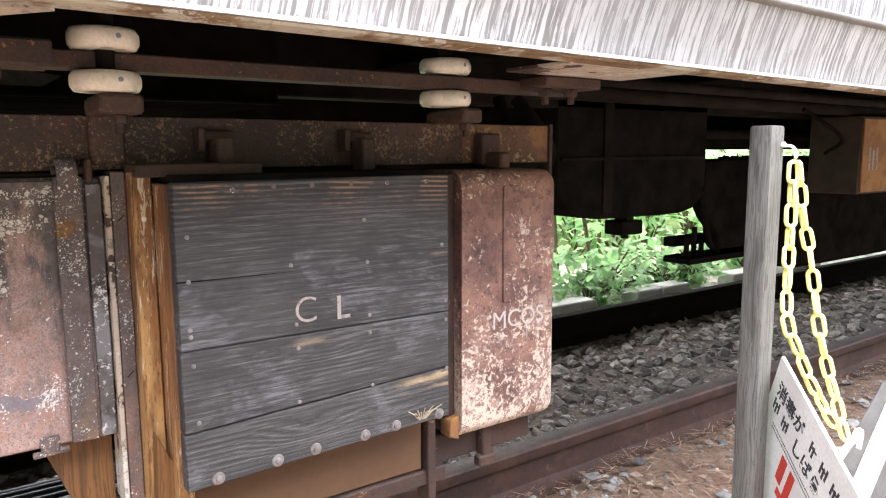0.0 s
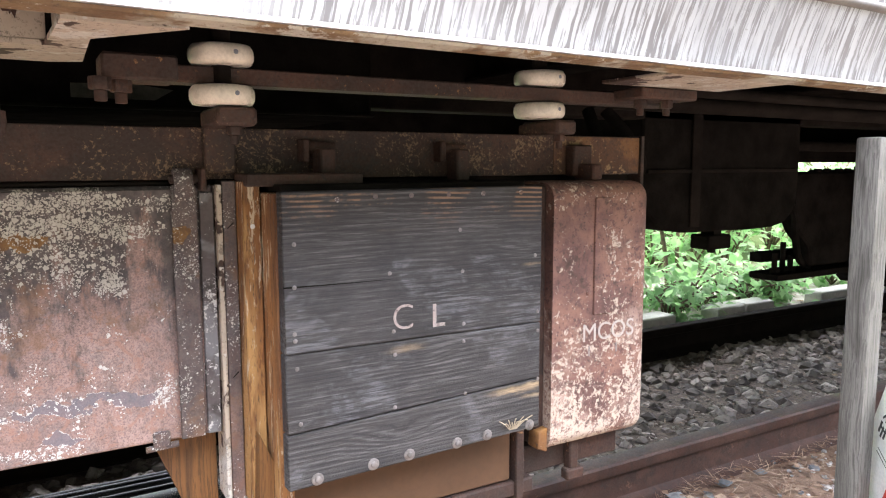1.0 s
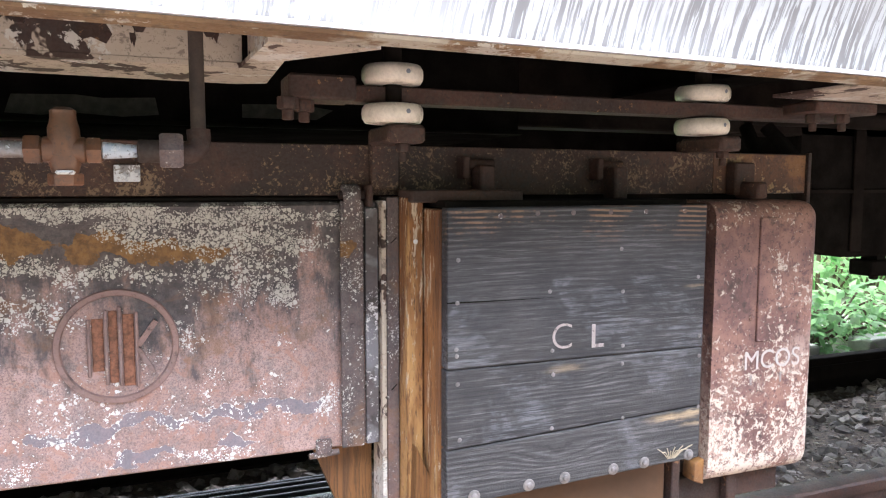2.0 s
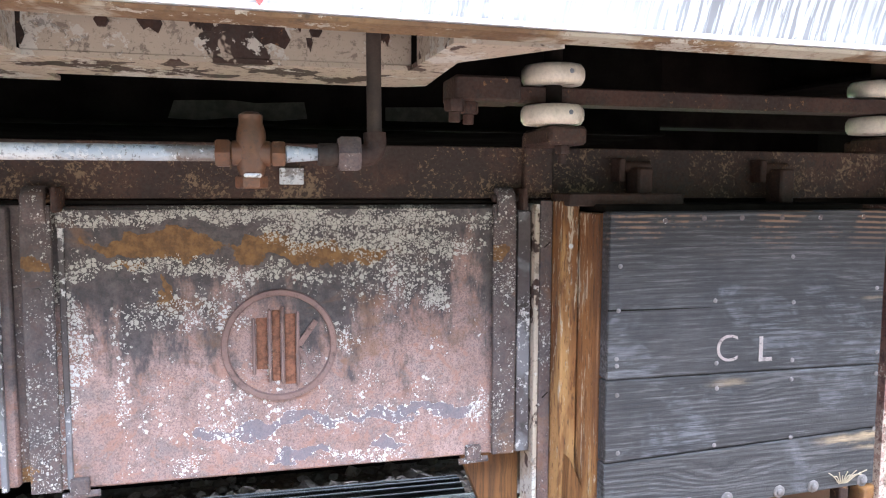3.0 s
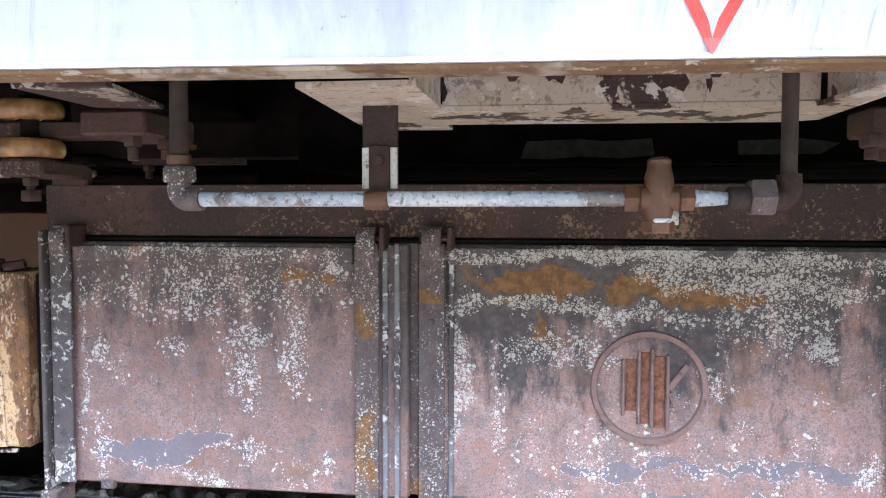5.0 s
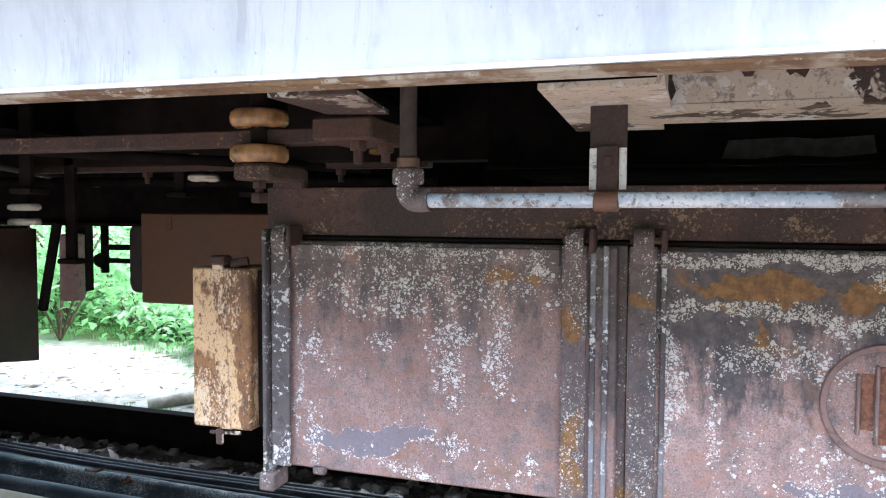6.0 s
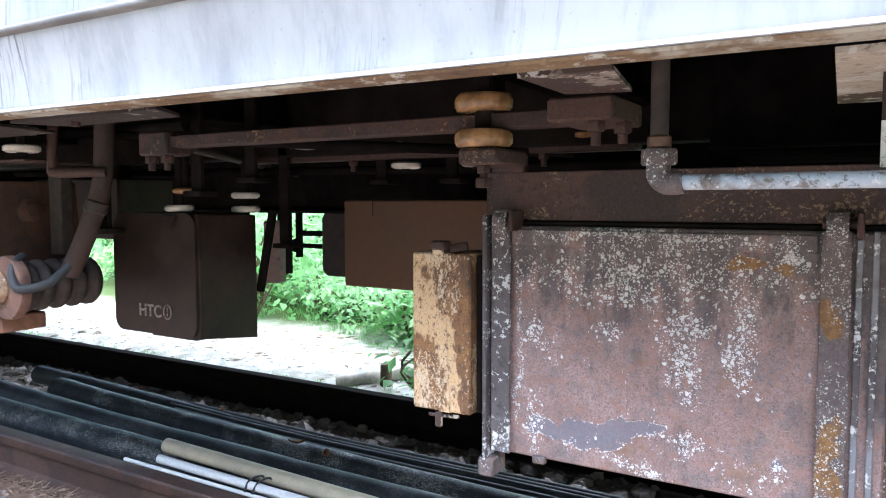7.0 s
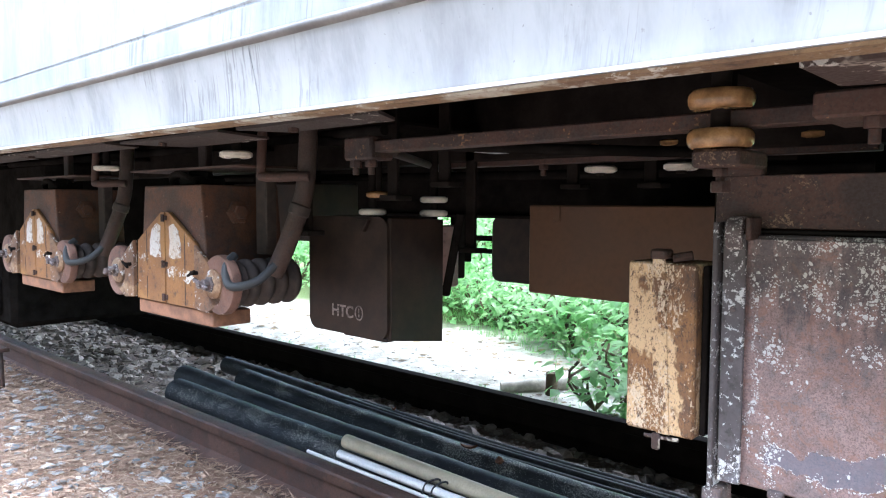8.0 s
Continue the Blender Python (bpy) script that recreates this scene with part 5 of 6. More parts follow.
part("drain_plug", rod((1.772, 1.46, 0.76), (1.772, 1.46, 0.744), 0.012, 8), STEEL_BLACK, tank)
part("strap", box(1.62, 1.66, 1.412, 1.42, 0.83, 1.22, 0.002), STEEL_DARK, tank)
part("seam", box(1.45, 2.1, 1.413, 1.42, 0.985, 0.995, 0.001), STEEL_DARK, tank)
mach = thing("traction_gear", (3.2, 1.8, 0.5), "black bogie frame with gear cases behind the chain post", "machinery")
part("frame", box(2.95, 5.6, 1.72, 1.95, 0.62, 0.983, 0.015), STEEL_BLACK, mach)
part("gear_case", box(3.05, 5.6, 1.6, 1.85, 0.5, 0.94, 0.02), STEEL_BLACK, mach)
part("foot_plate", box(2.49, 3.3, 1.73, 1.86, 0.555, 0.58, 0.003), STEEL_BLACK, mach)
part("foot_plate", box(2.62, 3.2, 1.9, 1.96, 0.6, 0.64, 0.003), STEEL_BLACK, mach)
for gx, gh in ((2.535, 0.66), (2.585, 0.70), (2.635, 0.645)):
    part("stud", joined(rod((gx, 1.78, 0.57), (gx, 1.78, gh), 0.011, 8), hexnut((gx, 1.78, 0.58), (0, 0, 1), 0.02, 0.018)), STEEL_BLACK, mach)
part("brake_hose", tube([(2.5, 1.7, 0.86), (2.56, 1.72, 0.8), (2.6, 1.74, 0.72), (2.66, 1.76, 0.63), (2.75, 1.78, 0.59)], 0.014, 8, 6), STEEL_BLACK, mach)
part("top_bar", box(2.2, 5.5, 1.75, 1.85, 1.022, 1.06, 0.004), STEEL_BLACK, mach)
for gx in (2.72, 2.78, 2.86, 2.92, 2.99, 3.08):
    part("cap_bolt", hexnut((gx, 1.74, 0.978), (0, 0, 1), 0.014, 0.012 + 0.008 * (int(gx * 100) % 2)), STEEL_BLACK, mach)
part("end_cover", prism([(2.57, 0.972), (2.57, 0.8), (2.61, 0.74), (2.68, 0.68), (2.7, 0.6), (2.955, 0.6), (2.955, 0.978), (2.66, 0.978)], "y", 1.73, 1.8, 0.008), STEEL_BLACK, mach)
fb = thing("resistor_cabinet", (2.95, 1.3, 0.85), "rusty orange-brown equipment cabinet hung under the car", "cabinet")
part("body", box(2.69, 3.9, 1.2, 1.38, 0.855, 1.13, 0.004), HT_PAINT, fb)
part("door", box(2.70, 3.3, 1.193, 1.2, 0.862, 1.12, 0.002), OCHRE, fb)
part("painted_mark", joined(*[box(2.74 + 0.028 * i, 2.755 + 0.028 * i, 1.1915, 1.193, 0.94, 1.02 - 0.01 * (i % 2), 0.0003) for i in range(3)]), LETTER, fb)
cable_run = [((1.02, 1.12, 1.12), (1.05, 1.08, 1.06), (1.08, 1.08, 1.0), (1.04, 1.12, 0.955), (1.0, 1.2, 0.96)), ((1.0, 1.15, 1.12), (0.99, 1.1, 1.05), (1.03, 1.1, 0.99), (1.08, 1.15, 0.97)), ((2.3, 1.2, 1.14), (2.45, 1.15, 1.05), (2.55, 1.25, 1.0))]
for pts in cable_run:
    solid("cable", tube(pts, 0.013 if pts[0][0] < 2 else 0.006, 10), STEEL_BLACK, "black rubber-covered cable under the car floor", "cable", "cables under the car")
for pa, pb, r in (((1.1, 1.25, 1.155), (6.0, 1.25, 1.14), 0.02), ((1.1, 1.05, 1.16), (6.0, 1.05, 1.14), 0.012), ((1.0, 1.55, 1.07), (6.0, 1.55, 1.07), 0.018)):
    solid("floor_conduit", rod(pa, pb, r), STEEL_DARK, "dark steel conduit under the car floor", "conduit", "conduits under the car")

# ---- chain post with its sign ----
post = thing("fence_post", (1.193, 0.67, 0.0), "square weathered grey timber post with bleached edges", "post")
part("shaft", box(1.173, 1.214, 0.65, 0.691, -0.05, 1.054, 0.004, 2), PLANK_POST, post)
part("hook", joined(rod((1.206, 0.652, 1.022), (1.206, 0.644, 1.022), 0.0045, 10), tube([(1.206, 0.648, 1.02), (1.212, 0.636, 1.019), (1.214, 0.628, 1.008), (1.207, 0.626, 0.999)], 0.0026, 8, 5)), WHITE, post, "white screw hook")
hang_at = Vector((1.203, 0.626, 0.992))


def link_mesh(l=0.044, w=0.0235, r=0.0037):
    pts = []
    s, q = l / 2 - w / 2, w / 2 - r
    for i in range(7):
        a = math.pi * i / 6
        pts.append((q * math.cos(a), 0, s + q * math.sin(a)))
    for i in range(7):
        a = math.pi + math.pi * i / 6
        pts.append((q * math.cos(a), 0, -s + q * math.sin(a)))
    return mesh_of("link", tube(pts, r, 8, 1, True), CHAIN, 60)


LINK = link_mesh()
chain = thing("plastic_chain", hang_at, "yellow plastic link chain hung from the post", "chain")


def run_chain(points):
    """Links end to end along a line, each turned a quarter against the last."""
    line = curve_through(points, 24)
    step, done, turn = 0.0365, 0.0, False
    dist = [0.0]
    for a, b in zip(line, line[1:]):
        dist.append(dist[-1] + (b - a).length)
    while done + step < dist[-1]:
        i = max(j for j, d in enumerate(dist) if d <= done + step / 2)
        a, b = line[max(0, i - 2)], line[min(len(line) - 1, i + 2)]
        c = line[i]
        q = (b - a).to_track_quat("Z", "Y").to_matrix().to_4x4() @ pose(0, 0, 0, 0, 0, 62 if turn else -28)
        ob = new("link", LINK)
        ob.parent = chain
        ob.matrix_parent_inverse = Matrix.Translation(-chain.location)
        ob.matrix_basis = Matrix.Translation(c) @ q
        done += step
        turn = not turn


sx = thing("sign_board", (1.15, 0.55, 0.2), "white sign board with black and red writing hung by the post", "sign")
# Chain runs are drawn nearer the eye to fit the camera's view.
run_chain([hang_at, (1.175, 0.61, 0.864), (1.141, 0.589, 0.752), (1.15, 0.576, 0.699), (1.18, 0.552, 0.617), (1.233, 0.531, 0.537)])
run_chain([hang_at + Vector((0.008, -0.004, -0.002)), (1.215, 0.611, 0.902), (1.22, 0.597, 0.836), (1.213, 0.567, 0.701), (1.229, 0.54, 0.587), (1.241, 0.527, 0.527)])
# the board dips off the post, tilted and turned to fit the camera's view
su, sw, sn = Vector((-0.541, -0.718, -0.438)), Vector((-0.264, -0.350, 0.899)), Vector((-0.799, 0.602, 0.0))
face = Matrix(((su.x, sw.x, sn.x, 1.232), (su.y, sw.y, sn.y, 0.64), (su.z, sw.z, sn.z, 0.652), (0, 0, 0, 1)))


def on_board(x0, x1, z0, z1, lift=0.0005, lean=0.0):
    """A flat patch of paint on the board's face."""
    bm = prism([(x0, z0), (x1, z0), (x1 + lean, z1), (x0 + lean, z1)], "z", 0.0031, 0.0031 + lift)
    bm.transform(face)
    return bm


board = box(0.0, 0.34, -0.42, 0.0, -0.003, 0.003, 0.001)
board.transform(face)
part("board", board, WHITE, sx)
for text, x, z in (("\u6d88\u6bd2\u304c", 0.022, -0.066), ("\u3057\u3070\u3089", 0.112, -0.107)):
    letters(text, 0.0265, face @ pose(x, z, 0.0033), INK, sx, "painted_line", "black brushed characters", 0.0006)
for x, z, n in ((0.16, -0.062, 2), (0.2, -0.064, 3), (0.24, -0.066, 3), (0.024, -0.1, 3), (0.065, -0.104, 3), (0.24, -0.108, 2)):
    part("black_stroke", joined(*[on_board(x + 0.009 * i, x + 0.009 * i + 0.005, z - 0.004 * (i % 2), z + 0.024 - 0.005 * (i % 2)) for i in range(n)], on_board(x, x + 0.022, z + 0.012, z + 0.016)), INK, sx)
for x, w, z0, z1 in ((0.1, 0.022, -0.2, -0.142), (0.135, 0.02, -0.24, -0.142), (0.115, 0.05, -0.225, -0.208), (0.19, 0.03, -0.235, -0.15), (0.215, 0.05, -0.17, -0.15)):
    part("red_stroke", on_board(x, x + w, z0, z1), RED, sx)
for z in (-0.125, -0.133):
    part("ruled_line", on_board(0.04, 0.33, z, z + 0.0012), INK, sx)
# The bar and cleat are likewise placed to fit the camera's view.
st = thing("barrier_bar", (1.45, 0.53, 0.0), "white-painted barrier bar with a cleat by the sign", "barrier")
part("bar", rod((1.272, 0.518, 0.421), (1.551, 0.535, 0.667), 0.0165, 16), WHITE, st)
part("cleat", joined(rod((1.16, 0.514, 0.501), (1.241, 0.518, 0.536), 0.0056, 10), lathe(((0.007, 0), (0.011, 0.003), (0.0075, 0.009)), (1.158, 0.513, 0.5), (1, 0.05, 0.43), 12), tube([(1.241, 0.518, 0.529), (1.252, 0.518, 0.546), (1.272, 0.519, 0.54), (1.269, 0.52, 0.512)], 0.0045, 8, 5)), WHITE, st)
part("foot", prism([(1.293, 0.02), (1.637, 0.02), (1.499, 0.572), (1.336, 0.443)], "y", 0.55, 0.585, 0.004), plain("grey_base", (0.13, 0.13, 0.13), 0.8), st)

# ---- cream fuse box ----
fz = thing("fuse_box", (-1.02, 1.03, 0.695), "narrow fuse box with peeling cream paint over rust", "equipment box")
part("body", box(-1.069, -0.9665, 0.982, 1.075, 0.697, 0.941, 0.003), YELLOW, fz)
# Dark strip added beside the body in place of its shadow.
part("shadow_strip", box(-0.966, -0.957, 1.0, 1.075, 0.70, 0.938, 0.002), STEEL_DARK, fz)
part("hasp", box(-1.031, -1.012, 0.9795, 0.983, 0.895, 0.955, 0.001), YELLOW, fz)
part("fold", prism([(-1.034, 0.895), (-1.010, 0.895), (-1.0, 0.697), (-1.02, 0.697)], "y", 0.980, 0.9835, 0.0008), YELLOW, fz)
part("top_clip", joined(box(-1.033, -1.008, 0.975, 1.0, 0.946, 0.96, 0.003), rod((-1.005, 0.99, 0.947), (-0.98, 1.0, 0.952), 0.007, 8)), STEEL_BROWN, fz)
part("ring_pull", joined(rod((-1.04, 0.985, 0.689), (-0.99, 0.99, 0.690), 0.003, 8), box(-1.026, -1.014, 0.977, 0.983, 0.673, 0.697, 0.002)), WHITE_FLAKE, fz)
part("hanger", box(-0.965, -0.952, 1.03, 1.07, 0.92, 1.25, 0.002), STEEL_BLACK, fz)

# ---- dark box with the HTC mark ----
ht = thing("transformer_box", (-1.93, 1.28, 0.69), "dark brown painted steel box marked HTC with a circled 1", "equipment box")
hb = prism(rounded(-2.088, -1.79, 0.700, 0.992, 0.03, 4), "y", 1.172, 1.36)
part("body", hb, HT_PAINT, ht)
part("side_face", prism([(1.18, 0.70), (1.36, 0.675), (1.36, 0.985), (1.18, 0.99)], "x", -1.80, -1.785, 0.002), HT_PAINT, ht)
part("bottom_lip", box(-1.96, -1.80, 1.18, 1.35, 0.694, 0.703, 0.002), HT_PAINT, ht)
letters("HTC", 0.03, pose(-1.995, 1.1712, 0.742, 90), LETTER, ht, "painted_letters", "faded cream painted letters HTC", 0.0008)
ringpts = [(-1.8905 + 0.0135 * math.cos(2 * math.pi * i / 20), 1.1714, 0.7565 + 0.017 * math.sin(2 * math.pi * i / 20)) for i in range(20)]
part("painted_number", joined(tube(ringpts, 0.0017, 6, 1, True), box(-1.892, -1.889, 1.1704, 1.1718, 0.746, 0.768, 0.0003)), LETTER, ht, "circled number 1")
part("lifting_eye", joined(prism([(-1.885, 0.985), (-1.845, 0.985), (-1.865, 0.955)], "y", 1.16, 1.172, 0.001)), HT_PAINT, ht)
part("stay", rod((-1.745, 1.38, 1.0), (-1.80, 1.385, 0.79), 0.011, 8), STEEL_BLACK, ht)


def small_insulator(x, y, z, r, material, label, up=0.03, two=True):
    ob = thing("insulator", (x, y, z - 0.01), label, "insulator", "small insulators")
    prof = [(r * 0.8, -0.008), (r, -0.004), (r, 0.004), (r * 0.8, 0.008)]
    part("disc", lathe(prof, (x, y, z), (0, 0, 1), 20), material, ob, "", 60)
    if two:
        part("disc", lathe(prof, (x, y, z + up), (0, 0, 1), 20), material, ob, "", 60)
    part("stem", rod((x, y, z - 0.015), (x, y, 1.25), r * 0.3, 10), STEEL_DARK, ob)
    return ob


small_insulator(-1.872, 1.2, 1.003, 0.034, PORCELAIN, "white porcelain insulator on the dark box", two=False)
small_insulator(-1.862, 1.21, 1.045, 0.03, GLAZE, "amber glazed insulator over the dark box", two=False)
small_insulator(-1.81, 1.35, 1.0, 0.035, PORCELAIN, "white porcelain insulator pair under the floor", 0.034)
small_insulator(-1.405, 1.47, 1.103, 0.036, PORCELAIN, "white porcelain insulator under the floor", two=False)
small_insulator(-1.215, 1.47, 1.103, 0.036, PORCELAIN, "white porcelain insulator under the floor", two=False)
small_insulator(-1.40, 1.45, 1.15, 0.036, GLAZE, "amber glazed insulator under the floor", two=False)
small_insulator(-1.22, 1.45, 1.15, 0.036, GLAZE, "amber glazed insulator under the floor", two=False)
small_insulator(-1.99, 0.9, 1.13, 0.036, PORCELAIN, "white porcelain insulator pair under the floor", 0.038)
small_insulator(-2.75, 0.93, 1.125, 0.036, PORCELAIN, "white porcelain insulator under the floor", two=False)


bus3 = thing("busbar", (-1.3, 1.46, 1.12), "dark flat busbar further in under the floor", "busbar", "busbars")
part("bar", box(-1.9, -0.85, 1.44, 1.475, 1.118, 1.138, 0.002), STEEL_BROWN, bus3)
for x in (-1.55, -1.05):
    bolt(bus3, (x, 1.455, 1.118), (0, 0, -1), 0.012, 0.012, shank=0.015)
small_insulator(-0.95, 1.45, 1.15, 0.036, GLAZE, "amber glazed insulator under the floor", two=False)
solid("stay_rod", rod((-1.585, 1.0, 1.121), (-2.4, 2.19, 1.121), 0.0085, 10), CONDUIT, "thin slanting steel stay rod under the floor", "rod")
solid("floor_strip", box(-1.67, -1.62, 1.15, 1.5, 1.146, 1.158, 0.001), PALE_FLAKE, "pale flaked steel strip under the floor", "strip")
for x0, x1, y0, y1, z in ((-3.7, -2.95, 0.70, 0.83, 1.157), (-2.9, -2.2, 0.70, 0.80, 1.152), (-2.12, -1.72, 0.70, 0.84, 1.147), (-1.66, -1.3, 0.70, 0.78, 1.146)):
    sp = thing("sill_plate", ((x0 + x1) / 2, y0, z), "rusty floor plate with flaked white paint, darkened for the skirt's shade", "plate", "plates behind the skirt")
    part("plate", prism([(x0, y0), (x1, y0), (x1 - 0.05, y1), (x0 + 0.04, y1)], "z", z, z + 0.005), SHADED_FLAKE, sp)
    part("hanger", box(x0 + 0.1, x0 + 0.12, y0 + 0.02, y0 + 0.06, z + 0.0055, 1.299, 0.001), STEEL_DARK, sp)
    bolt(sp, (x0 + 0.11, y0 + 0.04, z), (0, 0, -1), 0.009, 0.007)

# ---- cone-faced contactors ----
def contactor(x, label):
    """A tapered case with paired ochre doors, a ribbed coil at each side and a clay base."""
    ob = thing("contactor", (x, 1.0, 0.73), label, "contactor", "contactors")
    case = bmesh.new()
    vs = [case.verts.new(c) for c in ((x - 0.165, 0.888, 0.776), (x + 0.195, 0.888, 0.776), (x + 0.195, 1.1, 0.776), (x - 0.165, 1.1, 0.776), (x - 0.13, 0.888, 1.066), (x + 0.162, 0.888, 1.066), (x + 0.162, 1.1, 1.066), (x - 0.13, 1.1, 1.066))]
    for f in ((0, 1, 2, 3), (4, 5, 6, 7), (0, 1, 5, 4), (1, 2, 6, 5), (2, 3, 7, 6), (3, 0, 4, 7)):
        case.faces.new([vs[i] for i in f])
    bmesh.ops.recalc_face_normals(case, faces=case.faces)
    bmesh.ops.bevel(case, geom=case.edges[:], offset=0.003, segments=1, profile=0.5, affect="EDGES")
    part("case", case, CASE_PAINT, ob, "orange-brown tapered case")
    for s in (-1, 1):
        d = part("door", prism([(x + s * 0.002, 0.772), (x + s * 0.158, 0.772), (x + s * 0.152, 0.925), (x + s * 0.02, 1.0), (x + s * 0.002, 1.0)], "y", 0.877, 0.887, 0.001), OCHRE, ob, "ochre painted door")
        part("white_plate", prism([(x + s * 0.02, 0.888), (x + s * 0.05, 0.884), (x + s * 0.082, 0.89), (x + s * 0.08, 0.925), (x + s * 0.07, 0.955), (x + s * 0.045, 0.972), (x + s * 0.022, 0.965), (x + s * 0.026, 0.925)], "y", 0.8763, 0.8775), WORN_WHITE, d, "worn white paint")
        part("panel_line", prism([(x + s * 0.098, 0.775), (x + s * 0.101, 0.775), (x + s * 0.101, 0.95), (x + s * 0.098, 0.951)], "y", 0.8764, 0.8772), STEEL_BROWN, d)
        part("scuff", prism([(x + s * 0.012, 0.862), (x + s * 0.05, 0.868), (x + s * 0.14, 0.858), (x + s * 0.145, 0.835), (x + s * 0.11, 0.828), (x + s * 0.08, 0.842), (x + s * 0.05, 0.832), (x + s * 0.015, 0.84)], "y", 0.8763, 0.8775), WORN_WHITE if s > 0 else OCHRE, d, "scuffed white paint" if s > 0 else "")
        for z in (0.787, 0.87, 0.985):
            part("hinge", joined(box(x + s * 0.007 - 0.005, x + s * 0.007 + 0.005, 0.8735, 0.8775, z - 0.006, z + 0.006, 0.001), rod((x + s * 0.003, 0.871, z - 0.009), (x + s * 0.003, 0.871, z + 0.009), 0.003, 8)), STEEL_BROWN, d)
        part("cheek", prism([(x + s * 0.16, 0.775), (x + s * 0.16, 0.925), (x + s * 0.20, 0.90), (x + s * 0.285, 0.835), (x + s * 0.275, 0.80), (x + s * 0.215, 0.77)], "y", 0.868, 0.878, 0.001), CHEEK, ob, "chipped pale cover plate")
        cx = x + s * 0.262
        ribs = [(0.03, 0.0), (0.052, 0.003), (0.055, 0.02), (0.044, 0.026)]
        for n in range(4):
            h = 0.03 + n * 0.037
            ribs += [(0.042, h), (0.051, h + 0.005), (0.056, h + 0.012), (0.056, h + 0.02), (0.05, h + 0.028), (0.041, h + 0.033)]
        part("coil", lathe(ribs, (cx, 0.895, 0.838), (0, 1, 0), 30), CONDUIT, ob, "ribbed grey-brown coil", 50)
        part("coil_flange", lathe(((0.05, 0), (0.066, 0.002), (0.068, 0.006), (0.068, 0.022), (0.064, 0.026)), (cx, 0.868, 0.838), (0, 1, 0), 34), COIL_FACE, ob, "rusty pink coil flange", 40)
        part("coil_cap", lathe(((0.012, 0), (0.03, 0.002), (0.034, 0.006), (0.034, 0.012)), (cx - s * 0.012, 0.858, 0.84), (0, 1, 0), 24), CHEEK, ob, "chipped pale cap", 40)
        part("wing_bolt", joined(rod((cx - s * 0.015, 0.87, 0.84), (cx - s * 0.015, 0.828, 0.84), 0.008, 10), rod((cx - s * 0.05, 0.84, 0.85), (cx + s * 0.01, 0.838, 0.832), 0.005, 8), hexnut((cx - s * 0.015, 0.868, 0.84), (0, -1, 0), 0.019, 0.014), hexnut((cx - s * 0.015, 0.85, 0.84), (0, -1, 0), 0.013, 0.01)), STRAP, ob)
        part("cheek_bolt", joined(rod((x + s * 0.175, 0.868, 0.86), (x + s * 0.175, 0.85, 0.86), 0.005, 8), rod((x + s * 0.16, 0.852, 0.853), (x + s * 0.19, 0.852, 0.866), 0.0035, 8)), STEEL_DARK, ob)
    part("base", box(x - 0.165, x + 0.215, 0.884, 0.985, 0.734, 0.7705, 0.003), CLAY, ob, "orange clay base block")
    part("side_knob", joined(hexnut((x + 0.172, 0.975, 1.0), (1, 0, 0.11), 0.03, 0.014), hexnut((x + 0.185, 0.975, 1.0), (1, 0, 0.11), 0.018, 0.012)), CASE_PAINT, ob)
    part("side_post", box(x + 0.215, x + 0.26, 1.0, 1.03, 0.9, 1.10, 0.003), CONDUIT, ob)
    part("top_fitting", joined(box(x - 0.03, x + 0.05, 0.93, 1.02, 1.067, 1.09, 0.006), tube([(x - 0.09, 0.95, 1.067), (x - 0.06, 0.93, 1.09), (x, 0.925, 1.095), (x + 0.05, 0.94, 1.07)], 0.009, 8), tube([(x - 0.05, 0.98, 1.067), (x - 0.01, 0.96, 1.1), (x + 0.06, 0.97, 1.09)], 0.009, 8)), STEEL_DARK, ob)
    part("lead", tube([(x + 0.285, 0.90, 0.905), (x + 0.29, 0.88, 0.89), (x + 0.30, 0.868, 0.865), (x + 0.325, 0.868, 0.84), (x + 0.355, 0.91, 0.85), (x + 0.37, 0.95, 0.885)], 0.010, 10), LEAD, ob, "grey rubber lead")
    part("conduit", tube([(x + 0.405, 1.02, 1.25), (x + 0.405, 1.01, 1.09), (x + 0.398, 1.0, 1.02), (x + 0.378, 0.975, 0.93), (x + 0.355, 0.955, 0.862)], 0.021, 12), RUST_PIPE, ob, "rusty brown bent conduit")
    part("collar", rod((x + 0.399, 1.0, 1.02), (x + 0.394, 0.993, 0.995), 0.0245, 14), CONDUIT, ob)
    part("bent_pipe", tube([(x + 0.31, 0.96, 1.2), (x + 0.31, 0.955, 1.10), (x + 0.322, 0.955, 1.082), (x + 0.40, 0.98, 1.082), (x + 0.43, 1.0, 1.082)], 0.011, 10), STEEL_BROWN, ob)
    part("top_plate", box(x - 0.24, x + 0.30, 0.90, 1.1, 1.104, 1.109, 0.001), STEEL_BROWN, ob)
    part("hanger", box(x - 0.02, x + 0.02, 0.98, 1.0, 1.066, 1.298, 0.003), STEEL_BROWN, ob)
    return ob


WORN_WHITE = flaked("worn_white_on_ochre", (0.27, 0.13, 0.04), (0.2, 0.095, 0.035), (0.55, 0.48, 0.4), (0.66, 0.62, 0.57), 200, 0.5, 0.5, spots=0.6)
COIL_FACE = flaked("coil_face_rust", (0.17, 0.085, 0.058), (0.08, 0.045, 0.034), (0.2, 0.115, 0.085), (0.46, 0.35, 0.29), 200, 0.45, 0.33)
CASE_PAINT = flaked("case_paint", (0.12, 0.05, 0.024), (0.045, 0.027, 0.02), (0.06, 0.032, 0.021), (0.3, 0.19, 0.12), 300, 0.47, 0.32, spots=0.4)
c1 = contactor(-2.285, "ochre and rust contactor with paired doors and ribbed coils")
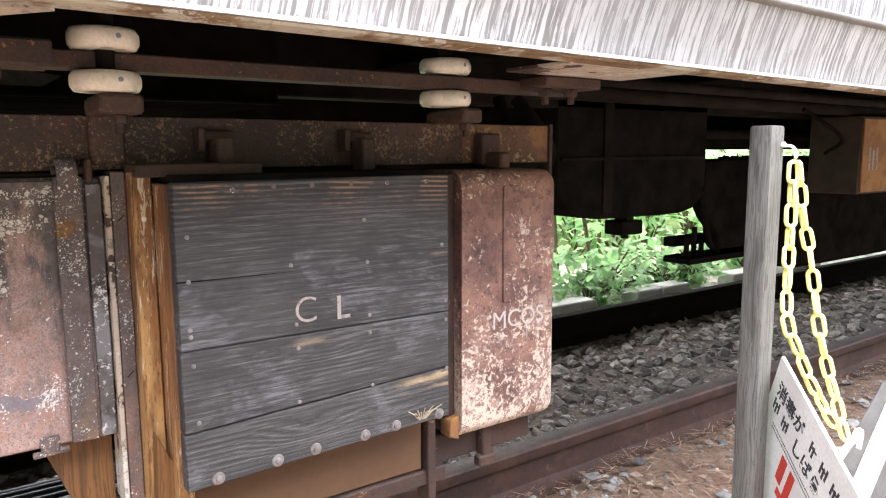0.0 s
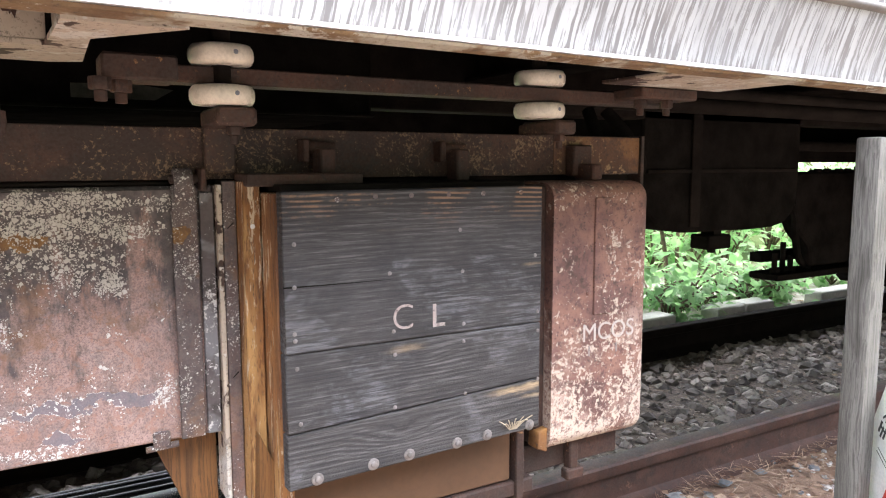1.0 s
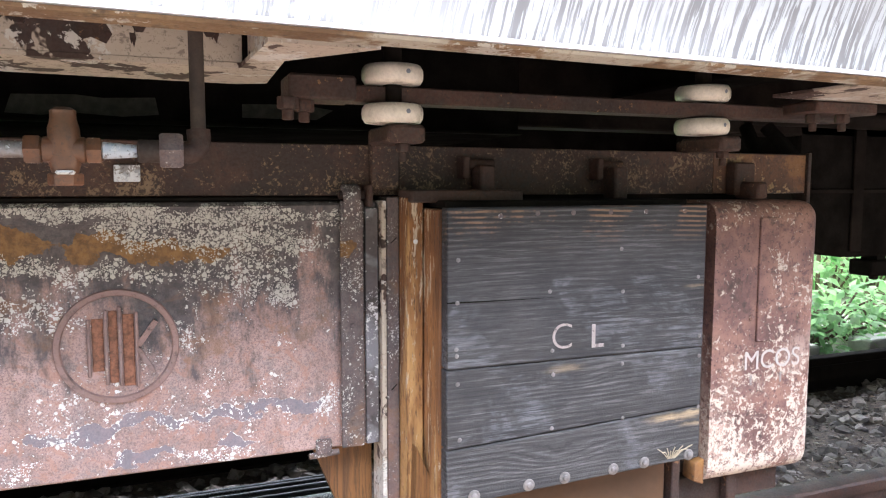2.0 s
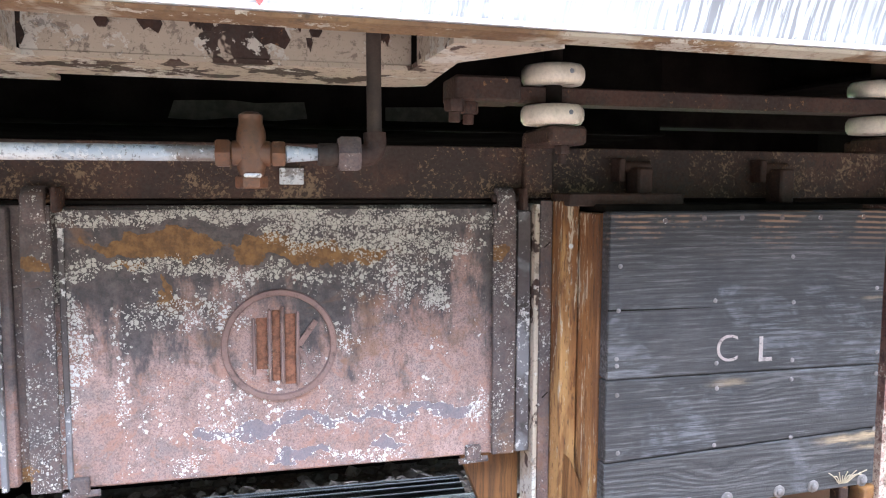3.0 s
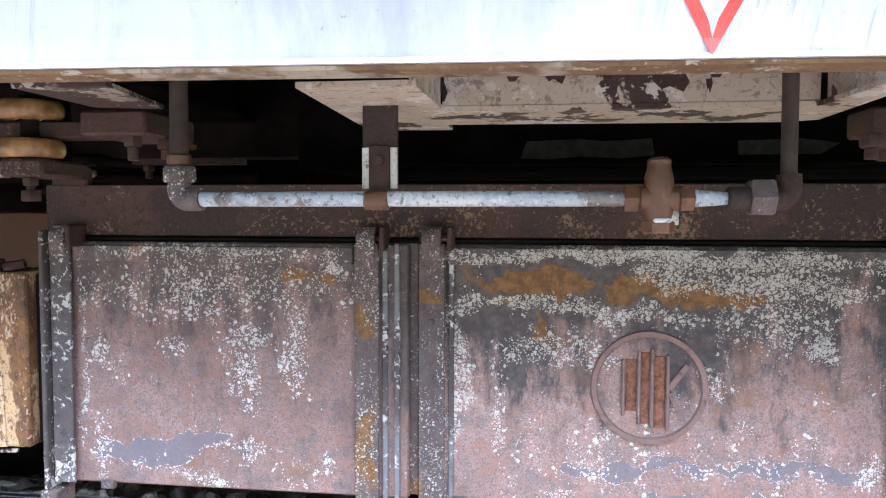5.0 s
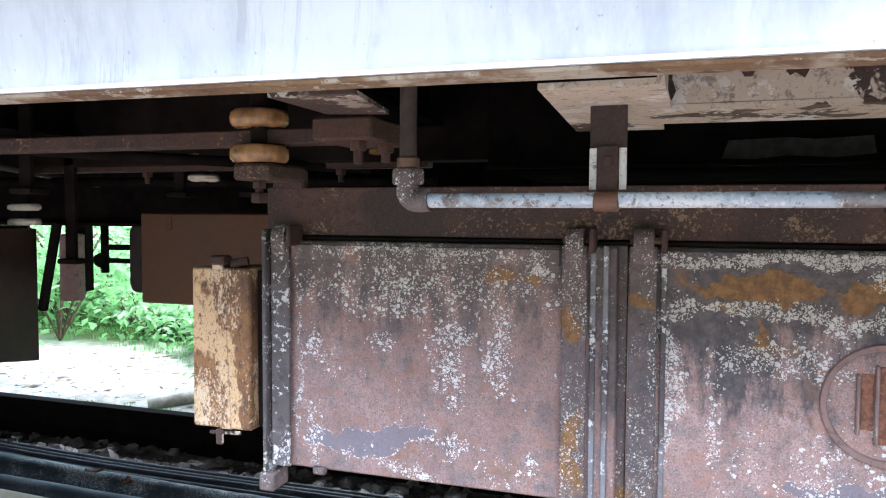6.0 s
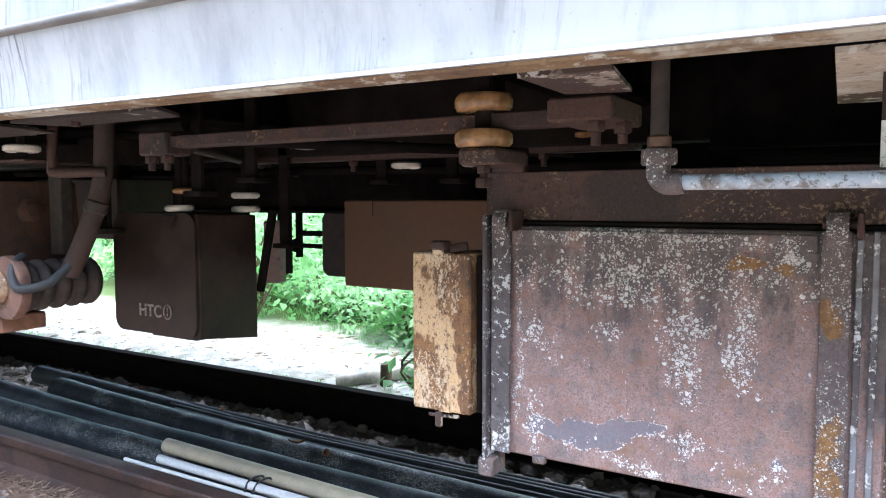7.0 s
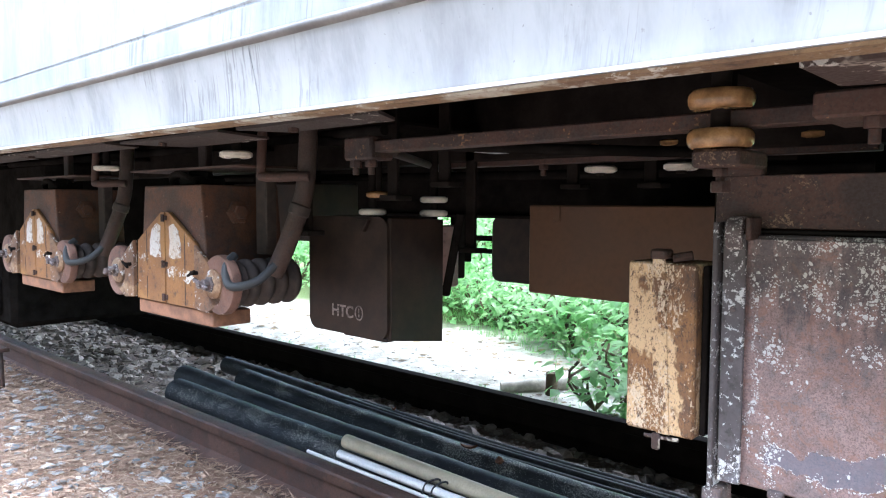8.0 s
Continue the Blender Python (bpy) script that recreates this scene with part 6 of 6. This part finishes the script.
c2 = copy_thing(c1, pose(-3.21, 1.0, 0.73))

rc = thing("relay_case", (-2.615, 1.5, 0.905), "dark steel relay case hung behind the contactors", "equipment box")
part("body", box(-2.84, -2.39, 1.4, 1.6, 0.905, 1.09, 0.006), HT_PAINT, rc)
part("hanger", box(-2.78, -2.74, 1.45, 1.5, 1.088, 1.298, 0.003), STEEL_DARK, rc)
part("hanger", box(-2.5, -2.46, 1.45, 1.5, 1.088, 1.298, 0.003), STEEL_DARK, rc)

# ---- cabinet, gear and rods under the far side ----
bc = thing("brown_cabinet", (-1.3, 1.8, 0.79), "plain brown painted cabinet hung under the car", "cabinet")
part("body", box(-1.678, -0.96, 1.575, 2.15, 0.791, 1.022, 0.004), BROWN_PAINT, bc)
part("cover_strip", box(-1.60, -1.58, 1.571, 1.575, 0.98, 1.02, 0.001), BROWN_PAINT, bc)
gb = thing("switch_case", (-2.52, 2.7, 0.68), "dark round-cornered case under the far side", "equipment box")
part("body", prism(rounded(-2.628, -2.3, 0.675, 0.97, 0.04), "y", 2.6, 2.9, 0.004), HT_PAINT, gb)
part("hanger", box(-2.6, -2.5, 2.65, 2.85, 0.96, 1.28, 0.004), STEEL_DARK, gb)
cy = thing("relay_can", (-2.53, 2.2, 0.7), "pale rusty round can hung on a bracket", "equipment box")
part("can", rod((-2.535, 2.2, 0.69), (-2.535, 2.2, 0.94), 0.043, 20), EMBLEM, cy)
part("bracket", box(-2.56, -2.51, 2.24, 2.28, 0.72, 1.25, 0.003), STEEL_DARK, cy)
mb = thing("floor_girder", (-2.4, 1.9, 1.0), "near-black girder under the floor behind the boxes", "beam")
part("web", box(-4.6, -0.96, 2.2, 2.24, 0.985, 1.25, 0.004), STEEL_BLACK, mb)
part("flange", box(-4.6, -0.96, 2.16, 2.28, 0.972, 0.984, 0.002), STEEL_BLACK, mb)
lk = thing("brake_rod", (-2.9, 2.75, 0.75), "black hanging brake linkage", "linkage")
part("rod", rod((-2.9, 2.75, 0.74), (-2.9, 2.75, 1.25), 0.018, 10), STEEL_BLACK, lk)
part("knuckle", lathe(((0.03, -0.02), (0.036, 0), (0.03, 0.02)), (-2.9, 2.73, 0.80), (0, 1, 0), 14), STEEL_BLACK, lk)
part("cross_link", joined(rod((-2.9, 2.74, 0.86), (-2.64, 2.7, 0.865), 0.014, 10), rod((-2.9, 2.74, 0.8), (-2.72, 2.72, 0.8), 0.012, 10)), STEEL_BLACK, lk)
for pts, r in ((((-3.6, 1.62, 1.13), (-1.6, 1.6, 1.1), (-0.9, 1.65, 1.1)), 0.012), (((-1.95, 1.05, 1.17), (-1.5, 1.2, 1.14), (-1.0, 1.5, 1.12)), 0.011), (((-4.2, 1.1, 1.19), (-3.0, 1.08, 1.18), (-1.7, 1.08, 1.18)), 0.012)):
    solid("floor_conduit", tube(pts, r, 10), STEEL_BLACK, "dark steel conduit under the car floor", "conduit", "conduits under the car")
for x, y, z0 in ((-1.72, 1.12, 1.03), (-1.64, 1.2, 1.06), (-1.5, 1.5, 1.06), (-1.3, 1.5, 1.06), (-1.75, 1.42, 0.9), (-1.9, 1.02, 0.95)):
    dd = thing("drop_bracket", (x, y, z0), "dark steel drop bracket under the floor", "bracket", "drop brackets")
    part("strap", box(x - 0.015, x + 0.015, y, y + 0.012, z0, 1.298, 0.002), STEEL_DARK, dd)
    part("foot", box(x - 0.02, x + 0.035, y - 0.02, y + 0.03, z0, z0 + 0.012, 0.002), STEEL_DARK, dd)
bogie = thing("bogie", (-6.2, 2.05, 0.5), "black bogie frame with wheels far along the car", "bogie")
part("side_frame", joined(box(-7.6, -4.9, 1.2, 1.34, 0.42, 0.62, 0.02), box(-6.6, -5.9, 1.15, 1.4, 0.5, 0.85, 0.03)), STEEL_BLACK, bogie)
part("axle_case", box(-5.6, -4.75, 1.25, 2.0, 0.36, 0.8, 0.03), STEEL_BLACK, bogie)
solid("underfloor_case", box(-5.2, -3.9, 1.15, 1.9, 0.82, 1.2, 0.02), STEEL_BLACK, "black equipment case beyond the contactors", "equipment box")

# ---- hoses lying between the rails ----
for pts, r, text in (
    (((-3.86, 1.70, 0.105), (-2.8, 1.695, 0.095), (-1.4, 1.68, 0.095), (0.4, 1.66, 0.095)), 0.066, "thick black rubber hose speckled with dust between the rails"),
    (((-4.1, 1.86, 0.115), (-3.0, 1.83, 0.1), (-1.6, 1.80, 0.1), (0.4, 1.78, 0.1)), 0.058, "thick smooth black rubber hose between the rails"),
    (((-3.8, 2.035, 0.115), (-3.0, 2.0, 0.1), (-1.6, 1.935, 0.1), (0.4, 1.92, 0.1)), 0.057, "thick black rubber hose with patches of dust between the rails"),
    (((-4.12, 2.125, 0.13), (-3.4, 2.14, 0.105), (-2.5, 2.1, 0.085), (-1.7, 2.07, 0.075)), 0.045, "black rubber hose between the rails")):
    solid("hose", tube(pts, r, 20, 16, wobble=0.05), RUBBER if "dust" in text else FOAM, text, "hose", "hoses between the rails", smooth=60)
for i, (y, z) in enumerate(((2.045, 0.112), (2.072, 0.118), (2.1, 0.12), (2.128, 0.116), (2.155, 0.104), (2.178, 0.09))):
    solid("cable", tube([(-3.0 - 0.06 * (i % 3), y + 0.02, z + 0.012), (-2.3, y + 0.008 * (i % 2), z), (-1.5, y, z + 0.004 * (i % 2)), (-0.6, y + 0.006, z), (0.4, y, z)], 0.0135, 10, 8), FOAM, "thin black cable laid in a bundle beside the hoses", "cable", "cables between the rails", smooth=60)
tb = thing("wrapped_tube", (-2.1, 1.53, 0.2), "cream plastic tube with white pipes taped together along the rail", "tube")
part("tube", rod((-2.455, 1.595, 0.208), (-1.2, 1.585, 0.185), 0.024, 18), CREAM, tb)
part("white_pipe", rod((-2.44, 1.553, 0.178), (-1.3, 1.535, 0.172), 0.014, 12), WHITE, tb)
part("white_pipe", rod((-2.56, 1.512, 0.168), (-1.2, 1.508, 0.168), 0.006, 10), WHITE, tb)
part("white_pipe", rod((-2.2, 1.527, 0.19), (-1.2, 1.522, 0.185), 0.012, 12), WHITE, tb)
part("tape", joined(*[tube([(-2.0 + 0.03 * i, 1.505, 0.175), (-2.0 + 0.035 * i, 1.525, 0.203), (-1.985 + 0.03 * i, 1.56, 0.2085), (-1.985 + 0.03 * i, 1.575, 0.19)], 0.0032, 6, 4) for i in range(2)]), INK, tb, "black tie")
for x, y, z, a, l in ((-2.17, 1.915, 0.168, 0.5, 0.03), (-2.01, 1.885, 0.162, 2.4, 0.026), (-3.3, 2.12, 0.16, 1.2, 0.014), (-2.75, 2.1, 0.15, 0.2, 0.012)):
    bm = bmesh.new()
    rows = []
    for i in range(7):
        t = i / 6 * 2 - 1
        w = (1 - t * t) ** 0.6 * l * 0.55 + 0.0004
        c = Vector((x + math.cos(a) * t * l, y + math.sin(a) * t * l, z + 0.010 * t * t))
        sd = Vector((-math.sin(a), math.cos(a), 0)) * w
        rows.append([bm.verts.new(c - sd + Vector((0, 0, 0.009 + 0.003 * (i % 2)))), bm.verts.new(c), bm.verts.new(c + sd + Vector((0, 0, 0.006)))])
    for p, q in zip(rows, rows[1:]):
        for j in (0, 1):
            bm.faces.new((p[j], p[j + 1], q[j + 1], q[j]))
    bmesh.ops.solidify(bm, geom=bm.faces[:], thickness=0.0012)
    solid("dry_leaf", bm, CLAY, "curled orange dry leaf on the hoses", "leaf", "dry leaves")
solid("marker_stake", joined(rod((-4.85, 1.22, 0.0), (-4.88, 1.22, 0.24), 0.016, 8), box(-4.95, -4.80, 1.19, 1.25, 0.235, 0.255, 0.003)), STEEL_BROWN, "short rusty marker stake beside the rail", "stake")

# ---- far side of the track ----
for x, w in ((2.2, 0.55), (2.76, 0.44), (3.56, 0.25), (3.82, 0.27), (4.6, 0.5), (5.3, 0.5)):
    solid("kerb_block", box(x, x + w, 2.85, 2.99, -0.05, 0.143, 0.01), CONCRETE, "pale concrete kerb block beyond the far rail", "kerb", "kerb blocks")
solid("log", tube([(-2.84, 2.95, 0.07), (-2.74, 3.05, 0.08), (-2.65, 3.15, 0.088), (-2.57, 3.25, 0.095)], 0.036, 12, 6, wobble=0.25), plain("bleached_log", (0.5, 0.46, 0.39), 0.9, vary=0.3, scale=20, bump=0.5), "pale fallen log at the edge of the gravel", "log")
solid("stump", lathe(((0.034, -0.05), (0.031, 0.06), (0.03, 0.135), (0.026, 0.138)), (-2.6, 3.06, 0.04), (0.02, 0, 1), 14), BARK, "short sawn wooden stump beside the log", "stump")


# ---- foliage ----
def leaves(count, where, size, rng2):
    """Many folded leaves, each four triangles, as one list."""
    verts, faces = [], []
    for _ in range(count):
        c = where(rng2)
        l = size * rng2.uniform(0.6, 1.3)
        d = Vector((rng2.uniform(-1, 1), rng2.uniform(-1, 0.4), rng2.uniform(-0.75, 0.35))).normalized()
        s = d.cross(Vector((rng2.uniform(-0.4, 0.4), rng2.uniform(-0.4, 0.4), 1))).normalized()
        up = s.cross(d)
        o = len(verts)
        verts += [tuple(c), tuple(c + d * l * 0.45 + s * l * 0.3 + up * l * 0.06), tuple(c + d * l * 0.5), tuple(c + d * l * 0.45 - s * l * 0.3 + up * l * 0.06), tuple(c + d * l - up * l * 0.08)]
        faces += [(o, o + 1, o + 2), (o, o + 2, o + 3), (o + 1, o + 4, o + 2), (o + 2, o + 4, o + 3)]
    return verts, faces


def shrub(x, y, h, r, count, size, material, label, seed):
    """A bush: stems that fork, with leaves in sprays along them."""
    q = random.Random(seed)
    base = Vector((x, y, ground_height(x, y)))
    ob = thing("shrub", base, label, "shrub", "shrubs beyond the track")
    tips = []
    for i in range(7):
        a = q.random() * 6.28
        e = base + Vector((math.cos(a) * r * q.uniform(0.3, 1), math.sin(a) * r * q.uniform(0.3, 1), h * q.uniform(0.55, 1.0)))
        mid = base.lerp(e, 0.5) + Vector((q.uniform(-0.1, 0.1), q.uniform(-0.1, 0.1), h * 0.12))
        part("stem", tube([base, mid, e], 0.006 + 0.004 * h, 5, 3), BARK, ob)
        for t in (0.35, 0.5, 0.65, 0.8, 0.9, 1.0):
            tips.append((base.lerp(mid, t * 2) if t < 0.5 else mid.lerp(e, t * 2 - 1)))

    def where(g):
        c = g.choice(tips)
        spread = r * 0.42
        return c + Vector((g.gauss(0, spread), g.gauss(0, spread), g.gauss(0, spread * 0.8)))

    v, f = leaves(count, where, size, q)
    v = [(a, b, max(c, base.z + 0.01)) for a, b, c in v]
    me = bpy.data.meshes.new("leaves")
    me.from_pydata(v, [], f)
    me.materials.append(material)
    lv = new("leaves", me)
    lv.parent = ob
    lv.matrix_parent_inverse = Matrix.Translation(-base)


q = random.Random(3)
seed = 0
def verge(x):
    """Where the greenery begins beyond the gravel."""
    return 3.25 + 0.45 * max(0.0, -x - 2.2)


for x in np.arange(-8.2, -1.2, 0.34):
    seed += 1
    shrub(x + q.uniform(-0.12, 0.12), verge(x) + q.uniform(0.35, 0.6), q.uniform(0.28, 0.5), 0.3, 420, 0.075, LEAF_LIGHT, "low bright green leafy shrub beyond the gravel", seed)
for x in np.arange(-10.5, -1.0, 0.55):
    seed += 1
    shrub(x + q.uniform(-0.2, 0.2), verge(x) + q.uniform(1.1, 1.6), q.uniform(0.7, 1.15), 0.5, 620, 0.095, LEAF, "bright green leafy shrub beyond the gravel", seed)
for x in np.arange(-13.5, -1.0, 0.8):
    seed += 1
    shrub(x + q.uniform(-0.3, 0.3), verge(x) + q.uniform(2.3, 3.0), q.uniform(0.9, 1.3), 0.7, 700, 0.12, LEAF_DARK, "tall green leafy shrub on the bank", seed)
for x, y in ((-1.75, 3.2), (-2.42, 3.45), (-2.3, 2.98), (-2.1, 3.05), (3.3, 3.02), (3.45, 3.1), (4.2, 3.04), (4.4, 3.1), (2.45, 3.15), (2.9, 3.12), (3.75, 3.14)):
    seed += 1
    shrub(x, y, q.uniform(0.14, 0.26), 0.15, 90, 0.075, LEAF_LIGHT, "small light green plant at the edge of the gravel", seed)
for x in np.arange(2.2, 8.4, 0.42):
    seed += 1
    shrub(x + q.uniform(-0.15, 0.15), q.uniform(4.3, 4.7), q.uniform(0.5, 0.95), 0.38, 150, 0.13, LEAF_LIGHT, "broad-leaved bright green shrub beyond the kerb", seed)
for x in np.arange(2.3, 7.0, 0.26):
    seed += 1
    shrub(x + q.uniform(-0.1, 0.1), q.uniform(3.2, 3.6), q.uniform(0.16, 0.36), 0.26, 85, 0.1, LEAF_LIGHT, "low broad-leaved plant behind the kerb", seed)
for x in np.arange(2.4, 10.0, 0.55):
    seed += 1
    shrub(x + q.uniform(-0.2, 0.2), q.uniform(5.0, 5.6), q.uniform(0.8, 1.3), 0.55, 210, 0.14, LEAF_LIGHT, "broad-leaved bright green shrub beyond the kerb", seed)
for x in np.arange(2.5, 13.5, 0.85):
    seed += 1
    shrub(x + q.uniform(-0.3, 0.3), q.uniform(5.8, 6.6), q.uniform(1.0, 1.4), 0.7, 330, 0.12, LEAF_LIGHT, "tall green leafy shrub on the bank", seed)


for x in np.arange(-15.0, -4.0, 0.5):
    seed += 1
    shrub(x + q.uniform(-0.2, 0.2), q.uniform(3.6, 5.4) + 0.1 * max(0, -x - 6), q.uniform(0.5, 1.2), 0.5, 520, 0.1, LEAF, "green leafy shrub beside the track", seed)


def sapling(x, y, h, lean, label):
    """A thin young tree: one leaning stem with a few bare side twigs."""
    z = ground_height(x, y)
    ob = thing("sapling", (x, y, z), label, "sapling", "saplings beyond the kerb")
    pts = [Vector((x + lean * t * t, y + 0.05 * t, z + h * t)) for t in (0.0, 0.3, 0.6, 1.0)]
    part("stem", tube(pts, 0.017, 7, 4, wobble=0.15), BARK, ob)
    for t, dx, dz in ((0.35, 0.3, 0.35), (0.5, -0.35, 0.3), (0.7, 0.3, 0.28)):
        p = Vector((x + lean * t * t, y + 0.05 * t, z + h * t))
        part("twig", tube([p, p + Vector((dx * 0.5, -0.03, dz * 0.35)), p + Vector((dx, -0.05, dz))], 0.007, 5, 3), BARK, ob)


sapling(4.0, 4.0, 1.5, -0.35, "thin bare-stemmed sapling leaning among the leaves")
sapling(4.75, 4.25, 1.6, 0.2, "thin upright sapling among the leaves")


def grass(count, where, label, seed2, tall=0.07):
    """Thin bent blades in loose tufts."""
    g = random.Random(seed2)
    verts, faces = [], []
    for _ in range(count):
        cx, cy = where(g)
        for _ in range(9):
            px, py = cx + g.gauss(0, 0.02), cy + g.gauss(0, 0.02)
            z = ground_height(px, py) - 0.004
            h, t = g.uniform(0.2, 1.0) * tall, g.random() * 6.28
            lean = Vector((math.cos(t), math.sin(t), 0)) * h * g.uniform(0.1, 0.7)
            w = Vector((-math.sin(t), math.cos(t), 0)) * 0.0025
            p = Vector((px, py, z))
            mid = p + lean * 0.35 + Vector((0, 0, h * 0.65))
            tip = p + lean + Vector((0, 0, h))
            o = len(verts)
            verts += [tuple(p - w), tuple(p + w), tuple(mid + w * 0.7), tuple(mid - w * 0.7), tuple(tip)]
            faces += [(o, o + 1, o + 2, o + 3), (o + 3, o + 2, o + 4)]
    me = bpy.data.meshes.new("grass")
    me.from_pydata(verts, [], faces)
    me.materials.append(LEAF)
    tagged(new("grass", me), label, "grass", kind="stuff")


grass(400, lambda g: ((gx := g.uniform(-8, -1.0)), (3.3 + 0.3 * max(0.0, -gx - 1.5)) + g.choice((0.0, 0.12, 0.3)) + abs(g.gauss(0, 0.22))), "thin green grass tufts on the pale gravel", 21)
grass(1500, lambda g: (g.uniform(-7, -0.8), 2.72 + abs(g.gauss(0, 0.09))), "short yellowish green grass along the far rail", 22, 0.035)
scatter("gravel", 3000, lambda: (rng.uniform(-8, 7), rng.uniform(2.68, 3.9)), lambda: rng.uniform(0.005, 0.016), CHIPPING, "pale gravel beyond the far rail", "gravel", 0.15, 0.5)
DRY = stony("dry_leaf_litter", (0.09, 0.065, 0.035), (0.36, 0.27, 0.15))
scatter("leaf_litter", 900, lambda: (rng.uniform(-7, 6), 2.75 + 1.3 * rng.random() ** 0.6), lambda: rng.uniform(0.01, 0.034), DRY, "brown dry leaves strewn over the far gravel", "leaf litter", 0.1, 0.16)
litter("leaf_litter", 2200, lambda: (rng.uniform(-8, 7), rng.uniform(2.68, 3.9)), "dry scraps on the pale gravel beyond the far rail")


def sapling(x, y, pts, label):
    base = Vector((x, y, ground_height(x, y)))
    ob = thing("sapling", base, label, "sapling")
    part("trunk", tube([base + Vector(p) for p in pts], 0.016, 8, 6), BARK, ob)
    v, f = leaves(160, lambda g: base + Vector(g.choice(pts[1:])) + Vector((g.gauss(0, 0.22), g.gauss(0, 0.2), g.gauss(0, 0.15))), 0.12, random.Random(77))
    me = bpy.data.meshes.new("leaves")
    me.from_pydata(v, [], f)
    me.materials.append(LEAF)
    lv = new("leaves", me)
    lv.parent = ob
    lv.matrix_parent_inverse = Matrix.Translation(-base)


sapling(4.15, 3.8, [(0, 0, 0), (-0.02, 0.02, 0.3), (-0.12, 0.03, 0.62), (-0.3, 0.05, 0.85), (-0.5, 0.1, 0.95)], "thin bent sapling beyond the kerb")


def bank(x0, x1, count, label, seed):
    """The wooded slope behind: leaves too many and far to count."""
    v, f = leaves(count, lambda g: Vector((g.uniform(x0, x1), (y := g.uniform(7.0, 10.5)), 0.2 + (y - 6.5) * g.uniform(0.1, 0.5))), 0.22, random.Random(seed))
    me = bpy.data.meshes.new("undergrowth")
    me.from_pydata(v, [], f)
    me.materials.append(LEAF_DARK)
    tagged(new("undergrowth", me), label, "undergrowth", kind="stuff")


bank(-22, -0.5, 9000, "dense dark green undergrowth on the slope", 11)
bank(1.5, 20, 8000, "dense green undergrowth on the slope", 12)
hill = bmesh.new()
bmesh.ops.create_grid(hill, x_segments=40, y_segments=8, size=1.0)
for v in hill.verts:
    v.co = Vector((v.co.x * 60, 10.6 + (v.co.y + 1) * 6, 0.3 + (v.co.y + 1) * 1.3 + 0.6 * noise.noise(Vector((v.co.x * 9, v.co.y * 3, 0)))))
solid("backdrop", hill, plain("wooded_slope", (0.13, 0.19, 0.085), 0.95, vary=0.6, scale=1.5, bump=0.8), "wooded green hillside behind the track", "hillside", kind="structure")
# Unseen slope added behind the camera to block low sky light.
sky_block = bmesh.new()
bmesh.ops.create_grid(sky_block, x_segments=40, y_segments=8, size=1.0)
for v in sky_block.verts:
    v.co = Vector((v.co.x * 60, -5.5 - (v.co.y + 1) * 4.5, -0.2 + (v.co.y + 1) * 5.0 + 0.6 * noise.noise(Vector((v.co.x * 9, v.co.y * 3, 5)))))
solid("backdrop", sky_block, plain("sky_block_green", (0.036, 0.044, 0.026), 0.95, vary=0.6, scale=1.5, bump=0.8), "unseen added slope that blocks low sky light opposite the car", "hillside", kind="structure")
